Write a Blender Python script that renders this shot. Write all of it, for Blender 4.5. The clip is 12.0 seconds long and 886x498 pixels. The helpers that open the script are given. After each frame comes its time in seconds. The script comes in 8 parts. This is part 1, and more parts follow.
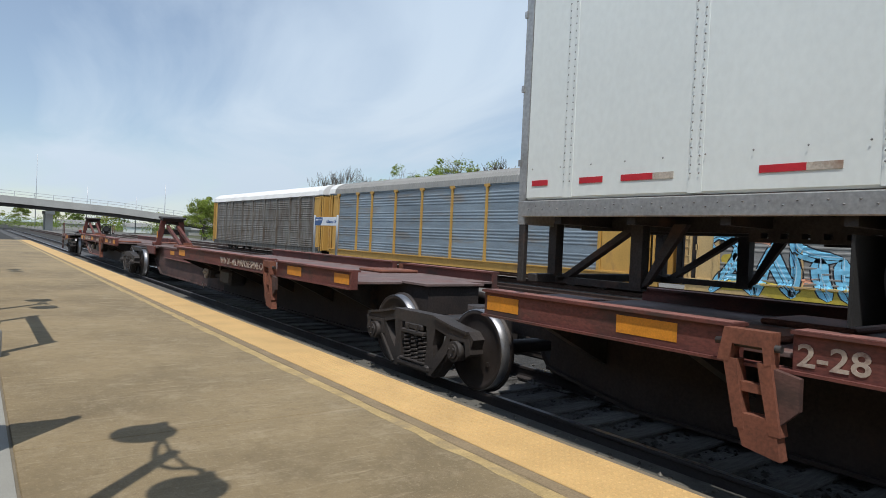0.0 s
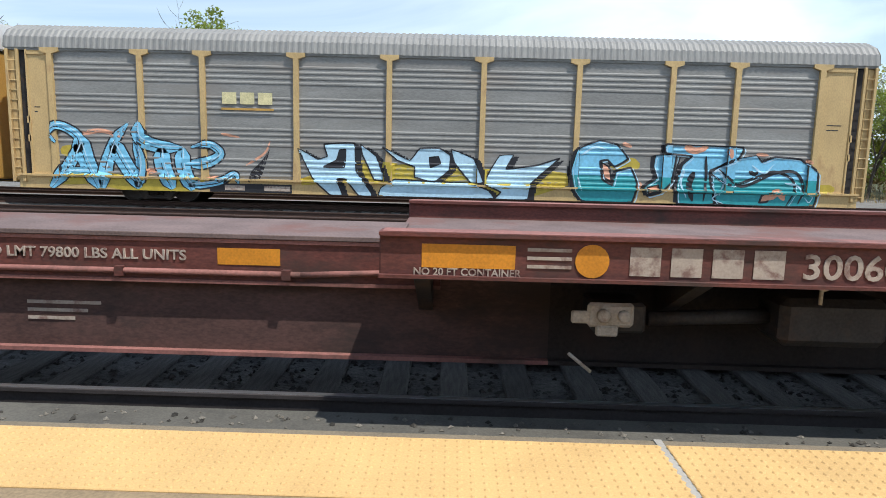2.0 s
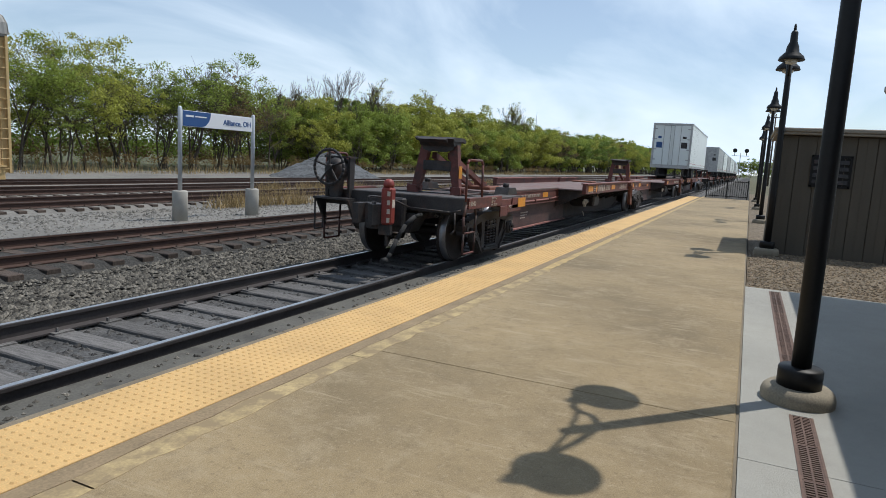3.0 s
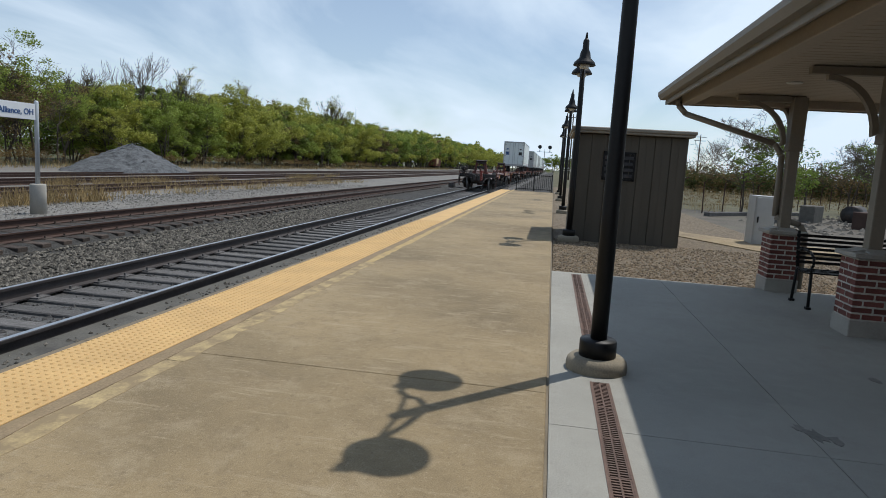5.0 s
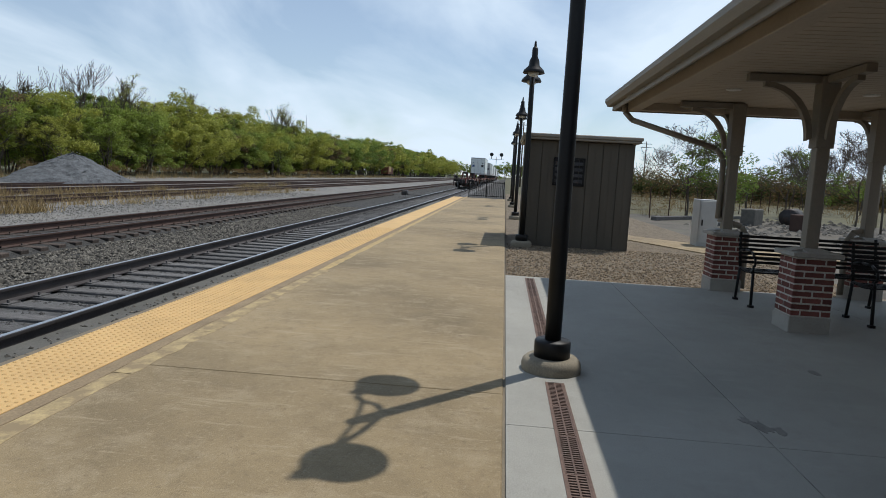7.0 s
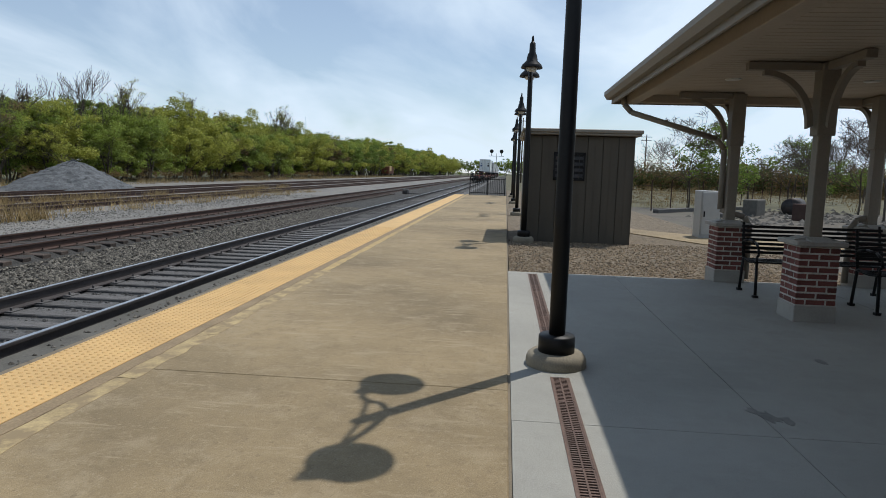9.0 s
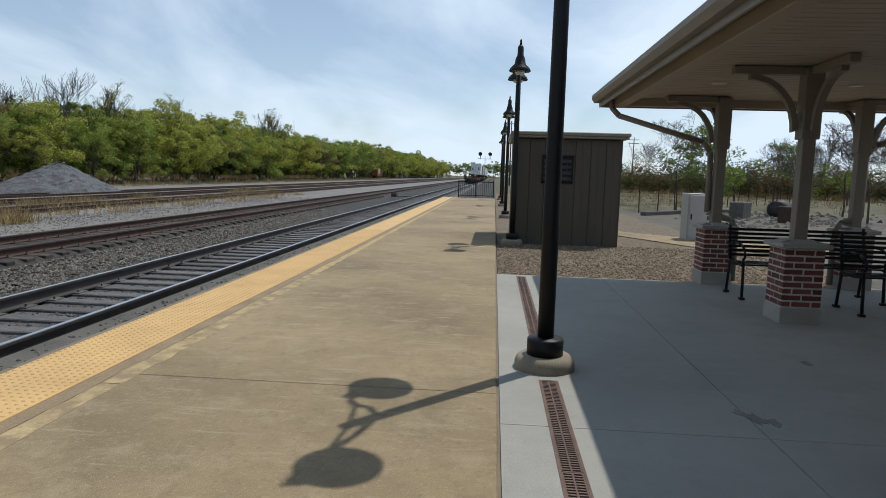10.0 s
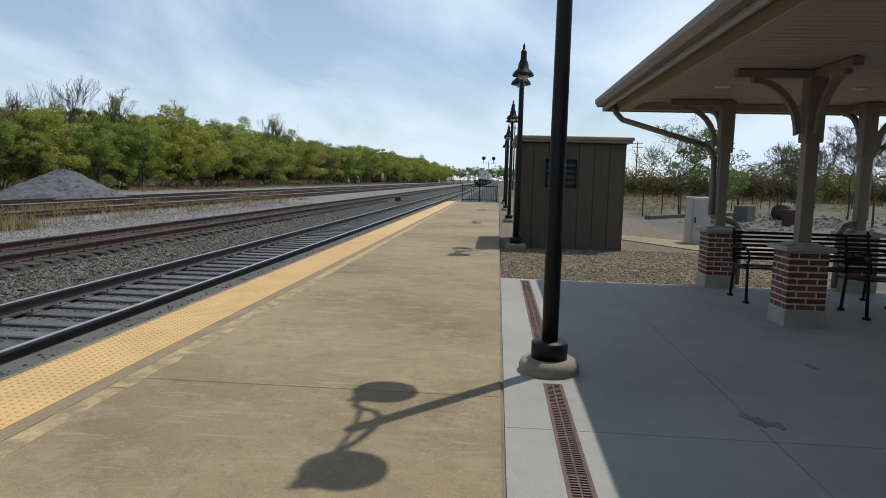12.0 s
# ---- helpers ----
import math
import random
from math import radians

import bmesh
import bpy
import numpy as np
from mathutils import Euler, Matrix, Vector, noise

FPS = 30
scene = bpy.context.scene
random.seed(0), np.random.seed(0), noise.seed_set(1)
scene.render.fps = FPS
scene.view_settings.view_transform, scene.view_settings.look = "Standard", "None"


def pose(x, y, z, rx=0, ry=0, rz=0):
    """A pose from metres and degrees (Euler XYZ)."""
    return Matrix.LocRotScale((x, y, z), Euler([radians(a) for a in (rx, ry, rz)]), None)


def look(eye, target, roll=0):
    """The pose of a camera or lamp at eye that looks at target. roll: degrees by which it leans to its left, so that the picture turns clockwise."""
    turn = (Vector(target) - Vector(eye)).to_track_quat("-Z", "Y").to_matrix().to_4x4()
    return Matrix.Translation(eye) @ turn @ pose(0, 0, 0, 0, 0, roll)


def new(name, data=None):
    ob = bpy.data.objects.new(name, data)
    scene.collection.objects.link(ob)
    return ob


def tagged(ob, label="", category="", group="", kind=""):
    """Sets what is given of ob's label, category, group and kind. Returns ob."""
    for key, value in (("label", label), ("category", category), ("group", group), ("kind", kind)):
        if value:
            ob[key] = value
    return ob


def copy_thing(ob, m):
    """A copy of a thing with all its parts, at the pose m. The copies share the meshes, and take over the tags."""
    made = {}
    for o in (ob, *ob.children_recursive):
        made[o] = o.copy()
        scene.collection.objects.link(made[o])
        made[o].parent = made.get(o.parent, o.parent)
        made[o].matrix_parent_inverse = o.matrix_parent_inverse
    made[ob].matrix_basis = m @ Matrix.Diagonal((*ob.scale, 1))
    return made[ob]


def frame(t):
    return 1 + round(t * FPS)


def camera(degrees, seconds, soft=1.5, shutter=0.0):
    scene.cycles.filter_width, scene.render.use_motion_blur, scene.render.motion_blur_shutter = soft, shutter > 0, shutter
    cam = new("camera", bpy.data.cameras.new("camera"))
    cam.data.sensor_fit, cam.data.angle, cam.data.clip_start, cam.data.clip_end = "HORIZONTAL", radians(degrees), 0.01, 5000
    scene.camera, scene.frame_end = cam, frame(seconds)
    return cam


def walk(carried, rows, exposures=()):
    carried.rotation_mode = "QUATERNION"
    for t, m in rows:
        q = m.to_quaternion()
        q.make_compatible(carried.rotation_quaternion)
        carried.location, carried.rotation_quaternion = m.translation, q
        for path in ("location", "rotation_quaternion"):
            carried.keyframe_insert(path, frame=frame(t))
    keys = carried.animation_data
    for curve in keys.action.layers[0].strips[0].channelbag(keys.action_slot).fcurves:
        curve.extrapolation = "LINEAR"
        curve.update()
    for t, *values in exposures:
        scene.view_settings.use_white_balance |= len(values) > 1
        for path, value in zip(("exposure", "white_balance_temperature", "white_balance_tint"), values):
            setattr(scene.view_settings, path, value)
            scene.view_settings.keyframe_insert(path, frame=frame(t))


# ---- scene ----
cam = camera(68.7, 12.0, soft=0.9)
PATH = [
    (0, (0.511, -3.616, 1.487), (-1.108, -2.442, 1.46), 2.6),
    (0.5, (0.458, -3.622, 1.486), (-1.155, -2.441, 1.42), 2.7),
    (0.9, (0.452, -3.596, 1.474), (-1.117, -2.361, 1.365), 1.9),
    (1.2, (0.432, -3.514, 1.486), (-1.104, -2.242, 1.337), 2.0),
    (1.5, (0.451, -3.433, 1.465), (-0.842, -1.919, 1.267), 1.3),
    (1.8, (0.477, -3.319, 1.461), (-0.176, -1.448, 1.191), 1.8),
    (2, (0.5, -3.213, 1.484), (0.472, -1.235, 1.193), 1.4),
    (2.2, (0.558, -3.2, 1.478), (1.173, -1.313, 1.23), 1.5),
    (2.5, (0.676, -3.203, 1.517), (2.019, -1.74, 1.283), 0.7),
    (2.6, (0.711, -3.22, 1.515), (2.221, -1.931, 1.269), 0.9),
    (2.8, (0.76, -3.241, 1.5), (2.451, -2.21, 1.224), 2.6),
    (3, (0.767, -3.282, 1.487), (2.564, -2.451, 1.21), 3.2),
    (3.5, (0.782, -3.298, 1.479), (2.694, -2.779, 1.204), 2.5),
    (5.3, (0.709, -3.288, 1.469), (2.677, -3.017, 1.232), 3.2),
    (5.5, (0.706, -3.274, 1.464), (2.68, -3.043, 1.242), 2.8),
    (6, (0.716, -3.274, 1.442), (2.693, -3.093, 1.194), 2.6),
    (6.5, (0.709, -3.274, 1.437), (2.682, -3.067, 1.185), 2.9),
    (7, (0.704, -3.289, 1.449), (2.683, -3.112, 1.219), 3.1),
    (9, (0.726, -3.294, 1.438), (2.704, -3.11, 1.202), 1.7),
    (9.5, (0.728, -3.29, 1.44), (2.707, -3.128, 1.206), 1.9),
    (10, (0.732, -3.296, 1.443), (2.713, -3.146, 1.216), 1.7),
    (10.5, (0.741, -3.288, 1.438), (2.723, -3.131, 1.216), 1.8),
    (11, (0.732, -3.291, 1.443), (2.714, -3.134, 1.219), 1.9),
    (11.5, (0.728, -3.286, 1.439), (2.709, -3.126, 1.22), 1.8),
    (12, (0.711, -3.294, 1.443), (2.693, -3.132, 1.229), 1.5),
]
walk(cam, [(t, look(eye, target, roll)) for t, eye, target, roll in PATH],
     exposures=[(0.0, -0.3), (1.0, -0.3), (1.5, -0.2), (2.0, 0.2), (2.2, 0.28), (2.5, 0.06), (3.4, -0.38), (5.5, -0.45), (12.0, -0.45)])

# ---- light ----
# sun: behind the platform, 65 degrees up; shadows fall towards -x, +y
SUN_FROM = Vector((1.26, -1.13, 3.56)).normalized()
sun_data = bpy.data.lights.new("sun", "SUN")
sun_data.energy, sun_data.angle, sun_data.color = 4.3, radians(0.6), (1.0, 0.97, 0.925)
sun = new("sun", sun_data)
sun.rotation_euler = SUN_FROM.to_track_quat("Z", "Y").to_euler()

world = bpy.data.worlds.new("world")
scene.world = world
world.use_nodes = True
wn, wl = world.node_tree.nodes, world.node_tree.links
wn.clear()
sky = wn.new("ShaderNodeTexSky")
sky.sky_type, sky.sun_disc = "NISHITA", False
sky.sun_elevation = math.asin(SUN_FROM.z)
sky.sun_rotation = math.atan2(SUN_FROM.x, SUN_FROM.y)
sky.air_density, sky.dust_density, sky.ozone_density = 1.0, 0.12, 2.6
# thin high cloud, streaked along the sky
co = wn.new("ShaderNodeTexCoord")
sep = wn.new("ShaderNodeSeparateXYZ")
wl.new(co.outputs["Generated"], sep.inputs[0])
up = wn.new("ShaderNodeMath"); up.operation = "MAXIMUM"; up.inputs[1].default_value = 0.0
wl.new(sep.outputs["Z"], up.inputs[0])
upb = wn.new("ShaderNodeMath"); upb.operation = "ADD"; upb.inputs[1].default_value = 0.22
wl.new(up.outputs[0], upb.inputs[0])
flat = wn.new("ShaderNodeVectorMath"); flat.operation = "DIVIDE"
cmb = wn.new("ShaderNodeCombineXYZ")
for k in "XYZ":
    wl.new(upb.outputs[0], cmb.inputs[k])
wl.new(co.outputs["Generated"], flat.inputs[0])
wl.new(cmb.outputs[0], flat.inputs[1])
mp = wn.new("ShaderNodeMapping")
mp.inputs["Scale"].default_value = (0.55, 1.0, 0.4)
mp.inputs["Rotation"].default_value = (0, 0, radians(28))
wl.new(flat.outputs[0], mp.inputs["Vector"])
cl = wn.new("ShaderNodeTexNoise")
cl.inputs["Scale"].default_value, cl.inputs["Detail"].default_value = 1.25, 7
cl.inputs["Roughness"].default_value, cl.inputs["Distortion"].default_value = 0.52, 0.55
wl.new(mp.outputs[0], cl.inputs["Vector"])
cr = wn.new("ShaderNodeValToRGB")
cr.color_ramp.elements[0].position, cr.color_ramp.elements[1].position = 0.38, 0.64
cr.color_ramp.elements[0].color, cr.color_ramp.elements[1].color = (0.24, 0.24, 0.24, 1), (0.88, 0.88, 0.88, 1)
wl.new(cl.outputs["Fac"], cr.inputs[0])
mixc = wn.new("ShaderNodeMix"); mixc.data_type = "RGBA"
# the veil scatters more light on the sun's side of the sky
sunside = wn.new("ShaderNodeVectorMath"); sunside.operation = "DOT_PRODUCT"
sunside.inputs[1].default_value = tuple(SUN_FROM)
wl.new(co.outputs["Generated"], sunside.inputs[0])
glow = wn.new("ShaderNodeMapRange")
glow.inputs["From Min"].default_value, glow.inputs["From Max"].default_value = -0.4, 0.3
glow.inputs["To Min"].default_value, glow.inputs["To Max"].default_value = 0.74, 1.08
wl.new(sunside.outputs["Value"], glow.inputs["Value"])
tint = wn.new("ShaderNodeVectorMath"); tint.operation = "SCALE"
tint.inputs[0].default_value = (7.0, 8.3, 9.7)
wl.new(glow.outputs[0], tint.inputs["Scale"])
wl.new(tint.outputs[0], mixc.inputs["B"])
# the cloud veil thins overhead
thin = wn.new("ShaderNodeMapRange")
thin.inputs["From Min"].default_value, thin.inputs["From Max"].default_value = 0.0, 0.70
thin.inputs["To Min"].default_value, thin.inputs["To Max"].default_value = 1.35, 0.50
wl.new(sep.outputs["Z"], thin.inputs["Value"])
veil = wn.new("ShaderNodeMath"); veil.operation = "MULTIPLY"
wl.new(cr.outputs[0], veil.inputs[0])
wl.new(thin.outputs[0], veil.inputs[1])
wl.new(veil.outputs[0], mixc.inputs["Factor"])
wl.new(sky.outputs[0], mixc.inputs["A"])
bg = wn.new("ShaderNodeBackground")
bg.inputs["Strength"].default_value = 0.135
wl.new(mixc.outputs["Result"], bg.inputs["Color"])
wo = wn.new("ShaderNodeOutputWorld")
wl.new(bg.outputs[0], wo.inputs["Surface"])


# ---- materials ----
def mat(name, base, rough=0.7, metal=0.0, dark=0.75, light=1.2, scale=6.0, fine=60.0, bump=0.15,
        stain=None, stain_at=0.62, stain_scale=1.2, stretch=(1, 1, 1), island=0.0, objrand=0.0, bump_dist=0.01, spec=0.5):
    """Two scales of noise over a base colour, an optional stain colour, a fine bump."""
    m = bpy.data.materials.new(name)
    m.use_nodes = True
    n, l = m.node_tree.nodes, m.node_tree.links
    p = n["Principled BSDF"]
    p.inputs["Roughness"].default_value, p.inputs["Metallic"].default_value = rough, metal
    p.inputs["Specular IOR Level"].default_value = spec
    tc = n.new("ShaderNodeTexCoord")
    mpn = n.new("ShaderNodeMapping"); mpn.inputs["Scale"].default_value = stretch
    l.new(tc.outputs["Object"], mpn.inputs["Vector"])
    n1 = n.new("ShaderNodeTexNoise"); n1.inputs["Scale"].default_value = scale; n1.inputs["Detail"].default_value = 5
    n2 = n.new("ShaderNodeTexNoise"); n2.inputs["Scale"].default_value = fine; n2.inputs["Detail"].default_value = 3
    l.new(mpn.outputs[0], n1.inputs["Vector"]); l.new(mpn.outputs[0], n2.inputs["Vector"])
    add = n.new("ShaderNodeMath"); add.operation = "ADD"
    half = n.new("ShaderNodeMath"); half.operation = "MULTIPLY"; half.inputs[1].default_value = 0.5
    l.new(n1.outputs["Fac"], add.inputs[0]); l.new(n2.outputs["Fac"], add.inputs[1]); l.new(add.outputs[0], half.inputs[0])
    r = n.new("ShaderNodeValToRGB")
    e = r.color_ramp.elements
    e[0].position, e[1].position = 0.36, 0.64
    e[0].color = [c * dark for c in base] + [1]
    e[1].color = [min(1, c * light) for c in base] + [1]
    l.new(half.outputs[0], r.inputs[0])
    col = r.outputs[0]
    if stain:
        n3 = n.new("ShaderNodeTexNoise"); n3.inputs["Scale"].default_value = stain_scale; n3.inputs["Detail"].default_value = 8
        n3.inputs["Roughness"].default_value = 0.65
        l.new(mpn.outputs[0], n3.inputs["Vector"])
        r3 = n.new("ShaderNodeValToRGB")
        r3.color_ramp.elements[0].position, r3.color_ramp.elements[1].position = stain_at - 0.06, stain_at + 0.08
        l.new(n3.outputs["Fac"], r3.inputs[0])
        mx = n.new("ShaderNodeMix"); mx.data_type = "RGBA"
        mx.inputs["B"].default_value = (*stain, 1)
        l.new(r3.outputs[0], mx.inputs["Factor"]); l.new(col, mx.inputs["A"])
        col = mx.outputs["Result"]
    if island or objrand:
        hsv = n.new("ShaderNodeHueSaturation")
        if island:
            g = n.new("ShaderNodeNewGeometry"); src = g.outputs["Random Per Island"]
        else:
            g = n.new("ShaderNodeObjectInfo"); src = g.outputs["Random"]
        mr = n.new("ShaderNodeMapRange")
        k = island or objrand
        mr.inputs["To Min"].default_value, mr.inputs["To Max"].default_value = 1 - k, 1 + k
        l.new(src, mr.inputs["Value"]); l.new(mr.outputs[0], hsv.inputs["Value"])
        l.new(col, hsv.inputs["Color"])
        col = hsv.outputs[0]
    l.new(col, p.inputs["Base Color"])
    if bump:
        b = n.new("ShaderNodeBump"); b.inputs["Strength"].default_value = bump; b.inputs["Distance"].default_value = bump_dist
        l.new(half.outputs[0], b.inputs["Height"]); l.new(b.outputs[0], p.inputs["Normal"])
    return m


def concrete_mat(name, base, pale, dirty, soft=1.0, seed=0.0):
    """Weathered concrete: broad mottling, pale scuffs, dark grime, grit and pores."""
    m = bpy.data.materials.new(name)
    m.use_nodes = True
    n, l = m.node_tree.nodes, m.node_tree.links
    p = n["Principled BSDF"]
    p.inputs["Roughness"].default_value = 0.88
    geo = n.new("ShaderNodeNewGeometry")
    mp_ = n.new("ShaderNodeMapping"); mp_.inputs["Location"].default_value = (seed, seed * 0.7, 0)
    l.new(geo.outputs["Position"], mp_.inputs["Vector"])

    def noise(scale, detail, rough, lo, hi):
        t = n.new("ShaderNodeTexNoise")
        t.inputs["Scale"].default_value, t.inputs["Detail"].default_value, t.inputs["Roughness"].default_value = scale, detail, rough
        l.new(mp_.outputs[0], t.inputs["Vector"])
        r = n.new("ShaderNodeMapRange")
        r.inputs["From Min"].default_value, r.inputs["From Max"].default_value = lo, hi
        l.new(t.outputs["Fac"], r.inputs["Value"])
        return r

    def blend(a, colour, fac):
        mx = n.new("ShaderNodeMix"); mx.data_type = "RGBA"
        mx.inputs["B"].default_value = (*colour, 1)
        l.new(fac.outputs[0], mx.inputs["Factor"])
        if isinstance(a, tuple):
            mx.inputs["A"].default_value = (*a, 1)
        else:
            l.new(a, mx.inputs["A"])
        return mx.outputs["Result"]

    lowc = tuple(c * (1 - 0.30 * soft) for c in base)
    hic = tuple(min(1, c * (1 + 0.22 * soft)) for c in base)
    col = blend(lowc, hic, noise(0.45, 7, 0.62, 0.36, 0.64))
    f = noise(2.6, 10, 0.78, 0.50, 0.72); f.inputs["To Max"].default_value = 0.75 * soft
    col = blend(col, pale, f)
    f = noise(0.9, 10, 0.70, 0.56, 0.74); f.inputs["To Max"].default_value = 0.55
    col = blend(col, dirty, f)
    f = noise(7, 8, 0.75, 0.50, 0.70); f.inputs["To Max"].default_value = 0.50 * soft
    col = blend(col, dirty, f)
    f = noise(34, 4, 0.65, 0.56, 0.66); f.inputs["To Max"].default_value = 0.45 * soft
    col = blend(col, pale, f)
    f = noise(21, 4, 0.6, 0.60, 0.68); f.inputs["To Max"].default_value = 0.45 * soft
    col = blend(col, dirty, f)
    st = n.new("ShaderNodeMapping"); st.inputs["Scale"].default_value = (1.0, 0.14, 1.0)
    l.new(mp_.outputs[0], st.inputs["Vector"])
    f = noise(11, 8, 0.68, 0.56, 0.70); f.inputs["To Max"].default_value = 0.75 * soft
    l.new(st.outputs[0], f.inputs["Value"].links[0].from_node.inputs["Vector"])
    col = blend(col, pale, f)
    grit = noise(130, 4, 0.7, 0.30, 0.70)
    hsv = n.new("ShaderNodeHueSaturation")
    gm = n.new("ShaderNodeMapRange"); gm.inputs["To Min"].default_value, gm.inputs["To Max"].default_value = 0.80, 1.20
    l.new(grit.outputs[0], gm.inputs["Value"])
    l.new(gm.outputs[0], hsv.inputs["Value"]); l.new(col, hsv.inputs["Color"])
    l.new(hsv.outputs[0], p.inputs["Base Color"])
    b = n.new("ShaderNodeBump"); b.inputs["Strength"].default_value, b.inputs["Distance"].default_value = 0.35, 0.006
    l.new(grit.outputs[0], b.inputs["Height"]); l.new(b.outputs[0], p.inputs["Normal"])
    return m


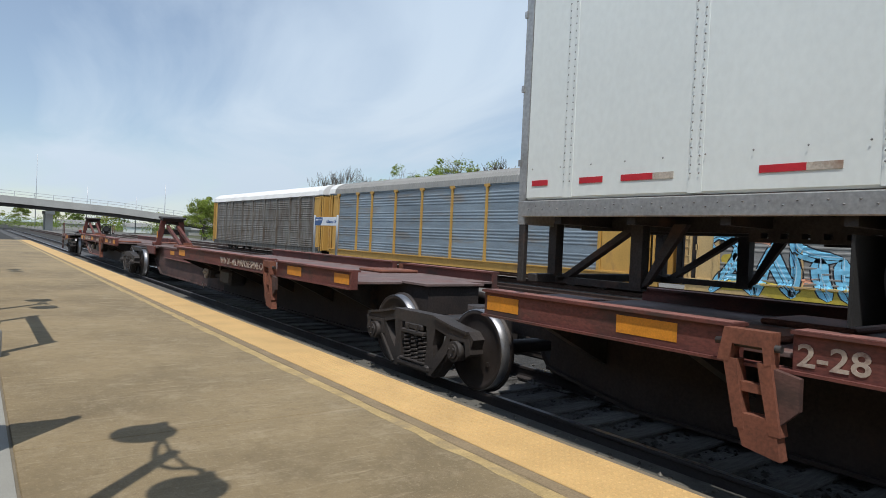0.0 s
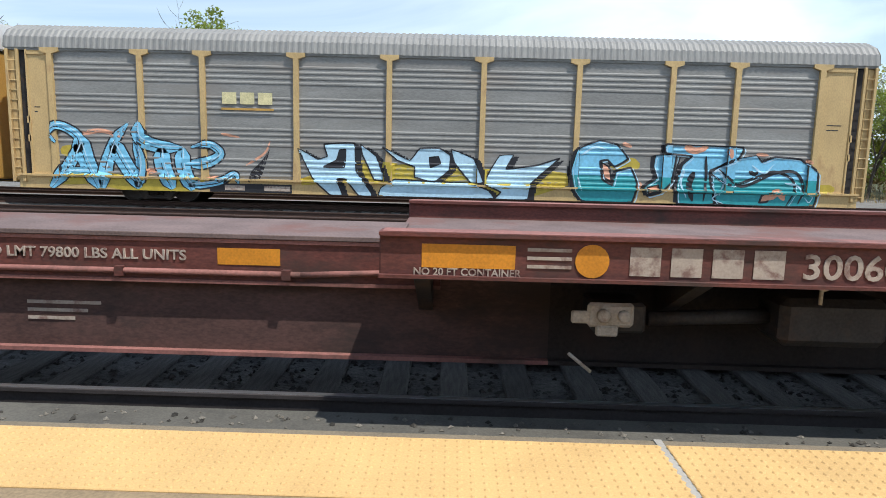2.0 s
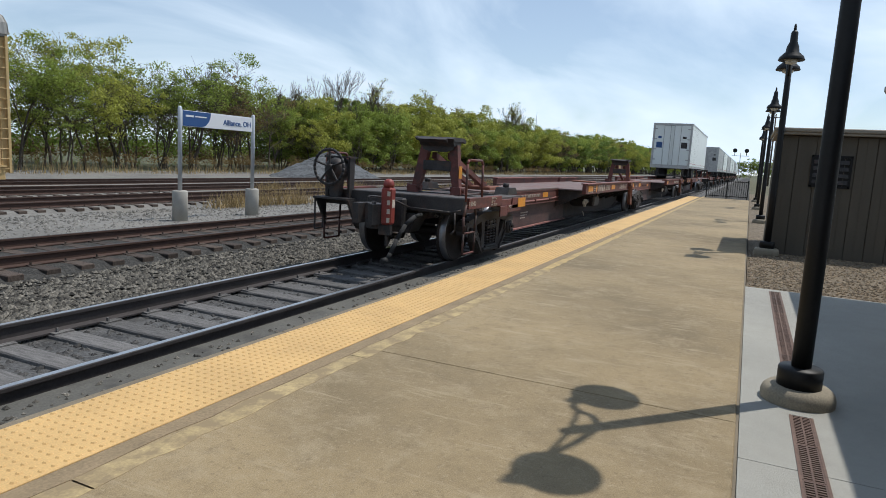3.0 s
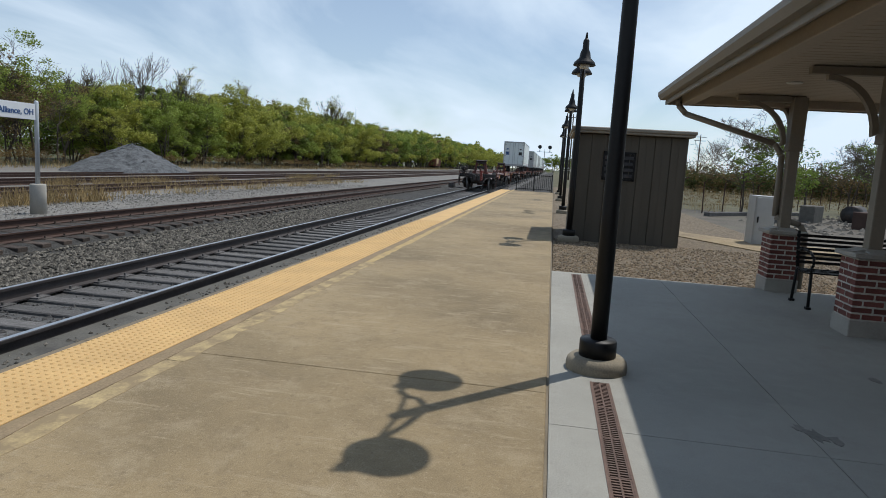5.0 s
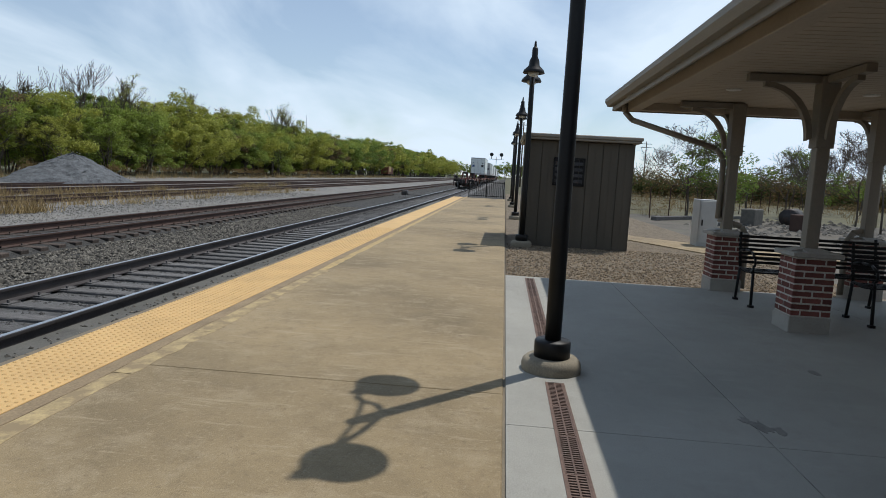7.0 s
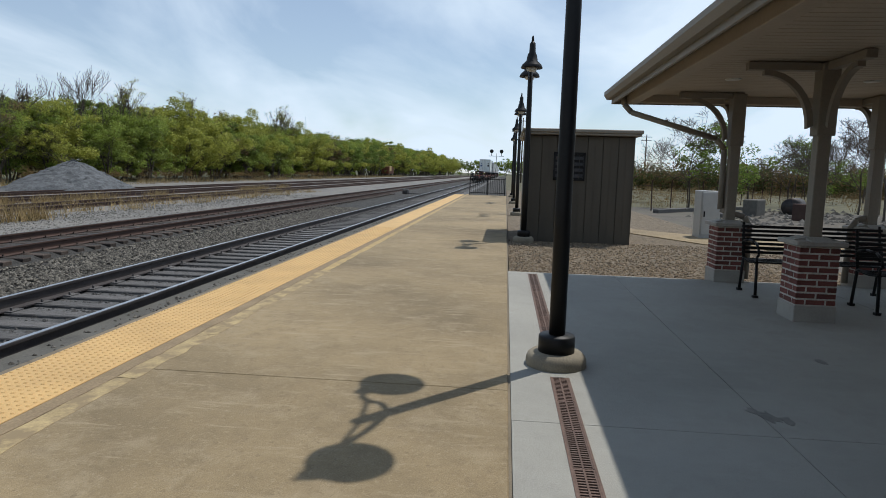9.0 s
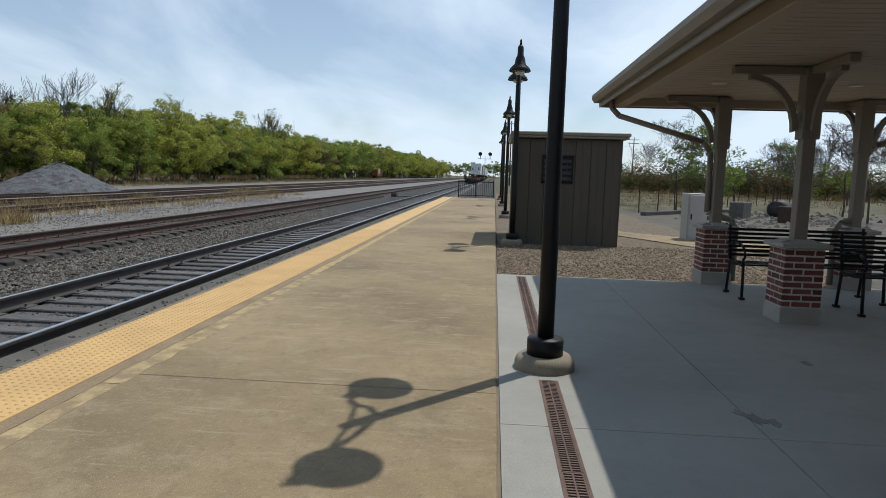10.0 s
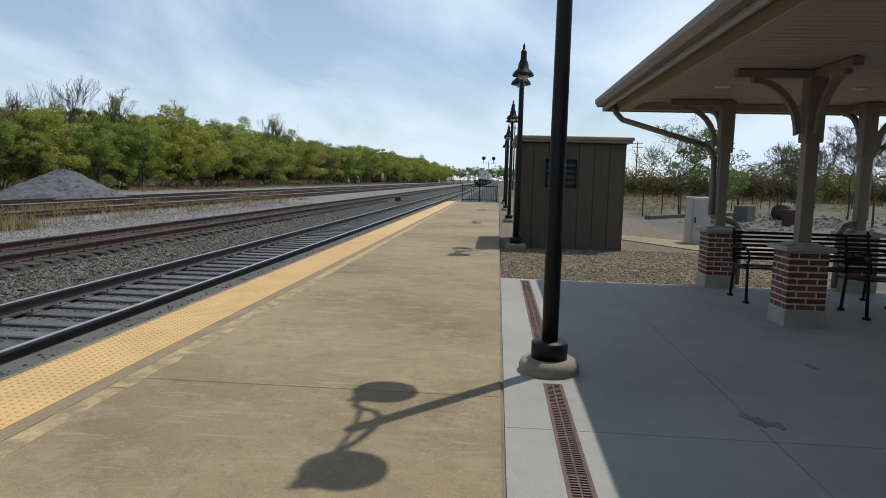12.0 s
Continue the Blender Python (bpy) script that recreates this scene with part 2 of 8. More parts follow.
M = dict(
    concrete=concrete_mat("worn tan concrete", (0.262, 0.196, 0.106), (0.375, 0.300, 0.188), (0.152, 0.109, 0.059)),
    concrete_new=concrete_mat("pale grey concrete", (0.325, 0.315, 0.275), (0.38, 0.37, 0.33), (0.21, 0.195, 0.165), 0.5, 5.0),
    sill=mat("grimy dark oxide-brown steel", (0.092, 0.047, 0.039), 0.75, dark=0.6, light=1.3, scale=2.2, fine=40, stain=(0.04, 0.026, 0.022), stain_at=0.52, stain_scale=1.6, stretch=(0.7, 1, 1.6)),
    # darker copy for the sill below the wide deck; the deck's shade is coloured in
    soot=mat("near-black sill steel, deck shade in its colour", (0.026, 0.019, 0.017), 0.85, dark=0.6, light=1.5, scale=2.2, fine=40, stain=(0.045, 0.028, 0.023), stain_at=0.6, stain_scale=1.6),
    marker=mat("worn red marker casing", (0.22, 0.035, 0.025), 0.5, scale=8, fine=50, bump=0.05),
    spill=mat("old dark oil stain", (0.19, 0.18, 0.16), 0.7, scale=9, fine=60, bump=0.05),
    concrete_edge=mat("grey concrete lip", (0.19, 0.155, 0.105), 0.9, scale=3, fine=80, bump=0.3),
    yellow=mat("yellow tactile paving", (0.585, 0.375, 0.150), 0.75, dark=0.85, light=1.12, scale=2, fine=90, bump=0.1,
               stain=(0.50, 0.36, 0.14), stain_at=0.68, stain_scale=2.0),
    old_paint=mat("worn pale yellow paint", (0.45, 0.325, 0.145), 0.9, dark=0.7, light=1.15, scale=5, fine=60,
                  stain=(0.27, 0.205, 0.12), stain_at=0.60, stain_scale=3.0),
    gravel=mat("grey ballast stone", (0.034, 0.032, 0.028), 0.95, dark=0.35, light=1.9, scale=9, fine=34, bump=1.0, bump_dist=0.05),
    pile=mat("crushed blue-grey stone", (0.085, 0.090, 0.094), 0.95, dark=0.45, light=1.7, scale=3, fine=14, bump=1.0, bump_dist=0.06),
    dirt=mat("tan dirt and fine gravel", (0.098, 0.085, 0.066), 0.95, dark=0.65, light=1.35, scale=0.8, fine=16, bump=0.7, bump_dist=0.03, stain=(0.10, 0.095, 0.065), stain_at=0.6, stain_scale=0.3),
    brush_ground=mat("dull brown-green scrub ground", (0.095, 0.088, 0.045), 0.95, dark=0.6, light=1.4, scale=0.5, fine=8, bump=0.8, bump_dist=0.06),
    rubble=mat("dirty broken concrete", (0.105, 0.098, 0.085), 0.95, island=0.45, bump=0.2),
    paint_worn=mat("worn flecks of yellow paint", (0.42, 0.318, 0.160), 0.9, dark=0.75, light=1.15, scale=5, fine=60, stain=(0.255, 0.190, 0.105), stain_at=0.49, stain_scale=6.0),
    yard=mat("pale yard gravel", (0.170, 0.162, 0.146), 0.95, dark=0.7, light=1.3, scale=0.5, fine=14, bump=0.7, bump_dist=0.04,
             stain=(0.17, 0.155, 0.13), stain_at=0.6, stain_scale=0.25),
    oily=mat("oil-dark ballast", (0.075, 0.073, 0.07), 0.8, dark=0.4, light=1.7, scale=3, fine=36, bump=0.9, bump_dist=0.04),
    stone=mat("grey ballast stones", (0.118, 0.107, 0.088), 0.95, dark=0.5, light=1.4, island=0.75, bump=0.2),
    stone_pale=mat("pale crushed stones", (0.175, 0.166, 0.148), 0.95, dark=0.6, light=1.3, island=0.5, bump=0.2),
    stone_dark=mat("dark oily stones", (0.065, 0.062, 0.058), 0.85, dark=0.6, light=1.3, island=0.5, bump=0.2),
    fines_pale=mat("packed grey-green fines", (0.100, 0.095, 0.081), 0.95, dark=0.75, light=1.2, scale=2, fine=60, bump=0.3, stain=(0.06, 0.057, 0.05), stain_at=0.60, stain_scale=2.5),
    grime_edge=mat("grimy brown concrete", (0.245, 0.180, 0.104), 0.9, dark=0.75, light=1.25, scale=3, fine=60, bump=0.2, stain=(0.24, 0.18, 0.10), stain_at=0.60, stain_scale=2.5),
    fines=mat("packed grey fines", (0.060, 0.057, 0.052), 0.95, dark=0.75, light=1.2, scale=2, fine=60, bump=0.3, stain=(0.045, 0.043, 0.04), stain_at=0.55, stain_scale=1.5),
    pea=mat("tan river pebbles", (0.200, 0.150, 0.095), 0.85, dark=0.6, light=1.4, island=0.5, bump=0.15),
    pea_bed=mat("tan pebble bed", (0.140, 0.108, 0.070), 0.95, dark=0.4, light=1.7, scale=11, fine=45, bump=1.0, bump_dist=0.03),
    tie=mat("weathered grey timber tie", (0.11, 0.105, 0.10), 0.95, dark=0.5, light=1.5, scale=4, fine=40, stretch=(9, 1, 4), bump=0.6, objrand=0.3),
    tie_brown=mat("dark brown creosoted tie", (0.062, 0.046, 0.036), 0.95, dark=0.5, light=1.5, scale=4, fine=40, stretch=(9, 1, 4), bump=0.6, objrand=0.4),
    rail_side=mat("dark rusty rail", (0.05, 0.043, 0.042), 0.7, metal=0.3, scale=4, fine=50),
    rail_rust=mat("brown rusty rail", (0.062, 0.034, 0.025), 0.85, metal=0.1, scale=4, fine=50),
    rail_top=mat("polished rail head", (0.50, 0.51, 0.53), 0.33, metal=0.9, dark=0.9, light=1.1, scale=3, fine=30, bump=0.03),
    grass=mat("dry tan grass", (0.36, 0.26, 0.12), 0.95, island=0.3),
    grass_green=mat("rough scrub grass ground", (0.075, 0.078, 0.034), 0.95, dark=0.6, light=1.4, scale=0.4, fine=9, bump=0.6, bump_dist=0.06),
    spine=mat("rusty oxide-red painted steel", (0.130, 0.040, 0.031), 0.72, dark=0.62, light=1.3, scale=2.2, fine=40,
              stain=(0.055, 0.032, 0.026), stain_at=0.56, stain_scale=1.6, stretch=(0.7, 1, 1.6)),
    spine_worn=mat("faded pinkish oxide paint", (0.27, 0.115, 0.095), 0.8, dark=0.7, light=1.2, scale=3, fine=40,
                   stain=(0.10, 0.055, 0.045), stain_at=0.55),
    deck=mat("dirty maroon-brown deck plate", (0.160, 0.112, 0.102), 0.85, dark=0.7, light=1.25, scale=3, fine=50,
             stain=(0.16, 0.07, 0.055), stain_at=0.58),
    deck_dark=mat("charcoal-grimed deck plate", (0.070, 0.062, 0.058), 0.85, dark=0.7, light=1.3, scale=3, fine=50, stain=(0.085, 0.050, 0.042), stain_at=0.6),
    red_leg=mat("rusty orange-red casting", (0.185, 0.066, 0.038), 0.78, dark=0.65, light=1.25, scale=4, fine=40,
                stain=(0.08, 0.04, 0.03), stain_at=0.6),
    grime=mat("grimy black steel", (0.028, 0.025, 0.024), 0.6, metal=0.1, dark=0.6, light=1.8, scale=5, fine=50,
              stain=(0.075, 0.045, 0.033), stain_at=0.6, stain_scale=3),
    truck=mat("dusty brown cast steel", (0.042, 0.034, 0.030), 0.68, metal=0.1, dark=0.6, light=1.4, scale=6, fine=45,
              stain=(0.03, 0.027, 0.025), stain_at=0.56, stain_scale=3),
    wheel=mat("rust-dark steel wheel", (0.040, 0.031, 0.027), 0.62, metal=0.25, scale=6, fine=50),
    wheel_rim=mat("bright worn wheel tread", (0.30, 0.30, 0.31), 0.42, metal=0.9, dark=0.8, light=1.1, bump=0.03),
    orange=mat("orange reflective tape", (0.62, 0.245, 0.02), 0.55, dark=0.8, light=1.15, scale=8, bump=0.05,
               stain=(0.35, 0.14, 0.03), stain_at=0.68, stain_scale=5),
    white_tape=mat("dirty white tape", (0.48, 0.42, 0.35), 0.6, scale=8, stain=(0.30, 0.2, 0.14), stain_at=0.6, stain_scale=6),
    letter_faint=mat("worn faint lettering", (0.125, 0.062, 0.050), 0.8, dark=0.8, light=1.1, scale=8, bump=0.0),
    letter=mat("faded white lettering", (0.42, 0.35, 0.29), 0.8, dark=0.8, light=1.1, scale=8, bump=0.0, stain=(0.20, 0.12, 0.10), stain_at=0.56, stain_scale=9),
    panel=mat("galvanised corrugated steel", (0.205, 0.250, 0.285), 0.62, metal=0.2, dark=0.75, light=1.2, scale=1.2, fine=25,
              stain=(0.20, 0.19, 0.175), stain_at=0.58, stain_scale=0.8, stretch=(0.4, 1, 2.2), objrand=0.13, bump=0.05),
    panel_grey=mat("dull grey corrugated steel", (0.240, 0.236, 0.220), 0.7, metal=0.1, dark=0.75, light=1.2, scale=1.2, fine=25,
                   stain=(0.22, 0.205, 0.185), stain_at=0.58, stain_scale=0.8, stretch=(0.4, 1, 2.2), objrand=0.08, bump=0.05),
    panel_dirty=mat("rust-streaked grey corrugated steel", (0.165, 0.155, 0.138), 0.8, dark=0.6, light=1.25, scale=1.4, fine=25, stain=(0.10, 0.075, 0.055), stain_at=0.54, stain_scale=1.1, stretch=(1.6, 1, 0.5), objrand=0.1, bump=0.05),
    car_yellow=mat("faded ochre-yellow paint", (0.50, 0.285, 0.065), 0.65, dark=0.82, light=1.12, scale=1.5, fine=30,
                   stain=(0.33, 0.18, 0.06), stain_at=0.62, stain_scale=1.5, stretch=(1, 1, 0.5), bump=0.05),
    car_tan=mat("pale tan-yellow paint", (0.52, 0.36, 0.16), 0.65, dark=0.82, light=1.12, scale=1.5, fine=30,
                stain=(0.36, 0.22, 0.10), stain_at=0.62, stain_scale=1.5, stretch=(1, 1, 0.5), bump=0.05),
    roof_grey=mat("grey corrugated roof", (0.25, 0.246, 0.23), 0.65, metal=0.15, dark=0.85, light=1.12, scale=1, fine=20, stretch=(1, 0.3, 0.3), bump=0.03),
    roof_white=mat("white corrugated roof", (0.74, 0.73, 0.70), 0.55, dark=0.9, light=1.05, scale=1, fine=20, bump=0.03),
    white=mat("white painted metal", (0.76, 0.80, 0.77), 0.45, dark=0.95, light=1.03, scale=0.8, fine=20, bump=0.02,
              stain=(0.62, 0.63, 0.60), stain_at=0.74, stretch=(1, 1, 0.7)),
    alu=mat("dull aluminium", (0.42, 0.42, 0.41), 0.45, metal=0.6, scale=3, fine=30, bump=0.03),
    rivet=mat("dull grey rivet heads", (0.20, 0.20, 0.195), 0.7, bump=0.0),
    red_tape=mat("red reflective tape", (0.50, 0.02, 0.03), 0.45, dark=0.9, light=1.1, bump=0.0),
    rubber=mat("black tyre rubber", (0.02, 0.02, 0.02), 0.85, bump=0.1),
    black=mat("black satin enamel", (0.008, 0.008, 0.008), 0.5, dark=0.8, light=1.3, bump=0.03, spec=0.3),
    iron=mat("rust-brown cast iron", (0.115, 0.07, 0.052), 0.8, scale=8, fine=60, objrand=0.25),
    pit=mat("black drain pit", (0.012, 0.011, 0.01), 0.95, bump=0.0),
    shed=mat("brown-grey painted siding", (0.082, 0.069, 0.050), 0.75, dark=0.85, light=1.12, scale=1.5, fine=40, stretch=(3, 3, 0.5), bump=0.1, objrand=0.07),
    trim=mat("taupe painted trim", (0.24, 0.21, 0.165), 0.6, dark=0.92, light=1.06, scale=2, fine=40, bump=0.04),
    soffit=mat("taupe painted soffit board", (0.39, 0.330, 0.255), 0.6, dark=0.92, light=1.05, scale=2, fine=30, bump=0.03, objrand=0.04),
    shingle=mat("grey-brown shingles", (0.12, 0.105, 0.09), 0.9, objrand=0.2, scale=5, fine=50, bump=0.3),
    brick=mat("dark red brick", (0.155, 0.052, 0.040), 0.85, dark=0.7, light=1.3, scale=12, fine=90, objrand=0.28, bump=0.25),
    mortar=mat("pale grey mortar", (0.52, 0.48, 0.42), 0.95, scale=12, fine=90, bump=0.3),
    footing=mat("dirty tan cast concrete", (0.25, 0.215, 0.155), 0.9, dark=0.75, light=1.15, scale=6, fine=90, bump=0.3),
    limestone=mat("grey cast stone", (0.36, 0.34, 0.30), 0.9, dark=0.85, light=1.1, scale=4, fine=70, bump=0.15),
    bark=mat("grey-brown bark", (0.085, 0.068, 0.052), 0.95, dark=0.6, light=1.4, scale=3, fine=30, stretch=(1, 1, 0.3), bump=0.5),
    sign_white=mat("white sign face", (0.70, 0.71, 0.72), 0.4, dark=0.97, light=1.02, bump=0.0),
    sign_blue=mat("blue sign face", (0.02, 0.075, 0.22), 0.4, dark=0.95, light=1.05, bump=0.0),
    galv=mat("galvanised steel post", (0.50, 0.52, 0.54), 0.45, metal=0.35, dark=0.9, light=1.06, bump=0.03),
    cabinet=mat("pale grey enamel cabinet", (0.40, 0.405, 0.39), 0.5, dark=0.94, light=1.04, bump=0.02),
    bridge=mat("pale bridge concrete", (0.42, 0.41, 0.38), 0.9, dark=0.85, light=1.1, scale=0.3, fine=5, bump=0.1),
    gblue=mat("sky-blue spray paint", (0.17, 0.46, 0.64), 0.55, dark=0.85, light=1.25, scale=1.2, fine=10, bump=0.0),
    gpale=mat("pale ice-blue spray paint", (0.42, 0.62, 0.74), 0.55, dark=0.85, light=1.1, scale=1.2, fine=10, bump=0.0),
    gteal=mat("teal spray paint", (0.02, 0.27, 0.30), 0.55, dark=0.85, light=1.2, scale=1.2, fine=10, bump=0.0),
    gblack=mat("black spray paint", (0.012, 0.012, 0.016), 0.55, dark=0.9, light=1.2, bump=0.0),
    gyellow=mat("mustard spray paint", (0.42, 0.32, 0.04), 0.6, dark=0.85, light=1.2, bump=0.0),
    gpeach=mat("peach spray paint", (0.62, 0.30, 0.19), 0.6, dark=0.85, light=1.2, bump=0.0),
    old_yellow=mat("cream-yellow paint", (0.62, 0.55, 0.30), 0.6, bump=0.0),
    lens=mat("milky lamp lens", (0.6, 0.6, 0.56), 0.3, bump=0.0),
)


def leaf_mat(name, base):
    """Thin leaves: half of the light that falls on them shines through."""
    m = mat(name, base, 0.6, dark=0.8, light=1.2, scale=0.25, fine=1.2, island=0.4, bump=0.0, spec=0.25)
    n, l = m.node_tree.nodes, m.node_tree.links
    p, out = n["Principled BSDF"], n["Material Output"]
    tr, mx = n.new("ShaderNodeBsdfTranslucent"), n.new("ShaderNodeMixShader")
    l.new(p.inputs["Base Color"].links[0].from_socket, tr.inputs["Color"])
    mx.inputs[0].default_value = 0.45
    l.new(p.outputs[0], mx.inputs[1]); l.new(tr.outputs[0], mx.inputs[2]); l.new(mx.outputs[0], out.inputs["Surface"])
    return m


M["leaf"] = leaf_mat("fresh spring leaf", (0.245, 0.308, 0.060))
M["leaf_lime"] = leaf_mat("yellow-green new leaf", (0.360, 0.375, 0.074))
M["leaf_deep"] = leaf_mat("mid green leaf", (0.165, 0.230, 0.046))
M["leaf_dark"] = leaf_mat("dull dark evergreen leaf", (0.075, 0.100, 0.034))
M["leaf_brown"] = leaf_mat("reddish brown bud", (0.185, 0.130, 0.060))

# ---- mesh helpers ----
def box(bm, x0, x1, y0, y1, z0, z1, bev=0.0):
    v = [bm.verts.new((x, y, z)) for z in (z0, z1) for y in (y0, y1) for x in (x0, x1)]
    fs = [bm.faces.new([v[i] for i in q]) for q in ((0, 2, 3, 1), (4, 5, 7, 6), (0, 1, 5, 4), (2, 6, 7, 3), (0, 4, 6, 2), (1, 3, 7, 5))]
    if bev:
        es = list({e for f_ in fs for e in f_.edges})
        bmesh.ops.bevel(bm, geom=es, offset=bev, segments=1, affect="EDGES")


def tube(bm, p, q, r, r2=None, seg=10, caps=True):
    p, q = Vector(p), Vector(q)
    r2 = r if r2 is None else r2
    d = (q - p).normalized()
    u = d.orthogonal().normalized()
    w = d.cross(u)
    rings = []
    for c, rr in ((p, r), (q, r2)):
        rings.append([bm.verts.new(c + rr * (math.cos(a) * u + math.sin(a) * w)) for a in (2 * math.pi * i / seg for i in range(seg))])
    for i in range(seg):
        j = (i + 1) % seg
        bm.faces.new((rings[0][i], rings[0][j], rings[1][j], rings[1][i])).smooth = seg > 6
    if caps:
        bm.faces.new(rings[0][::-1]); bm.faces.new(rings[1])


def polytube(bm, pts, r, seg=8):
    for a, b in zip(pts, pts[1:]):
        tube(bm, a, b, r, seg=seg)


def lathe(bm, prof, centre=(0, 0, 0), axis="z", seg=20):
    """prof: (radius, height) rows, turned about an axis."""
    c = Vector(centre)
    rings = []
    for r, h in prof:
        ring = []
        for i in range(seg):
            a = 2 * math.pi * i / seg
            s, t = r * math.cos(a), r * math.sin(a)
            o = {"z": (s, t, h), "y": (s, h, t), "x": (h, s, t)}[axis]
            ring.append(bm.verts.new(c + Vector(o)))
        rings.append(ring)
    for a, b in zip(rings, rings[1:]):
        for i in range(seg):
            j = (i + 1) % seg
            bm.faces.new((a[i], a[j], b[j], b[i])).smooth = True
    if prof[0][0] > 1e-4:
        bm.faces.new(rings[0][::-1])
    if prof[-1][0] > 1e-4:
        bm.faces.new(rings[-1])


def prism(bm, pts, axis, lo, hi):
    """A polygon in the plane across axis (y: x,z; x: y,z; z: x,y), drawn out from lo to hi."""
    put = {"y": lambda a, b, h: (a, h, b), "x": lambda a, b, h: (h, a, b), "z": lambda a, b, h: (a, b, h)}[axis]
    A = [bm.verts.new(put(a, b, lo)) for a, b in pts]
    B = [bm.verts.new(put(a, b, hi)) for a, b in pts]
    n = len(pts)
    bm.faces.new(A); bm.faces.new(B[::-1])
    for i in range(n):
        j = (i + 1) % n
        bm.faces.new((A[j], A[i], B[i], B[j]))


def mesh_of(name, bm, *mats):
    bmesh.ops.recalc_face_normals(bm, faces=bm.faces)
    me = bpy.data.meshes.new(name)
    bm.to_mesh(me)
    bm.free()
    for m in mats:
        me.materials.append(m)
    return me


def part(name, bm, material, parent=None, label=""):
    ob = new(name, mesh_of(name, bm, material) if isinstance(bm, bmesh.types.BMesh) else bm)
    if parent:
        ob.parent = parent
    if label:
        ob["label"] = label
    return ob


def boxes(*rows):
    bm = bmesh.new()
    for r in rows:
        box(bm, *r)
    return bm


def thing(name, label, category, group="", kind="", at=None):
    ob = new(name)
    ob.empty_display_size = 0.3
    if at is not None:
        ob.matrix_basis = at
    return tagged(ob, label, category, group, kind)


def words(name, text, height, at, material, parent=None, depth=0.004, spread=1.0):
    """Lettering in the built-in font, as a mesh; at is a pose whose x runs along the line of text."""
    cu = bpy.data.curves.new(name, "FONT")
    cu.body, cu.size, cu.extrude = text, height * 1.38, depth
    cu.offset = height * 0.02
    cu.resolution_u = 3
    tmp = new("lettering", cu)
    bpy.context.view_layer.update()
    me = bpy.data.meshes.new_from_object(tmp.evaluated_get(bpy.context.evaluated_depsgraph_get()))
    bpy.data.objects.remove(tmp)
    me.materials.clear()
    me.materials.append(material)
    me.transform(at @ Matrix.Diagonal((spread, 1, 1, 1)))
    ob = new(name, me)
    if parent:
        ob.parent = parent
    return ob


FRONT = Matrix(((1, 0, 0, 0), (0, 0, -1, 0), (0, 1, 0, 0), (0, 0, 0, 1)))  # text that faces -y


def facing(x, y, z):
    return Matrix.Translation((x, y, z)) @ FRONT


# ---- the large structure ----
RAIL_Z = -0.20
TRACKS = [(1.86, -0.20, "polished"), (6.75, -0.20, "rusty"), (14.9, -0.30, "rusty"), (19.55, -0.35, "rusty"), (24.2, -0.40, "rusty")]
TRACK_X = (-160.0, 420.0)


def ground():
    """One sheet out to the horizon: ballast near the tracks, yard gravel, then grass."""
    bm = bmesh.new()
    xs = [-2500, -400, -160, -60, 0, 36, 60, 160, 420, 1200, 3000]
    ys = [-1500, -300, -80, -3.38, 0.0, 0.35, 4.3, 9.2, 12.5, 22.5, 34.0, 40.0, 200, 2500]
    zs = [-0.5, -0.5, -0.12, -0.12, -0.50, -0.46, -0.52, -0.46, -0.56, -0.55, -0.5, -0.5, -0.5, -0.5]
    rows = [[bm.verts.new((x, y, z)) for x in xs] for y, z in zip(ys, zs)]
    for j in range(len(ys) - 1):
        for i in range(len(xs) - 1):
            fc = bm.faces.new((rows[j][i], rows[j][i + 1], rows[j + 1][i + 1], rows[j + 1][i]))
            y = (ys[j] + ys[j + 1]) / 2
            fc.material_index = 2 if y > 34 or y < -80 else 1 if (y > 9.2 or y < -3) else 0
            if y < -3.5:
                fc.material_index = 4 if xs[i] > 35 else 3
            if abs((xs[i] + xs[i + 1]) / 2) > 700:
                fc.material_index = 2
    tagged(part("ground", mesh_of("ground", bm, M["gravel"], M["yard"], M["grass_green"], M["dirt"], M["brush_ground"]), None),
           "grey ballast and pale gravel railway yard ground", "ground", kind="structure")


def ballast_bed(yc, z, mat_):
    bm = bmesh.new()
    crib, end = (0.205, 0.206) if yc < 3 else (0.178, 0.285)
    prism(bm, [(yc - 2.3, z - 0.42), (yc - 1.42, z - end), (yc - 1.08, z - crib), (yc + 1.08, z - crib), (yc + 1.42, z - end), (yc + 2.3, z - 0.42)], "x", *TRACK_X)
    return tagged(part("ballast", bm, mat_), "bed of crushed grey stone under the track", "ballast", kind="structure")


def rail_profile(y, z):
    return [(y - 0.07, z - 0.17), (y - 0.07, z - 0.155), (y - 0.012, z - 0.135), (y - 0.012, z - 0.04), (y - 0.036, z - 0.03), (y - 0.036, z - 0.004),
            (y - 0.03, z), (y + 0.03, z), (y + 0.036, z - 0.004), (y + 0.036, z - 0.03), (y + 0.012, z - 0.04), (y + 0.012, z - 0.135), (y + 0.07, z - 0.155), (y + 0.07, z - 0.17)]


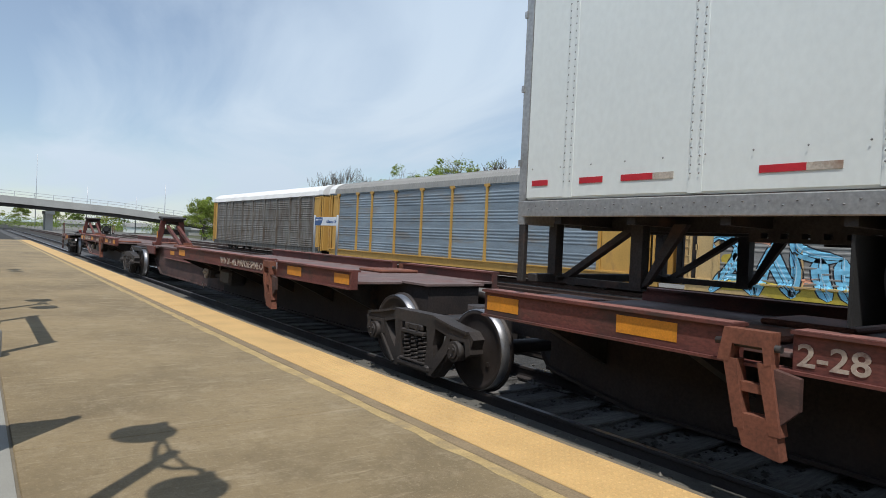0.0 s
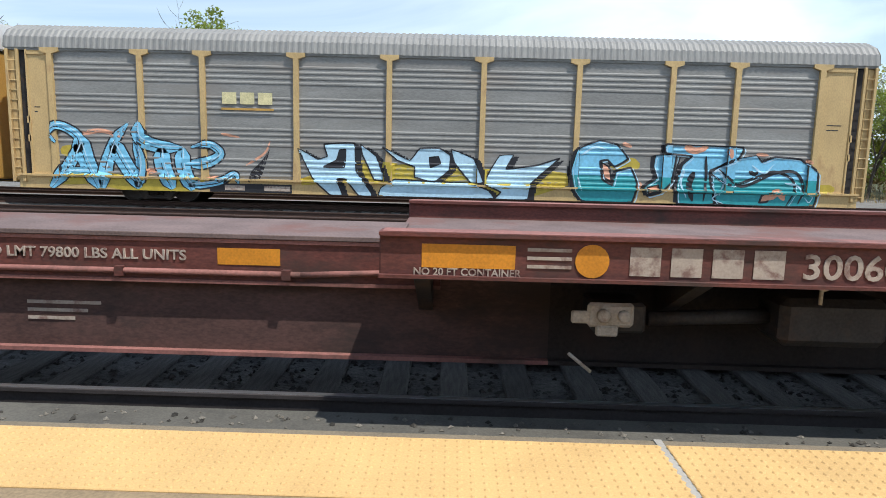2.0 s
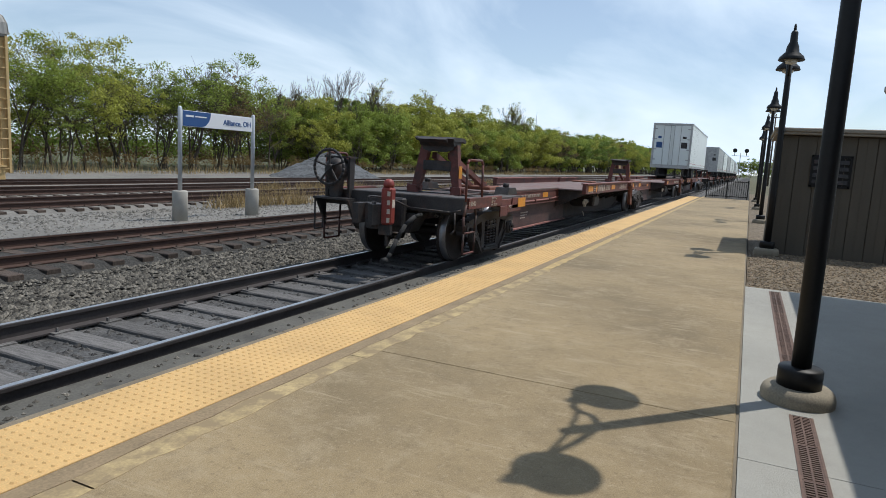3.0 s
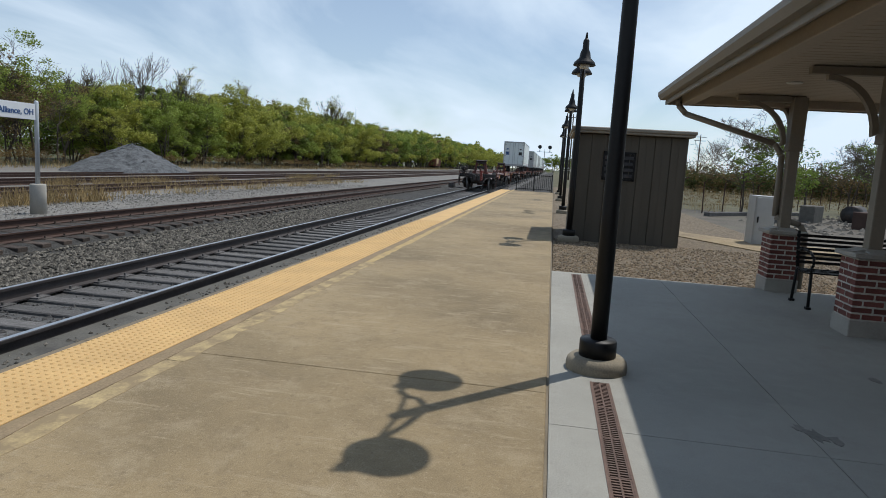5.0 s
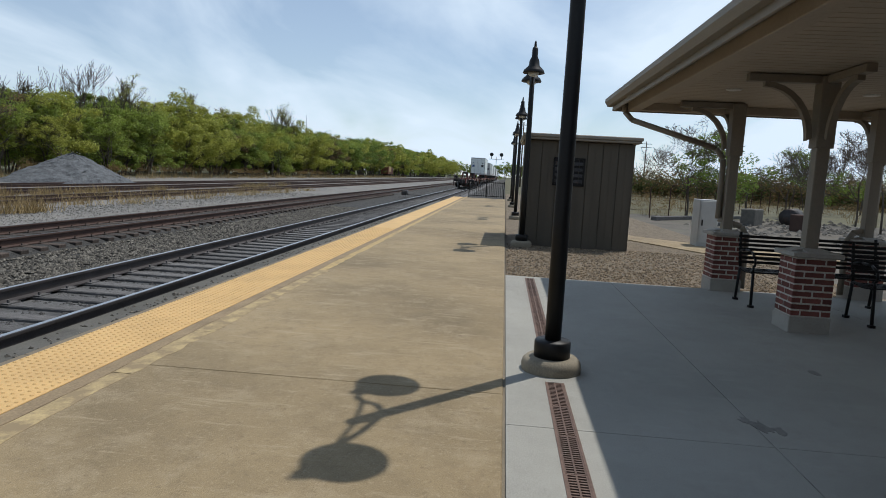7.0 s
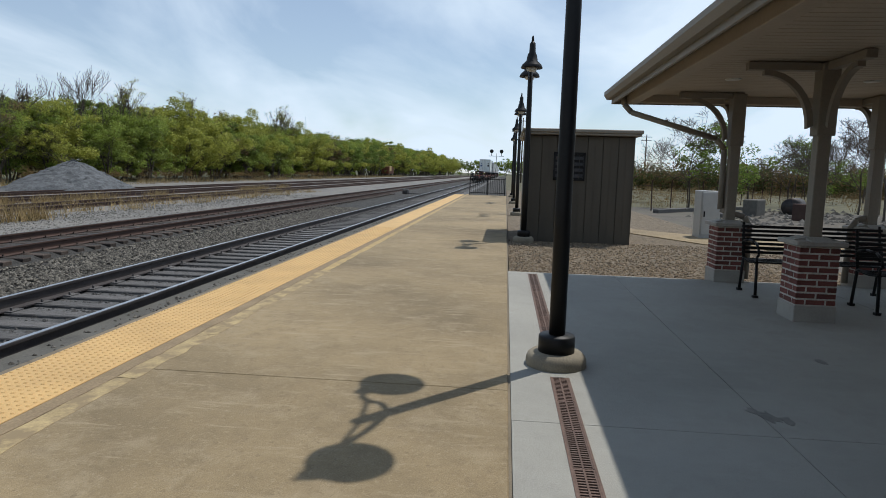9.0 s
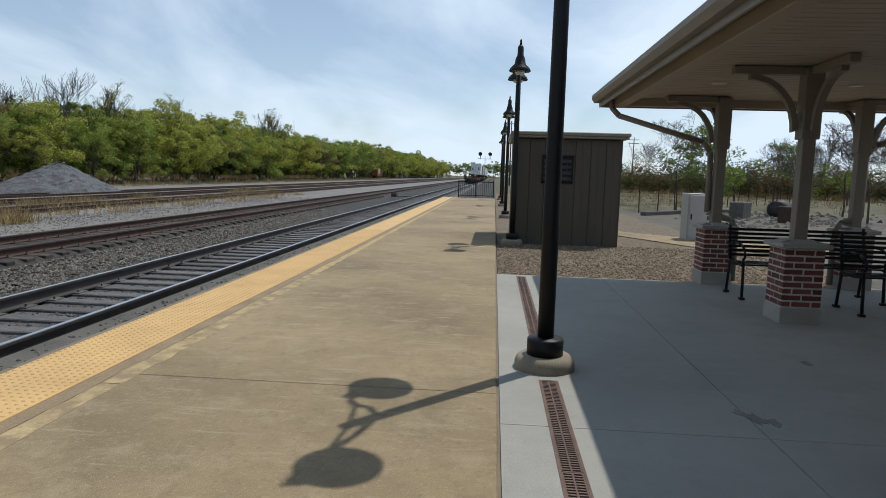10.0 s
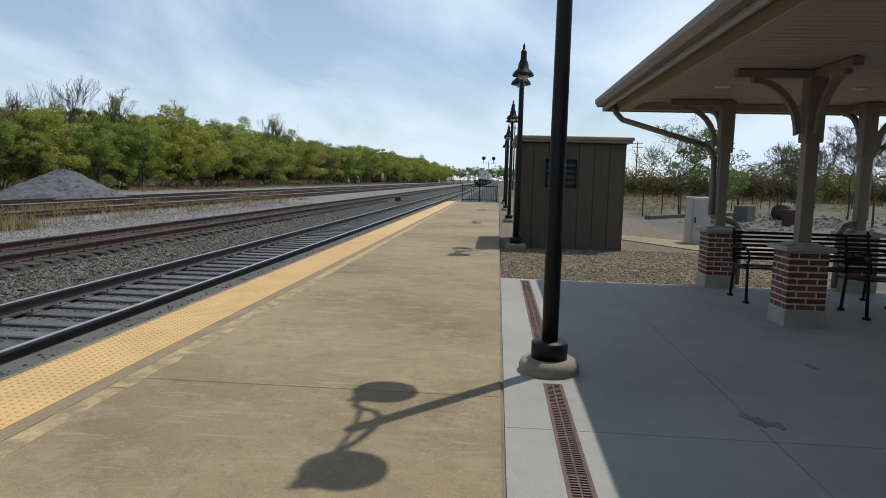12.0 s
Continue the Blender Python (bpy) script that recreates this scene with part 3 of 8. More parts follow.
def track(yc, z, finish):
    th = thing("railway_track", "steel rails spiked to weathered timber ties" if finish == "polished" else "rust-brown steel rails on weathered timber ties", "railway track", "tracks", "structure")
    for s in (-1, 1):
        bm = bmesh.new()
        prism(bm, rail_profile(yc + s * 0.755, z), "x", *TRACK_X)
        part("rail", bm, M["rail_side"] if finish == "polished" else M["rail_rust"], th)
        bm = bmesh.new()
        box(bm, *TRACK_X, yc + s * 0.755 - 0.026, yc + s * 0.755 + 0.026, z - 0.002, z + 0.002)
        part("rail_head", bm, M["rail_top"] if finish == "polished" else M["rail_side"], th)
    return th


def tie_mesh(material):
    bm = bmesh.new()
    box(bm, -0.115, 0.115, -1.3, 1.3, -0.17, 0, 0.012)
    for s in (-0.755, 0.755):
        box(bm, -0.10, 0.10, s - 0.15, s + 0.15, 0.0, 0.014)
        for k in (-0.1, 0.1):
            box(bm, -0.05, -0.03, s + k - 0.012, s + k + 0.012, 0.014, 0.05)
    return mesh_of("tie", bm, material)


ground()
PLAT_X = (-61.0, 43.5)


def platform():
    th = thing("platform", "worn tan concrete station platform with a yellow tactile edge", "platform", kind="structure")
    # slabs between expansion joints
    x = -61.0
    joints = [4.95 + 9.4 * k for k in range(-7, 5)]
    cuts = [PLAT_X[0]] + [j for j in joints if PLAT_X[0] < j < PLAT_X[1]] + [PLAT_X[1]]
    for a, b in zip(cuts, cuts[1:]):
        bm = bmesh.new()
        box(bm, a + 0.003, b - 0.003, -3.365, -0.63, -0.6, 0.0, 0.006)
        part("slab", bm, M["concrete"], th)
        bm = bmesh.new()
        box(bm, a + 0.003, b - 0.003, -0.624, 0.085, -0.6, -0.004, 0.006)
        part("edge_slab", bm, M["concrete_edge"], th)
    tj = [1.62 + 14.1 * k for k in range(-5, 4)]
    cuts = [PLAT_X[0]] + [j for j in tj if PLAT_X[0] < j < PLAT_X[1]] + [PLAT_X[1]]
    for a, b in zip(cuts, cuts[1:]):
        bm = bmesh.new()
        box(bm, a + 0.02, b - 0.02, -0.61, 0.0, -0.02, 0.010, 0.004)
        part("tactile_strip", bm, M["yellow"], th)
    for j in tj:
        part("joint_filler", boxes((j - 0.02, j + 0.02, -0.62, 0.08, -0.02, 0.004)), M["limestone"], th)
    return th


PLATFORM = platform()


def domes():
    """Raised domes of the tactile strip on the stretch nearest the place where one stands."""
    verts, faces = [], []
    n = 6
    for i in range(int((17 + 7) / 0.0605)):
        for j in range(10):
            cx, cy = -7 + i * 0.0605, -0.575 + j * 0.0605
            b = len(verts)
            for r, h in ((0.0175, 0.010), (0.0095, 0.0165)):
                verts += [(cx + r * math.cos(2 * math.pi * k / n), cy + r * math.sin(2 * math.pi * k / n), h) for k in range(n)]
            faces += [(b + k, b + (k + 1) % n, b + n + (k + 1) % n, b + n + k) for k in range(n)]
            faces.append(tuple(b + n + k for k in range(n)))
    me = bpy.data.meshes.new("domes")
    me.from_pydata(verts, [], faces)
    me.materials.append(M["yellow"])
    ob = part("domes", me, None, PLATFORM)
    ob["kind"] = "stuff"


domes()


def paint_lines():
    """Old painted line beside the tactile strip, worn to patches."""
    x = -60.0
    rng = random.Random(5)
    while x < 43:
        ln = rng.uniform(1.2, 4.0)
        near = -2.0 < x < 7.5
        bm = bmesh.new()
        k = 14
        wide = 0.035 if near else 0.0
        top = [(x + ln * i / k, -0.735 + rng.uniform(-0.012, 0.012)) for i in range(k + 1)]
        bot = [(x + ln * i / k, -0.845 - wide + rng.uniform(-0.02, 0.02)) for i in range(k, -1, -1)]
        prism(bm, top + bot, "z", -0.01, 0.0015)
        part("painted_line", bm, M["paint_worn"] if near else M["old_paint"], PLATFORM)
        x += ln - 0.01


paint_lines()


def edge_wear():
    """Brown grime along the tactile strip."""
    rng = random.Random(25)
    cuts = [PLAT_X[0] + 2.2 * i for i in range(48)]
    for a, b in zip(cuts, cuts[1:]):
        k = 8
        pts = [(a + (b - a) * i / k, -0.612) for i in range(k + 1)] + [(b - (b - a) * i / k, -0.725 + (rng.uniform(-0.014, 0.014) if 0 < i < k else 0)) for i in range(k + 1)]
        bm = bmesh.new()
        prism(bm, pts, "z", -0.02, 0.003)
        part("grime_band", bm, M["grime_edge"], PLATFORM)


edge_wear()


def plaza():
    th = thing("plaza_slab", "smooth pale grey concrete beside the platform", "paving", kind="structure")
    xs = [10.33, 4.42, -1.5, -7.4, -13.3, -22.0]
    ys = [-3.385, -4.92, -7.6, -10.6]
    for b, a in zip(xs, xs[1:]):
        for hi, lo in zip(ys, ys[1:]):
            bm = bmesh.new()
            if hi > -3.5:   # the strip that holds the drain is cut round the channel
                for y0, y1 in ((-3.67, hi), (lo + 0.003, -3.80)):
                    box(bm, a + 0.003, b - 0.003, y0, y1, -0.4, 0.0)
            else:
                box(bm, a + 0.003, b - 0.003, lo + 0.003, hi - 0.003, -0.4, 0.0)
            part("slab", bm, M["concrete_new"], th)
    bm = bmesh.new()
    for a, b in ((5.30, 6.36), (10.18, 10.327), (-2.0, -1.6), (-22, -12.0)):
        box(bm, a, b, -3.80, -3.67, -0.4, 0.0)
    part("slab", bm, M["concrete_new"], th)
    part("seam_filler", boxes((-61, 43.5, -3.386, -3.363, -0.4, -0.012)), M["concrete_edge"], th)
    bm = bmesh.new()
    box(bm, -22, 10.3, -3.80, -3.67, -0.4, -0.05)
    part("drain_bed", bm, M["pit"], th)
    return th


PLAZA = plaza()


def spills():
    """Old stains on the plaza, each a thin ragged film."""
    rng = random.Random(21)
    for x, y, r in ((4.74, -4.96, 0.10), (4.70, -5.05, 0.07), (4.83, -4.90, 0.06), (6.1, -5.9, 0.07), (2.9, -4.4, 0.05), (3.4, -5.6, 0.06)):
        bm = bmesh.new()
        prism(bm, [(x + r * rng.uniform(0.5, 1.3) * math.cos(k * 0.45), y + 0.6 * r * rng.uniform(0.5, 1.3) * math.sin(k * 0.45)) for k in range(14)], "z", -0.02, 0.003)
        part("stain", bm, M["spill"], PLAZA)


spills()


def drain(x0, x1, name="drain_grate"):
    th = thing(name, "rusty brown cast iron slotted drain grating set in concrete", "drain grate", "drain grates")
    bm = boxes((x0, x1, -3.68, -3.667, -0.03, 0.004), (x0, x1, -3.803, -3.79, -0.03, 0.004))
    part("frame", bm, M["iron"], th)
    n = int(round((x1 - x0) / 0.5))
    L = (x1 - x0) / n
    for k in range(n):
        a = x0 + k * L
        bm = bmesh.new()
        for y in (-3.785, -3.734, -3.683):
            box(bm, a + 0.003, a + L - 0.003, y - 0.005, y + 0.005, -0.028, 0.002)
        m_ = 17
        for i in range(m_ + 1):
            xx = a + 0.008 + (L - 0.016) * i / m_
            box(bm, xx - 0.0065, xx + 0.0065, -3.788, -3.682, -0.026, 0.0)
        part("grating", bm, M["iron"], th)


drain(6.37, 10.17)
drain(-1.5, 5.29)


def pebble_bed():
    bm = bmesh.new()
    box(bm, 10.34, 60, -9.0, -3.40, -0.4, -0.05)
    tagged(part("pebble_bed", bm, M["pea_bed"]), "bed of tan river pebbles round the shed", "gravel bed", kind="structure")
    bm = bmesh.new()
    prism(bm, [(16.0, -11.5), (16.0, -7.9), (18.4, -6.6), (22.0, -6.2), (22.0, -6.9), (19.7, -7.0), (18.2, -8.6), (17.8, -11.5)], "z", -0.3, -0.03)
    tagged(part("footpath", bm, M["concrete"]), "narrow pale concrete footpath", "path", kind="structure")


pebble_bed()


def stones(name, label, cat, spots, lo, hi, material, seed):
    """Loose stones as one body of stuff: each a squashed, skewed octahedron."""
    rng = random.Random(seed)
    verts, faces = [], []
    for x, y, z in spots(rng):
        s = rng.uniform(lo, hi)
        a = rng.uniform(0, 6.3)
        c, n = math.cos(a), math.sin(a)
        b = len(verts)
        for dx, dy, dz in ((1, 0.2, 0), (0.1, 0.8, 0.1), (-0.9, 0.1, 0.1), (-0.1, -0.8, 0), (0.1, 0.1, 0.65), (0, 0, -0.6)):
            dx, dy, dz = dx * rng.uniform(0.7, 1.2), dy * rng.uniform(0.7, 1.2), dz * rng.uniform(0.7, 1.2)
            verts.append((x + s * (dx * c - dy * n), y + s * (dx * n + dy * c), z + s * dz))
        for i in range(4):
            j = (i + 1) % 4
            faces += [(b + i, b + j, b + 4), (b + j, b + i, b + 5)]
    me = bpy.data.meshes.new(name)
    me.from_pydata(verts, [], faces)
    me.materials.append(material)
    tagged(new(name, me), label, cat, kind="stuff")


def bed_z(y):
    for yc, z, _ in TRACKS:
        d = abs(y - yc)
        if d < 2.3:
            return z - (0.20 if yc < 3 else 0.275) - max(0, d - 1.45) * 0.2 if d < 1.55 else -0.505
    return -0.50


def between(rng):
    for _ in range(64000):
        x = -1.0 + 34 * rng.random() ** 1.7
        y = rng.uniform(2.75, 8.3)
        if any(abs(y - yc) < (1.36 if yc > 3 else 0.95) for yc, _, _ in TRACKS):
            continue
        yield x, y, bed_z(y) + 0.005


def yard_spots(rng):
    for _ in range(9000):
        y = rng.uniform(8.5, 13.2)
        yield 3.0 + 44 * rng.random() ** 1.3, y, -0.475 - 0.08 * min(1, max(0, (y - 9.2) / 3.3))


def gap_line(rng):
    for _ in range(5200):
        yield rng.uniform(-12, 26), min(0.42, max(0.10, rng.gauss(0.30, 0.07))), -0.30 - 0.02 * rng.random()


def fines_spots(rng):
    for _ in range(5200):
        x = rng.uniform(-10, 34)
        if rng.random() < 0.6:
            yield x, 0.36 + 0.6 * rng.random() ** 1.7, -0.292
        else:
            yield x, rng.uniform(2.75, 3.5), -0.39


def cribs(rng):
    for _ in range(5000):
        yield rng.uniform(-8, 22), rng.uniform(1.25, 2.5), -0.40 - 0.015 * rng.random()


def pebbles(rng):
    for _ in range(7000):
        yield 10.36 + 5.2 * rng.random() ** 1.3, rng.uniform(-8.9, -3.42), -0.045


stones("ballast_stones", "loose crushed grey stones between the tracks", "ballast", between, 0.024, 0.062, M["stone"], 3)
stones("yard_stones", "pale crushed stones of the yard", "gravel", yard_spots, 0.03, 0.07, M["stone_pale"], 14)
stones("edge_stones", "dark stones along the platform's foot", "ballast", gap_line, 0.02, 0.05, M["stone_dark"], 4)
stones("fines_stones", "small grey stones scattered on packed fines", "ballast", fines_spots, 0.012, 0.034, M["stone"], 17)
stones("crib_stones", "oil-dark stones between the ties", "ballast", cribs, 0.02, 0.045, M["stone_dark"], 6)
stones("pebbles", "tan river pebbles round the shed", "gravel", pebbles, 0.015, 0.034, M["pea"], 5)


def dust_band():
    """Packed grey fines between the rail and the platform's foot, with a ragged edge."""
    rng = random.Random(8)
    bm = bmesh.new()
    xs = [PLAT_X[0] + 0.35 * i for i in range(int((PLAT_X[1] - PLAT_X[0]) / 0.35))]
    pts = [(x, 0.40 + rng.uniform(-0.05, 0.06)) for x in xs] + [(xs[-1], 1.03), (xs[0], 1.03)]
    prism(bm, pts, "z", -0.5, -0.295)
    tagged(part("packed_fines", bm, M["fines_pale"]), "packed grey fines between rail and platform", "gravel", kind="structure")
    bm = bmesh.new()
    xs = [-30 + 0.3 * i for i in range(380)]
    pts = [(xs[0], 2.70), (xs[-1], 2.70)] + [(x, 3.32 + rng.uniform(-0.10, 0.14)) for x in xs[::-1]]
    prism(bm, pts, "z", -0.6, -0.392)
    tagged(part("packed_fines", bm, M["fines"]), "dark oily fines beside the far rail", "gravel", kind="structure")


dust_band()

# ---- station things ----
def lamp_post():
    th = thing("lamp_post", "tall black lamp post with two bell shades on a concrete footing", "lamp post", "platform lamps")
    bm = bmesh.new()
    lathe(bm, [(0.225, -0.1), (0.228, 0.05), (0.218, 0.08), (0.19, 0.105), (0.0, 0.11)], seg=32)
    part("footing", bm, M["footing"], th, "round concrete footing")
    bm = bmesh.new()
    lathe(bm, [(0.138, 0.10), (0.138, 0.222), (0.13, 0.235), (0.0, 0.24)], seg=32)
    part("base_cover", bm, M["black"], th)
    bm = bmesh.new()
    lathe(bm, [(0.062, 0.2), (0.062, 1.2), (0.055, 3.0), (0.05, 3.86), (0.0, 3.86)], seg=16)
    part("pole", bm, M["black"], th)
    for s in (-1, 1):
        arm = bmesh.new()
        pts = [(0, 0, 3.55), (s * 0.22, 0, 3.78), (s * 0.36, 0, 4.08), (s * 0.48, 0, 4.24), (s * 0.58, 0, 4.22)]
        polytube(arm, pts, 0.024)
        tube(arm, (0, 0, 3.98), (s * 0.36, 0, 4.08), 0.016)
        a = part("arm", arm, M["black"], th)
        bm = bmesh.new()
        cx = s * 0.60
        lathe(bm, [(0.035, 4.30), (0.06, 4.26), (0.065, 4.10), (0.10, 4.02), (0.115, 3.92), (0.20, 3.84), (0.225, 3.78), (0.215, 3.77), (0.10, 3.83), (0.0, 3.84)], (cx, 0, 0), seg=24)
        part("shade", bm, M["black"], a)
        bm = bmesh.new()
        lathe(bm, [(0.0, 3.70), (0.09, 3.72), (0.12, 3.79), (0.0, 3.82)], (cx, 0, 0))
        part("lens", bm, M["lens"], a, "milky glass lens")
        bm = bmesh.new()
        lathe(bm, [(0.03, 4.28), (0.02, 4.40), (0.0, 4.43)], (cx, 0, 0), seg=8)
        part("finial", bm, M["black"], a)
    # the lamp heads hang at their true height on the post
    for ob in th.children:
        if ob.name.startswith("arm"):
            ob.location.z = -0.16
    return th


LAMP = lamp_post()
LAMP.matrix_basis = pose(5.62, -3.73, 0)
for lx in (-21.4, -12.0, -2.6, 15.02, 24.4, 33.8, 43.0):
    copy_thing(LAMP, pose(lx, -3.73, -0.02 if lx > 6 else 0))


def shed():
    th = thing("shed", "small windowless brown-grey shed with vertical siding and a flat metal roof", "shed")
    x0, x1, y0, y1, z0, z1 = 15.35, 18.2, -6.06, -3.73, -0.05, 2.32
    part("core", boxes((x0 + 0.03, x1 - 0.03, y0 + 0.03, y1 - 0.03, z0 - 0.1, z1)), M["shed"], th)
    n = 7
    for i in range(n):
        a = y0 + (y1 - y0) * i / n
        b = y0 + (y1 - y0) * (i + 1) / n
        bm = boxes((x0, x0 + 0.03, a + 0.006, b - 0.006, z0, z1 - 0.02, 0.004))
        box(bm, x0 - 0.006, x0 + 0.01, (a + b) / 2 - 0.004, (a + b) / 2 + 0.004, z0, z1 - 0.02)
        part("siding_board", bm, M["shed"], th)
    n = 9
    for i in range(n):
        a, b = x0 + (x1 - x0) * i / n, x0 + (x1 - x0) * (i + 1) / n
        for y, o in ((y1, -0.03), (y0, 0.0)):
            part("siding_board", boxes((a + 0.006, b - 0.006, y + o, y + o + 0.03, z0, z1 - 0.02, 0.004)), M["shed"], th)
    for y in (y0, y1):
        part("corner_trim", boxes((x0 - 0.012, x0 + 0.06, y - 0.012, y + 0.012, z0, z1, 0.004)), M["shed"], th)
    bm = boxes((x0 - 0.14, x1 + 0.14, y0 - 0.12, y1 + 0.08, z1, z1 + 0.05, 0.01))
    box(bm, x0 - 0.17, x1 + 0.17, y0 - 0.15, y1 + 0.11, z1 + 0.05, z1 + 0.13, 0.015)
    part("roof", bm, M["trim"], th, "taupe metal roof edge")
    lv = part("louvre", boxes((x0 - 0.03, x0, -5.02, -4.98, 1.33, 1.95), (x0 - 0.03, x0, -4.37, -4.33, 1.33, 1.95), (x0 - 0.03, x0, -5.02, -4.33, 1.33, 1.37), (x0 - 0.03, x0, -5.02, -4.33, 1.91, 1.95),
                                 (x0 - 0.004, x0 - 0.001, -4.98, -4.37, 1.37, 1.91)), M["black"], th, "dark ventilation louvre")
    for i in range(4):
        z = 1.40 + 0.128 * i
        bm = bmesh.new()
        prism(bm, [(x0 - 0.030, z), (x0 - 0.022, z), (x0 - 0.006, z + 0.075), (x0 - 0.014, z + 0.075)], "y", -4.975, -4.375)
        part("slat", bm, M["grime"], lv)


shed()


def brick_mesh(w, d, h):
    bm = bmesh.new()
    box(bm, -w / 2, w / 2, -d / 2, d / 2, 0, h, 0.004)
    return mesh_of("brick", bm, M["brick"])


BRICK = brick_mesh(0.188, 0.092, 0.052)
BRICK_END = brick_mesh(0.088, 0.092, 0.052)


def pillar(arms):
    """Brick pier of nine courses on a stone base, with a tapered post, brackets and a downpipe."""
    th = thing("canopy_pillar", "red brick pier with a stone cap carrying a taupe post", "pillar", "canopy pillars")
    s = 0.20
    part("stone_base", boxes((-s - 0.01, s + 0.01, -s - 0.01, s + 0.01, -0.05, 0.175, 0.008)), M["limestone"], th, "grey cast stone base")
    part("mortar_core", boxes((-s + 0.005, s - 0.005, -s + 0.005, s - 0.005, 0.17, 0.80)), M["mortar"], th)
    for c in range(9):
        z = 0.182 + c * 0.0677
        for side in range(4):
            rot = Matrix.Rotation(side * math.pi / 2, 4, "Z")
            run = [(-s + 0.097, BRICK), (-s + 0.301, BRICK)] if c % 2 else [(-s + 0.046, BRICK_END), (-s + 0.199, BRICK), (-s + 0.352, BRICK_END)]
            for xx, me in run:
                b = new("brick", me)
                b.parent = th
                b.matrix_basis = rot @ Matrix.Translation((xx, -s + 0.046 + 0.0008 * side, z))
    bm = bmesh.new()
    box(bm, -0.25, 0.25, -0.25, 0.25, 0.795, 0.845, 0.008)
    prism(bm, [(-0.24, 0.845), (0.24, 0.845), (0.11, 0.88), (-0.11, 0.88)], "y", -0.11, 0.11)
    prism(bm, [(-0.24, 0.845), (0.24, 0.845), (0.11, 0.879), (-0.11, 0.879)], "x", -0.11, 0.11)
    part("cap", bm, M["limestone"], th, "grey cast stone cap")
    part("post", boxes((-0.066, 0.066, -0.066, 0.066, 0.87, 2.66, 0.006)), M["trim"], th)
    part("post_casing", boxes((-0.09, 0.09, -0.09, 0.09, 1.92, 2.64, 0.006)), M["trim"], th)
    for k in arms:
        rot = Matrix.Rotation(k * math.pi / 2, 4, "Z")
        bm = bmesh.new()
        outer, inner = [], []
        for i in range(9):
            a = math.pi / 2 * i / 8
            outer.append((0.115 + 0.52 * (1 - math.cos(a)), 2.02 + 0.56 * math.sin(a)))
        for i in range(8, -1, -1):
            a = math.pi / 2 * i / 8
            inner.append((0.115 + 0.055 + 0.465 * (1 - math.cos(a)), 1.99 + 0.535 * math.sin(a)))
        prism(bm, outer + inner, "y", -0.035, 0.035)
        ob = part("bracket", bm, M["trim"], th)
        ob.matrix_basis = rot
        bm = bmesh.new()
        box(bm, 0.09, 0.80, -0.05, 0.05, 2.575, 2.655, 0.005)
        ob = part("bracket_beam", bm, M["trim"], th)
        ob.matrix_basis = rot
    return th


# quarter turns of the brackets: 0 along the line, 1 towards the platform, 2 back along the line, 3 away from it
for px, py, arms in ((7.86, -6.53, (1, 2)), (10.37, -6.50, (0, 1)), (10.37, -8.42, (0, 3)), (7.86, -8.42, (2, 3))):
    pillar(arms).matrix_basis = pose(px, py, 0)


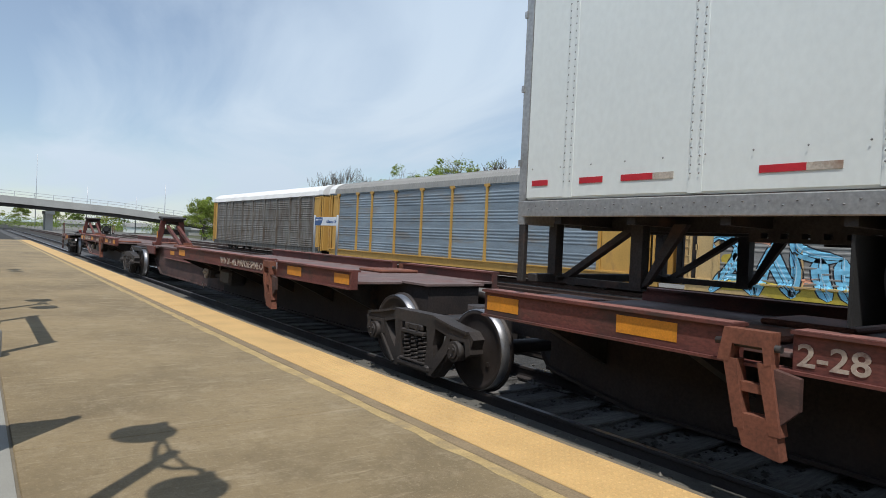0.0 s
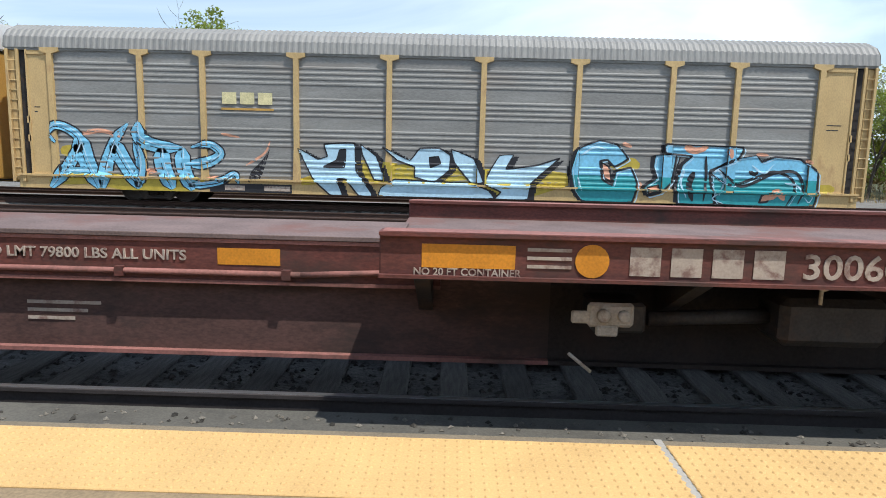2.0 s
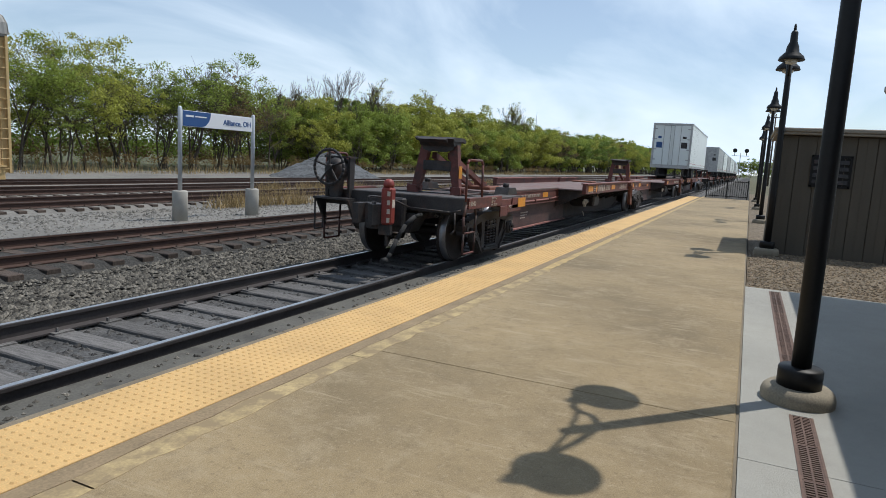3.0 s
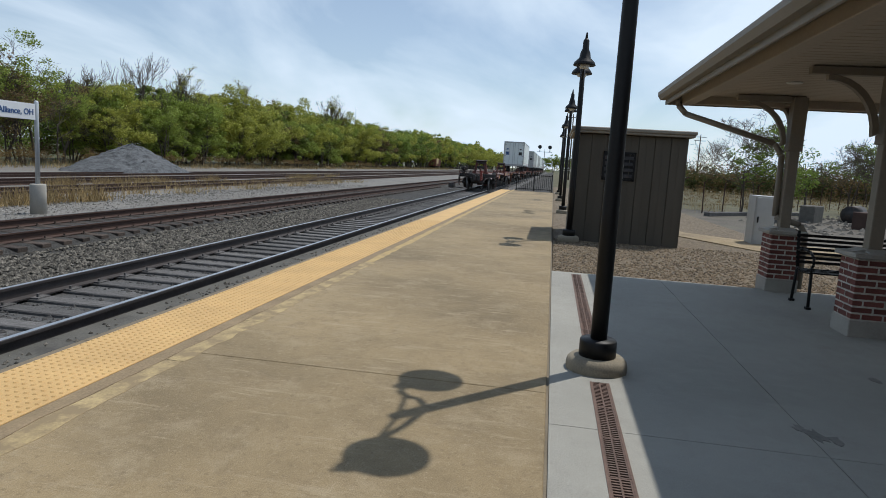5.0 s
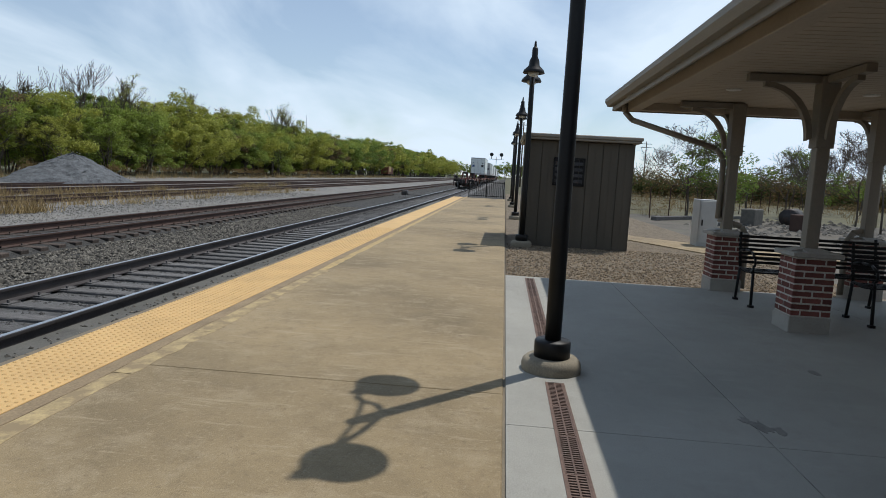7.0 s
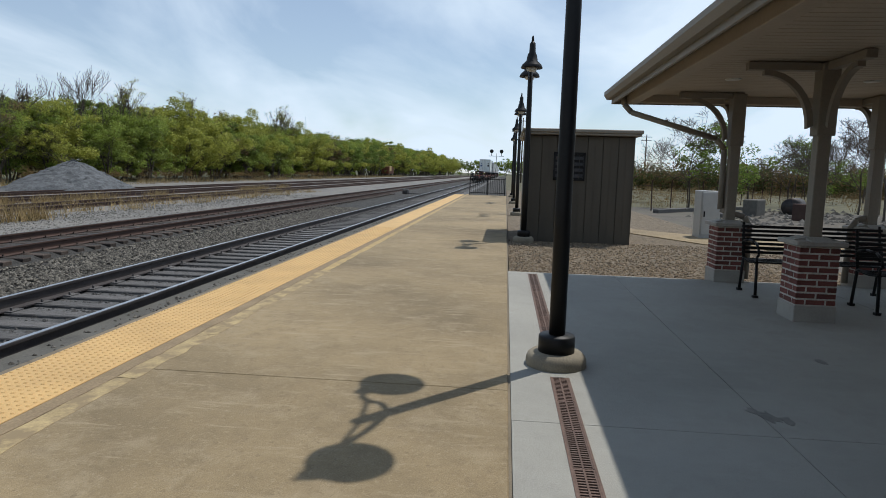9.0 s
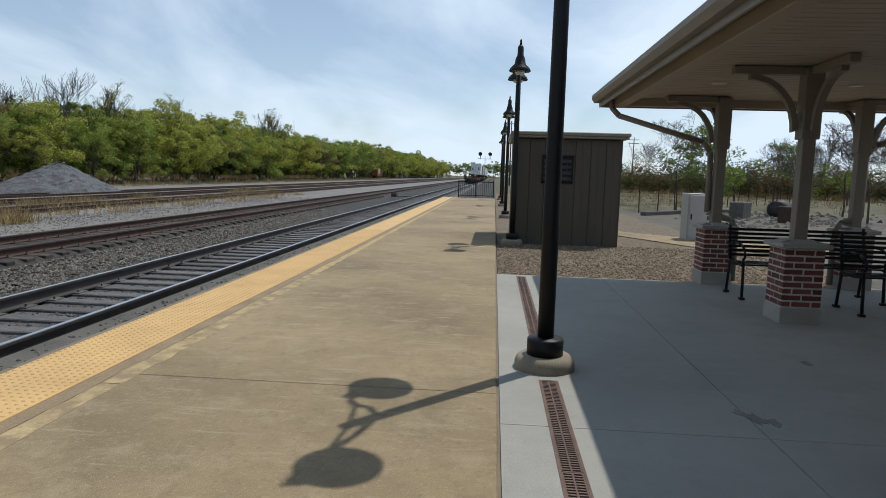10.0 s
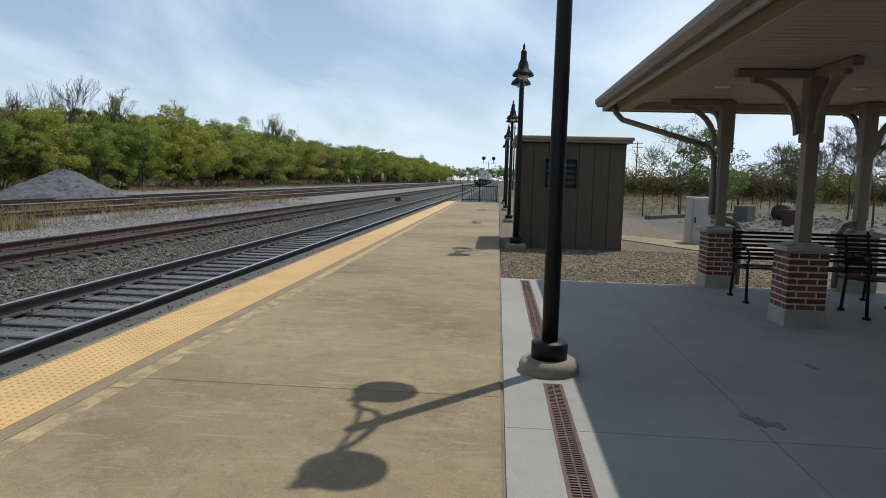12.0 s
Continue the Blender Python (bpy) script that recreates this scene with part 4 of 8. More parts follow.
def canopy():
    th = thing("canopy", "open shelter canopy with boarded taupe soffit and taupe fascia", "canopy", kind="structure")
    X0, X1, Y0, Y1 = 4.3, 11.2, -10.07, -4.88
    # soffit boards
    n = 49
    for i in range(n):
        a, b = X0 + 0.2 + (X1 - X0 - 0.4) * i / n, X0 + 0.2 + (X1 - X0 - 0.4) * (i + 1) / n
        part("soffit_board", boxes((a + 0.005, b - 0.005, Y0 + 0.2, Y1 - 0.2, 2.665, 2.69, 0.004)), M["soffit"], th)
    for x, y in ((6.3, -6.6), (9.1, -6.0), (9.1, -7.6), (6.3, -8.2)):
        bm = bmesh.new()
        lathe(bm, [(0.0, 2.655), (0.085, 2.652), (0.095, 2.664), (0.0, 2.668)], (x, y, 0), seg=20)
        part("recessed_light", bm, M["lens"], th, "round recessed soffit light, off")
    part("soffit_backing", boxes((X0 + 0.1, X1 - 0.1, Y0 + 0.1, Y1 - 0.1, 2.69, 2.70)), M["trim"], th)
    for y in (-5.14, -9.81):
        part("eave_beam", boxes((X0 + 0.3, X1 - 0.3, y - 0.08, y + 0.08, 2.54, 2.664, 0.006)), M["soffit"], th)
    x = X1 - 0.35
    part("eave_beam", boxes((x - 0.05, x + 0.05, -9.72, -5.23, 2.55, 2.664, 0.006)), M["soffit"], th)
    for a in ((X0, X1, Y1 - 0.03, Y1, 2.56, 2.74, 0.005), (X0, X1, Y0, Y0 + 0.03, 2.56, 2.74, 0.005), (X0, X0 + 0.03, Y0 + 0.03, Y1 - 0.03, 2.56, 2.74, 0.005), (X1 - 0.03, X1, Y0 + 0.03, Y1 - 0.03, 2.56, 2.74, 0.005)):
        part("fascia", boxes(a), M["trim"], th)
    for y, s in ((Y1, 1), (Y0, -1)):
        bm = bmesh.new()
        prism(bm, [(y, 2.63), (y + s * 0.07, 2.63), (y + s * 0.11, 2.69), (y + s * 0.11, 2.745), (y, 2.745)], "x", X0 - 0.05, X1 + 0.05)
        part("gutter", bm, M["trim"], th)
    # hipped roof
    bm = bmesh.new()
    yc = (Y0 + Y1) / 2
    v = [bm.verts.new(c) for c in ((X0 - 0.06, Y0 - 0.06, 2.75), (X1 + 0.06, Y0 - 0.06, 2.75), (X1 + 0.06, Y1 + 0.06, 2.75), (X0 - 0.06, Y1 + 0.06, 2.75), (X0 + 2.6, yc, 3.95), (X1 - 2.6, yc, 3.95))]
    for q in ((0, 1, 5, 4), (1, 2, 5), (2, 3, 4, 5), (3, 0, 4), (3, 2, 1, 0)):
        bm.faces.new([v[i] for i in q])
    part("roof", bm, M["shingle"], th, "grey-brown shingle roof")
    # downpipes from the gutter corner to the outer pillars
    for px, py, y, s in ((10.37, -6.50, Y1, 1), (10.37, -8.42, Y0, -1)):
        bm = bmesh.new()
        polytube(bm, [(X1 - 0.35, y - s * 0.12, 2.66), (X1 - 0.36, y - s * 0.14, 2.52), (X1 - 0.42, y - s * 0.24, 2.40), (px + 0.10, py + s * 0.22, 2.02), (px + 0.08, py + s * 0.11, 1.88), (px + 0.06, py + s * 0.108, 1.02), (px - 0.04, py - s * 0.20, 0.93), (px - 0.04, py - s * 0.28, 0.80), (px - 0.04, py - s * 0.28, 0.04)], 0.042, 10)
        part("downpipe", bm, M["trim"], th)
    return th


canopy()


def bench():
    th = thing("bench", "black metal slatted bench with curved arms", "bench", "benches")
    L = 1.75
    for i in range(7):
        t = i / 6
        part("back_slat", boxes((-L / 2, L / 2, 0.20 + 0.07 * t, 0.215 + 0.07 * t, 0.50 + 0.055 * i, 0.535 + 0.055 * i, 0.004)), M["black"], th)
    for i in range(8):
        y = -0.24 + i * 0.055
        part("seat_slat", boxes((-L / 2, L / 2, y - 0.019, y + 0.019, 0.43 - 0.02 * math.sin(i / 7 * math.pi), 0.445 - 0.02 * math.sin(i / 7 * math.pi), 0.003)), M["black"], th)
    for x in (-L / 2 + 0.03, L / 2 - 0.03):
        bm = bmesh.new()
        polytube(bm, [(x, 0.30, 0.90), (x, 0.21, 0.45), (x, 0.27, 0.03)], 0.019)
        polytube(bm, [(x, -0.25, 0.43), (x, -0.28, 0.03)], 0.019)
        polytube(bm, [(x, 0.22, 0.44), (x, -0.26, 0.43)], 0.019)
        for y in (0.27, -0.28):
            box(bm, x - 0.03, x + 0.03, y - 0.03, y + 0.03, 0.0, 0.03)
        part("leg_frame", bm, M["black"], th)
        bm = bmesh.new()
        polytube(bm, [(x, 0.25, 0.66), (x, 0.05, 0.69), (x, -0.15, 0.68), (x, -0.27, 0.62), (x, -0.29, 0.54), (x, -0.24, 0.50), (x, -0.25, 0.44)], 0.016)
        part("arm", bm, M["black"], th)
    return th


B0 = bench()
B0.matrix_basis = pose(9.28, -7.28, 0, 0, 0, -90)
copy_thing(B0, pose(8.5, -8.3, 0, 0, 0, -90))


def sign(x0, x1, y, name="station_sign", flip=False):
    th = thing(name, "white and blue station name board on two grey posts", "station sign", "station signs")
    for x in (x0, x1):
        bm = bmesh.new()
        lathe(bm, [(0.19, -0.6), (0.19, 0.27), (0.17, 0.30), (0.0, 0.30)], (x, y, 0))
        part("footing", bm, M["limestone"], th, "round concrete footing")
        bm = bmesh.new()
        lathe(bm, [(0.055, 0.28), (0.055, 2.38), (0.03, 2.42), (0.0, 2.42)], (x, y, 0), seg=12)
        part("post", bm, M["galv"], th)
    bd = part("board", boxes((x0 + 0.06, x1 - 0.06, y - 0.025, y + 0.025, 1.93, 2.33, 0.005)), M["sign_white"], th, "white name board")
    w = x1 - x0
    bm = bmesh.new()
    curve = [(x0 + 0.07, 1.94), (x0 + 0.25 * w, 1.94)] + [(x0 + w * (0.25 + 0.13 * math.sin(i / 8 * math.pi / 2)), 1.94 + 0.38 * (1 - math.cos(i / 8 * math.pi / 2)) ) for i in range(1, 9)] + [(x0 + 0.07, 2.32)]
    prism(bm, curve, "y", y - 0.031, y - 0.0255)
    part("blue_field", bm, M["sign_blue"], bd, "dark blue curved field")
    part("emblem", boxes((x0 + 0.16, x0 + 0.42, y - 0.037, y - 0.0315, 2.17, 2.22), (x0 + 0.46, x0 + 0.86, y - 0.037, y - 0.0315, 2.18, 2.21)), M["sign_white"], bd)
    words("lettering", "Alliance, OH", 0.15, facing(x0 + 0.55 * w, y - 0.03, 2.05), M["sign_blue"], bd)
    return th


sign(12.95, 15.62, 9.84)
sign(-28.78, -26.35, 9.84)
sign(-10.7, -8.03, -3.52)


def fence():
    th = thing("end_fence", "black metal picket fence across the platform end", "fence")
    for x, y in ((44.0, -0.95), (44.0, -2.1), (44.0, -3.25)):
        part("post", boxes((x - 0.03, x + 0.03, y - 0.03, y + 0.03, 0, 1.15)), M["black"], th)
    for z in (0.12, 1.02):
        part("rail", boxes((43.985, 44.015, -3.22, -0.98, z, z + 0.04)), M["black"], th)
    for i in range(18):
        y = -3.15 + i * 0.122
        part("picket", boxes((43.988, 44.012, y - 0.01, y + 0.01, 0.05, 1.1)), M["black"], th)


fence()


def power_cabinet():
    th = thing("power_cabinet", "pale grey electrical cabinet on the gravel", "electrical cabinet")
    part("body", boxes((17.7, 18.3, -8.72, -8.24, -0.06, 1.16, 0.01)), M["cabinet"], th)
    part("door", boxes((17.68, 17.70, -8.69, -8.27, 0.05, 1.12, 0.006)), M["cabinet"], th)
    part("handle", boxes((17.66, 17.68, -8.34, -8.31, 0.5, 0.65)), M["black"], th)


power_cabinet()


def station_building():
    """Unseen plain brick wall and roof behind the plaza, added to close and shade it."""
    th = thing("station_building", "unseen plain brick building with wide eaves, added to shade the plaza", "building", kind="structure")
    part("wall", boxes((-24, 4.5, -13.0, -6.2, -0.3, 2.65)), M["brick"], th)
    bm = bmesh.new()
    prism(bm, [(-14.0, 2.77), (-4.8, 2.77), (-9.4, 4.7)], "x", -24.6, 4.6)
    part("roof", bm, M["shingle"], th)


station_building()


def notice_board():
    # out of view; added to cast the wedge of shadow onto the platform
    th = thing("notice_board", "tall dark unseen board on two posts, added for its shadow on the platform", "notice board")
    for y in (-3.70, -4.75):
        part("post", boxes((-4.32, -4.24, y - 0.04, y + 0.04, -0.05, 2.40, 0.006)), M["black"], th)
    part("panel", boxes((-4.30, -4.26, -4.71, -3.74, 0.75, 2.36, 0.006)), M["trim"], th)


notice_board()

# ---- parked car-carrier wagons ----
AR_Y, AR_RAIL = 19.55, -0.35


# ribs of the side sheets: fours of narrow ribs with a plain band between
RIBS = [(0.0, 0.0)]
for _b in range(4):
    for _g in range(4):
        _z = 0.86 + 0.99 * _b + 0.05 + 0.168 * _g
        RIBS += [(_z, 0.0), (_z + 0.035, 0.018), (_z + 0.075, 0.018), (_z + 0.11, 0.0)]


def rib(z):
    return float(np.interp(z, [r[0] for r in RIBS], [r[1] for r in RIBS]))


def corrugated(x0, x1, z0, z1, y):
    bm = bmesh.new()
    prof = [(y, z0)] + [(y - d, z) for z, d in RIBS if z0 < z < z1] + [(y, z1)]
    prism(bm, prof + [(y + 0.04, z1), (y + 0.04, z0)], "x", x0, x1)
    return bm


def wheelset_mesh(r=0.46):
    bm = bmesh.new()
    for s in (-1, 1):
        y = s * 0.755
        prof = [(0.09, y + s * 0.09), (0.13, y + s * 0.05), (0.36, y + s * 0.02), (r - 0.06, y + s * 0.05), (r - 0.005, y + s * 0.06), (r, y - s * 0.05), (r + 0.028, y - s * 0.065), (r + 0.028, y - s * 0.09), (r - 0.07, y - s * 0.09), (0.34, y - s * 0.03), (0.12, y - s * 0.07), (0.085, y - s * 0.1)]
        lathe(bm, prof, axis="y", seg=32)
        for k in range(2):
            a = math.pi * k + 0.6
            box(bm, 0.24 * math.cos(a) - 0.025, 0.24 * math.cos(a) + 0.025, y + s * 0.028, y + s * 0.05, 0.24 * math.sin(a) - 0.025, 0.24 * math.sin(a) + 0.025)
    tube(bm, (0, -0.75, 0), (0, 0.75, 0), 0.085)
    return mesh_of("wheelset", bm, M["wheel"])


WHEELSET = wheelset_mesh()


def rim_mesh(s, r=0.46):
    bm = bmesh.new()
    for y in (s * 0.755,):
        lathe(bm, [(r + 0.001, y - s * 0.05), (r - 0.003, y + s * 0.0605), (r - 0.010, y + s * 0.0615)], axis="y", seg=32)
    for f_ in [f_ for f_ in bm.faces if len(f_.verts) > 8]:
        bm.faces.remove(f_)
    return mesh_of("tread", bm, M["wheel_rim"])


TREADS = [rim_mesh(s) for s in (-1, 1)]


def side_frame_mesh(side):
    """Cast three-piece truck side: arch, spring nest, journal boxes. Origin at rail-top level under the centre."""
    bm = bmesh.new()
    y0, y1 = (-1.08, -0.92) if side < 0 else (0.92, 1.08)
    W = 0.89
    # arched top chord, falling diagonals, bottom chord and columns round three open windows
    prism(bm, [(-1.13, 0.52), (-1.17, 0.62), (-1.08, 0.70), (-0.80, 0.735), (-0.45, 0.80), (0.45, 0.80), (0.80, 0.735), (1.08, 0.70), (1.17, 0.62), (1.13, 0.52), (0.98, 0.58), (0.72, 0.59), (0.44, 0.655), (-0.44, 0.655), (-0.72, 0.59), (-0.98, 0.58)], "y", y0, y1)
    box(bm, -0.36, 0.36, y0 - 0.02, y1 + 0.02, 0.10, 0.20, 0.03)
    q = -1 if side < 0 else 1
    yo = y0 if side < 0 else y1
    for s in (-1, 1):
        prism(bm, [(s * 0.26, 0.70), (s * 0.46, 0.70), (s * 0.41, 0.45), (s * 0.43, 0.18), (s * 0.26, 0.18), (s * 0.29, 0.45)], "y", y0 + 0.004, y1 - 0.004)
        prism(bm, [(s * 0.69, 0.63), (s * 0.88, 0.62), (s * 0.77, 0.40), (s * 0.47, 0.08), (s * 0.30, 0.08), (s * 0.35, 0.22), (s * 0.58, 0.46)], "y", y0 + 0.008, y1 - 0.008)
        # stiffening lips of the casting on its outer face
        lo, hi = sorted((yo, yo + q * 0.03))
        prism(bm, [(s * 0.45, 0.80), (s * 0.80, 0.735), (s * 1.08, 0.70), (s * 1.08, 0.67), (s * 0.80, 0.705), (s * 0.45, 0.77)], "y", lo, hi)
        prism(bm, [(s * 0.44, 0.10), (s * 0.74, 0.41), (s * 0.72, 0.44), (s * 0.42, 0.13)], "y", lo, hi)
        # pedestal jaws, bearing adapter, bearing and its cap with three bolts
        prism(bm, [(s * (W - 0.19), 0.62), (s * (W + 0.21), 0.62), (s * (W + 0.25), 0.46), (s * (W + 0.17), 0.42), (s * (W + 0.14), 0.58), (s * (W - 0.13), 0.58), (s * (W - 0.15), 0.42), (s * (W - 0.20), 0.44)], "y", y0 - 0.012, y1 + 0.012)
        box(bm, s * W - 0.12, s * W + 0.12, y0 + 0.01, y1 - 0.01, 0.555, 0.60, 0.01)
        tube(bm, (s * W, yo - q * 0.06, 0.46), (s * W, yo + q * 0.06, 0.46), 0.115, seg=18)
        tube(bm, (s * W, yo + q * 0.06, 0.46), (s * W, yo + q * 0.085, 0.46), 0.085, seg=14)
        for k in range(3):
            a = 2 * math.pi * k / 3 + 0.5
            tube(bm, (s * W + 0.05 * math.cos(a), yo + q * 0.08, 0.46 + 0.05 * math.sin(a)), (s * W + 0.05 * math.cos(a), yo + q * 0.105, 0.46 + 0.05 * math.sin(a)), 0.018, seg=6)
    # bolster end and brake rigging stub
    box(bm, -0.24, 0.24, y0 - 0.03, y1 + 0.03, 0.52, 0.575, 0.012)
    box(bm, -0.20, 0.20, y0 - 0.015, y1 + 0.015, 0.575, 0.66, 0.02)
    for k in (-0.1, 0.1):
        box(bm, k - 0.02, k + 0.02, y0 - 0.028, y1 + 0.028, 0.575, 0.65)
    box(bm, -0.27, 0.27, y0 - 0.03, y1 + 0.03, 0.19, 0.22, 0.008)
    return mesh_of("side_frame", bm, M["truck"])


SIDE_FRAMES = {s: side_frame_mesh(s) for s in (-1, 1)}


def spring_mesh():
    bm = bmesh.new()
    turns, n = 6, 108
    pts = [(0.056 * math.cos(2 * math.pi * turns * i / n), 0.056 * math.sin(2 * math.pi * turns * i / n), 0.22 + 0.30 * i / n) for i in range(n + 1)]
    polytube(bm, pts, 0.017, 6)
    return mesh_of("spring", bm, M["truck"])


SPRING = spring_mesh()


def add_truck(car, x, rail=0.0, wheels=None):
    """Two wheelsets, two side frames with springs, a bolster, under a wagon."""
    for s in (-1, 1):
        sf = part("side_frame", SIDE_FRAMES[s], None, car)
        sf.matrix_basis = pose(x, 0, rail)
        for k in (-0.16, 0.0, 0.16):
            sp = part("spring", SPRING, None, sf)
            sp.matrix_basis = pose(k, s * 1.03, 0)
    bm = bmesh.new()
    box(bm, x - 0.18, x + 0.18, -0.95, 0.95, rail + 0.50, rail + 0.72, 0.02)
    tube(bm, (x, 0, rail + 0.6), (x, 0, rail + 0.85), 0.2, seg=16)
    part("bolster", bm, M["grime"], car)
    for s in (-1, 1):
        ws = part("wheelset", WHEELSET, None, car)
        ws.matrix_basis = pose(x + s * 0.89, 0, rail + 0.46)
        for me in TREADS:
            part("tread", me, None, ws, "bright worn wheel tread")
        if wheels is not None:
            wheels.append((ws, x + s * 0.89, rail + 0.46))


def autorack(name, label, x0, panel_mat, frame_mat, roof_mat, white_end=False, L=27.95, post_mat=None, half=0.085):
    """Enclosed car carrier, its length along x from x0. Origin at rail level on the track's centre."""
    th = thing(name, label, "rail wagon", "parked car carriers")
    th.matrix_basis = pose(x0, AR_Y, AR_RAIL)
    W = 1.55
    EB = 1.55            # end bay
    xs = [EB, 4.44, 6.46, 9.47, 12.46, 15.47, 18.5, 21.46, 23.5, 26.13]
    z0, z1 = 0.86, 4.82
    for a, b in zip(xs, xs[1:]):
        for s in (-1, 1):
            bm = corrugated(a + 0.02, b - 0.02, z0, z1, -(W - 0.05))
            ob = part("side_panel", bm, panel_mat, th)
            if s > 0:
                ob.matrix_basis = Matrix.Diagonal((1, -1, 1, 1))
    for s in (-1, 1):
        for x in xs:
            bm = bmesh.new()
            y = s * W
            lo, hi = sorted((y - s * 0.06, y + s * 0.06))
            prism(bm, [(x - 1.5 * half, z0 - 0.1), (x + 1.5 * half, z0 - 0.1), (x + half, 1.9), (x + half, z1 - 0.12), (x + 3.5 * half, z1 - 0.05), (x + 3.5 * half, z1 + 0.07), (x - 3.5 * half, z1 + 0.07), (x - 3.5 * half, z1 - 0.05), (x - half, z1 - 0.12), (x - half, 1.9)], "y", lo, hi)
            part("post", bm, post_mat or frame_mat, th)
        bm = boxes((0.3, L - 0.3, min(s * W, s * (W - 0.12)), max(s * W, s * (W - 0.12)), 0.40, 0.84, 0.01))
        box(bm, 0.3, L - 0.3, s * W - 0.09, s * W + 0.09, 0.80, 0.86)
        part("side_sill", bm, post_mat or frame_mat, th)
        bm = boxes((0.1, L - 0.1, min(s * W, s * (W - 0.1)), max(s * W, s * (W - 0.1)), z1 - 0.02, z1 + 0.12, 0.01))
        part("top_rail", bm, panel_mat, th)
        for e in (0, 1):
            q, xe = (1, 0.0) if e == 0 else (-1, L)
            lo, hi = sorted((s * (W - 0.02), s * (W - 0.10)))
            c = [xs[0] - 0.10, 0.74, 0.62] if e == 0 else [xs[-1] + 0.10, L - 0.74, L - 0.62]
            a, b = sorted((c[0], c[1]))
            bay = part("end_bay", boxes((a, b, lo, hi, z0 - 0.1, z1, 0.01)), frame_mat, th)
            lo2, hi2 = sorted((s * (W - 0.03), s * (W + 0.015)))
            part("bay_rib", boxes((min(c[1], c[1] + q * 0.06), max(c[1], c[1] + q * 0.06), lo2, hi2, z0 - 0.1, z1, 0.006)), frame_mat, bay)
            for z in (z0 - 0.05, 1.9, 2.5, z1 - 0.16):
                part("bay_strap", boxes((a + 0.04, b - 0.04, lo2, hi2, z, z + 0.08, 0.006)) if z > 4 or z < 1 else boxes((c[1] - 0.05, c[1] + 0.05, lo2, hi2 + 0.02, z, z + 0.22, 0.006)), frame_mat, bay)
            part("bay_stencil", boxes((a + 0.20, b - 0.32, s * (W - 0.018) - 0.002, s * (W - 0.018) + 0.002, 3.0, 3.03)), M["grime"], bay)
            part("bay_stencil", boxes((a + 0.20, b - 0.40, s * (W - 0.018) - 0.002, s * (W - 0.018) + 0.002, 2.85, 2.88)), M["grime"], bay)
            # dark hinge gap beside the end door
            a, b = sorted((xe + q * 0.46, c[1]))
            lo, hi = sorted((s * (W - 0.22), s * (W - 0.16)))
            part("hinge_recess", boxes((a, b, lo, hi, z0 - 0.1, z1)), M["grime"], th)
    bm = boxes((0.42, L - 0.42, -W + 0.13, W - 0.13, 0.55, 0.80))
    part("floor", bm, M["grime"], th)
    # end doors with rungs and corner posts
    for e in (0, 1):
        xe = 0.1 if e == 0 else L - 0.1
        q = 1 if e == 0 else -1
        lo, hi = sorted((xe, xe + q * 0.30))
        part("end_door", boxes((lo, hi, -W + 0.06, W - 0.06, 0.62, z1, 0.05)), frame_mat, th)
        for s in (-1, 1):
            for dx in (0.06, 0.40):
                lo, hi = sorted((s * (W - 0.02), s * (W + 0.06)))
                part("corner_post", boxes((xe + q * dx - 0.045, xe + q * dx + 0.045, lo, hi, 0.6, z1, 0.01)), frame_mat, th)
            for i in range(13):
                z = 0.75 + i * 0.31
                bm = bmesh.new()
                tube(bm, (xe + q * 0.06, s * (W + 0.05), z), (xe + q * 0.40, s * (W + 0.05), z), 0.014, seg=6)
                part("ladder_rung", bm, frame_mat, th)
    # roof: shallow arch of corrugated sheet
    bm = bmesh.new()
    arc = [(-W - 0.02, z1 + 0.06), (-W + 0.04, z1 + 0.40), (-W + 0.25, z1 + 0.64), (-0.8, z1 + 0.86), (0, z1 + 0.93), (0.8, z1 + 0.86), (W - 0.25, z1 + 0.64), (W - 0.04, z1 + 0.40), (W + 0.02, z1 + 0.06)]
    prev = None
    n = 138
    for i in range(n + 1):
        for k, (bump_, dx) in enumerate(((0.0, 0.0), (0.022, 0.06), (0.022, 0.12), (0.0, 0.16))):
            x = 0.05 + (L - 0.1) * i / n + dx
            if x > L - 0.05:
                continue
            row = [bm.verts.new((x, a * (1 + bump_ / W), b + bump_ * (1 if 0 < j < 8 else 0))) for j, (a, b) in enumerate(arc)]
            if prev:
                for j in range(len(arc) - 1):
                    bm.faces.new((prev[j], prev[j + 1], row[j + 1], row[j]))
            prev = row
    ob = part("roof", bm, roof_mat, th, "corrugated arched roof")
    for e in (0, 1):
        x = 0.06 if e == 0 else L - 0.06
        bm = bmesh.new()
        lo, hi = (x, x + 0.05) if e == 0 else (x - 0.05, x)
        prism(bm, arc, "x", lo, hi)
        part("roof_end", bm, M["roof_white"] if white_end else roof_mat, th)
        if white_end:
            bm = bmesh.new()
            lo, hi = (x - 0.02, x + 0.9) if e == 0 else (x - 0.9, x + 0.02)
            prism(bm, [(a * 1.03, b + 0.05) for a, b in arc], "x", lo, hi)
            part("roof_cap", bm, M["roof_white"], th, "white roof end cap")
    for x in (4.6, L - 4.6):
        add_truck(th, x)
    for x in (0, L):
        q = -1 if x == 0 else 1
        part("coupler", boxes((min(x, x + q * 0.5), max(x, x + q * 0.5), -0.13, 0.13, 0.72, 0.98, 0.03)), M["grime"], th)
        bm = bmesh.new()
        polytube(bm, [(x, 0.35, 0.75), (x + q * 0.3, 0.35, 0.45), (x + q * 0.6, 0.3, 0.42)], 0.03)
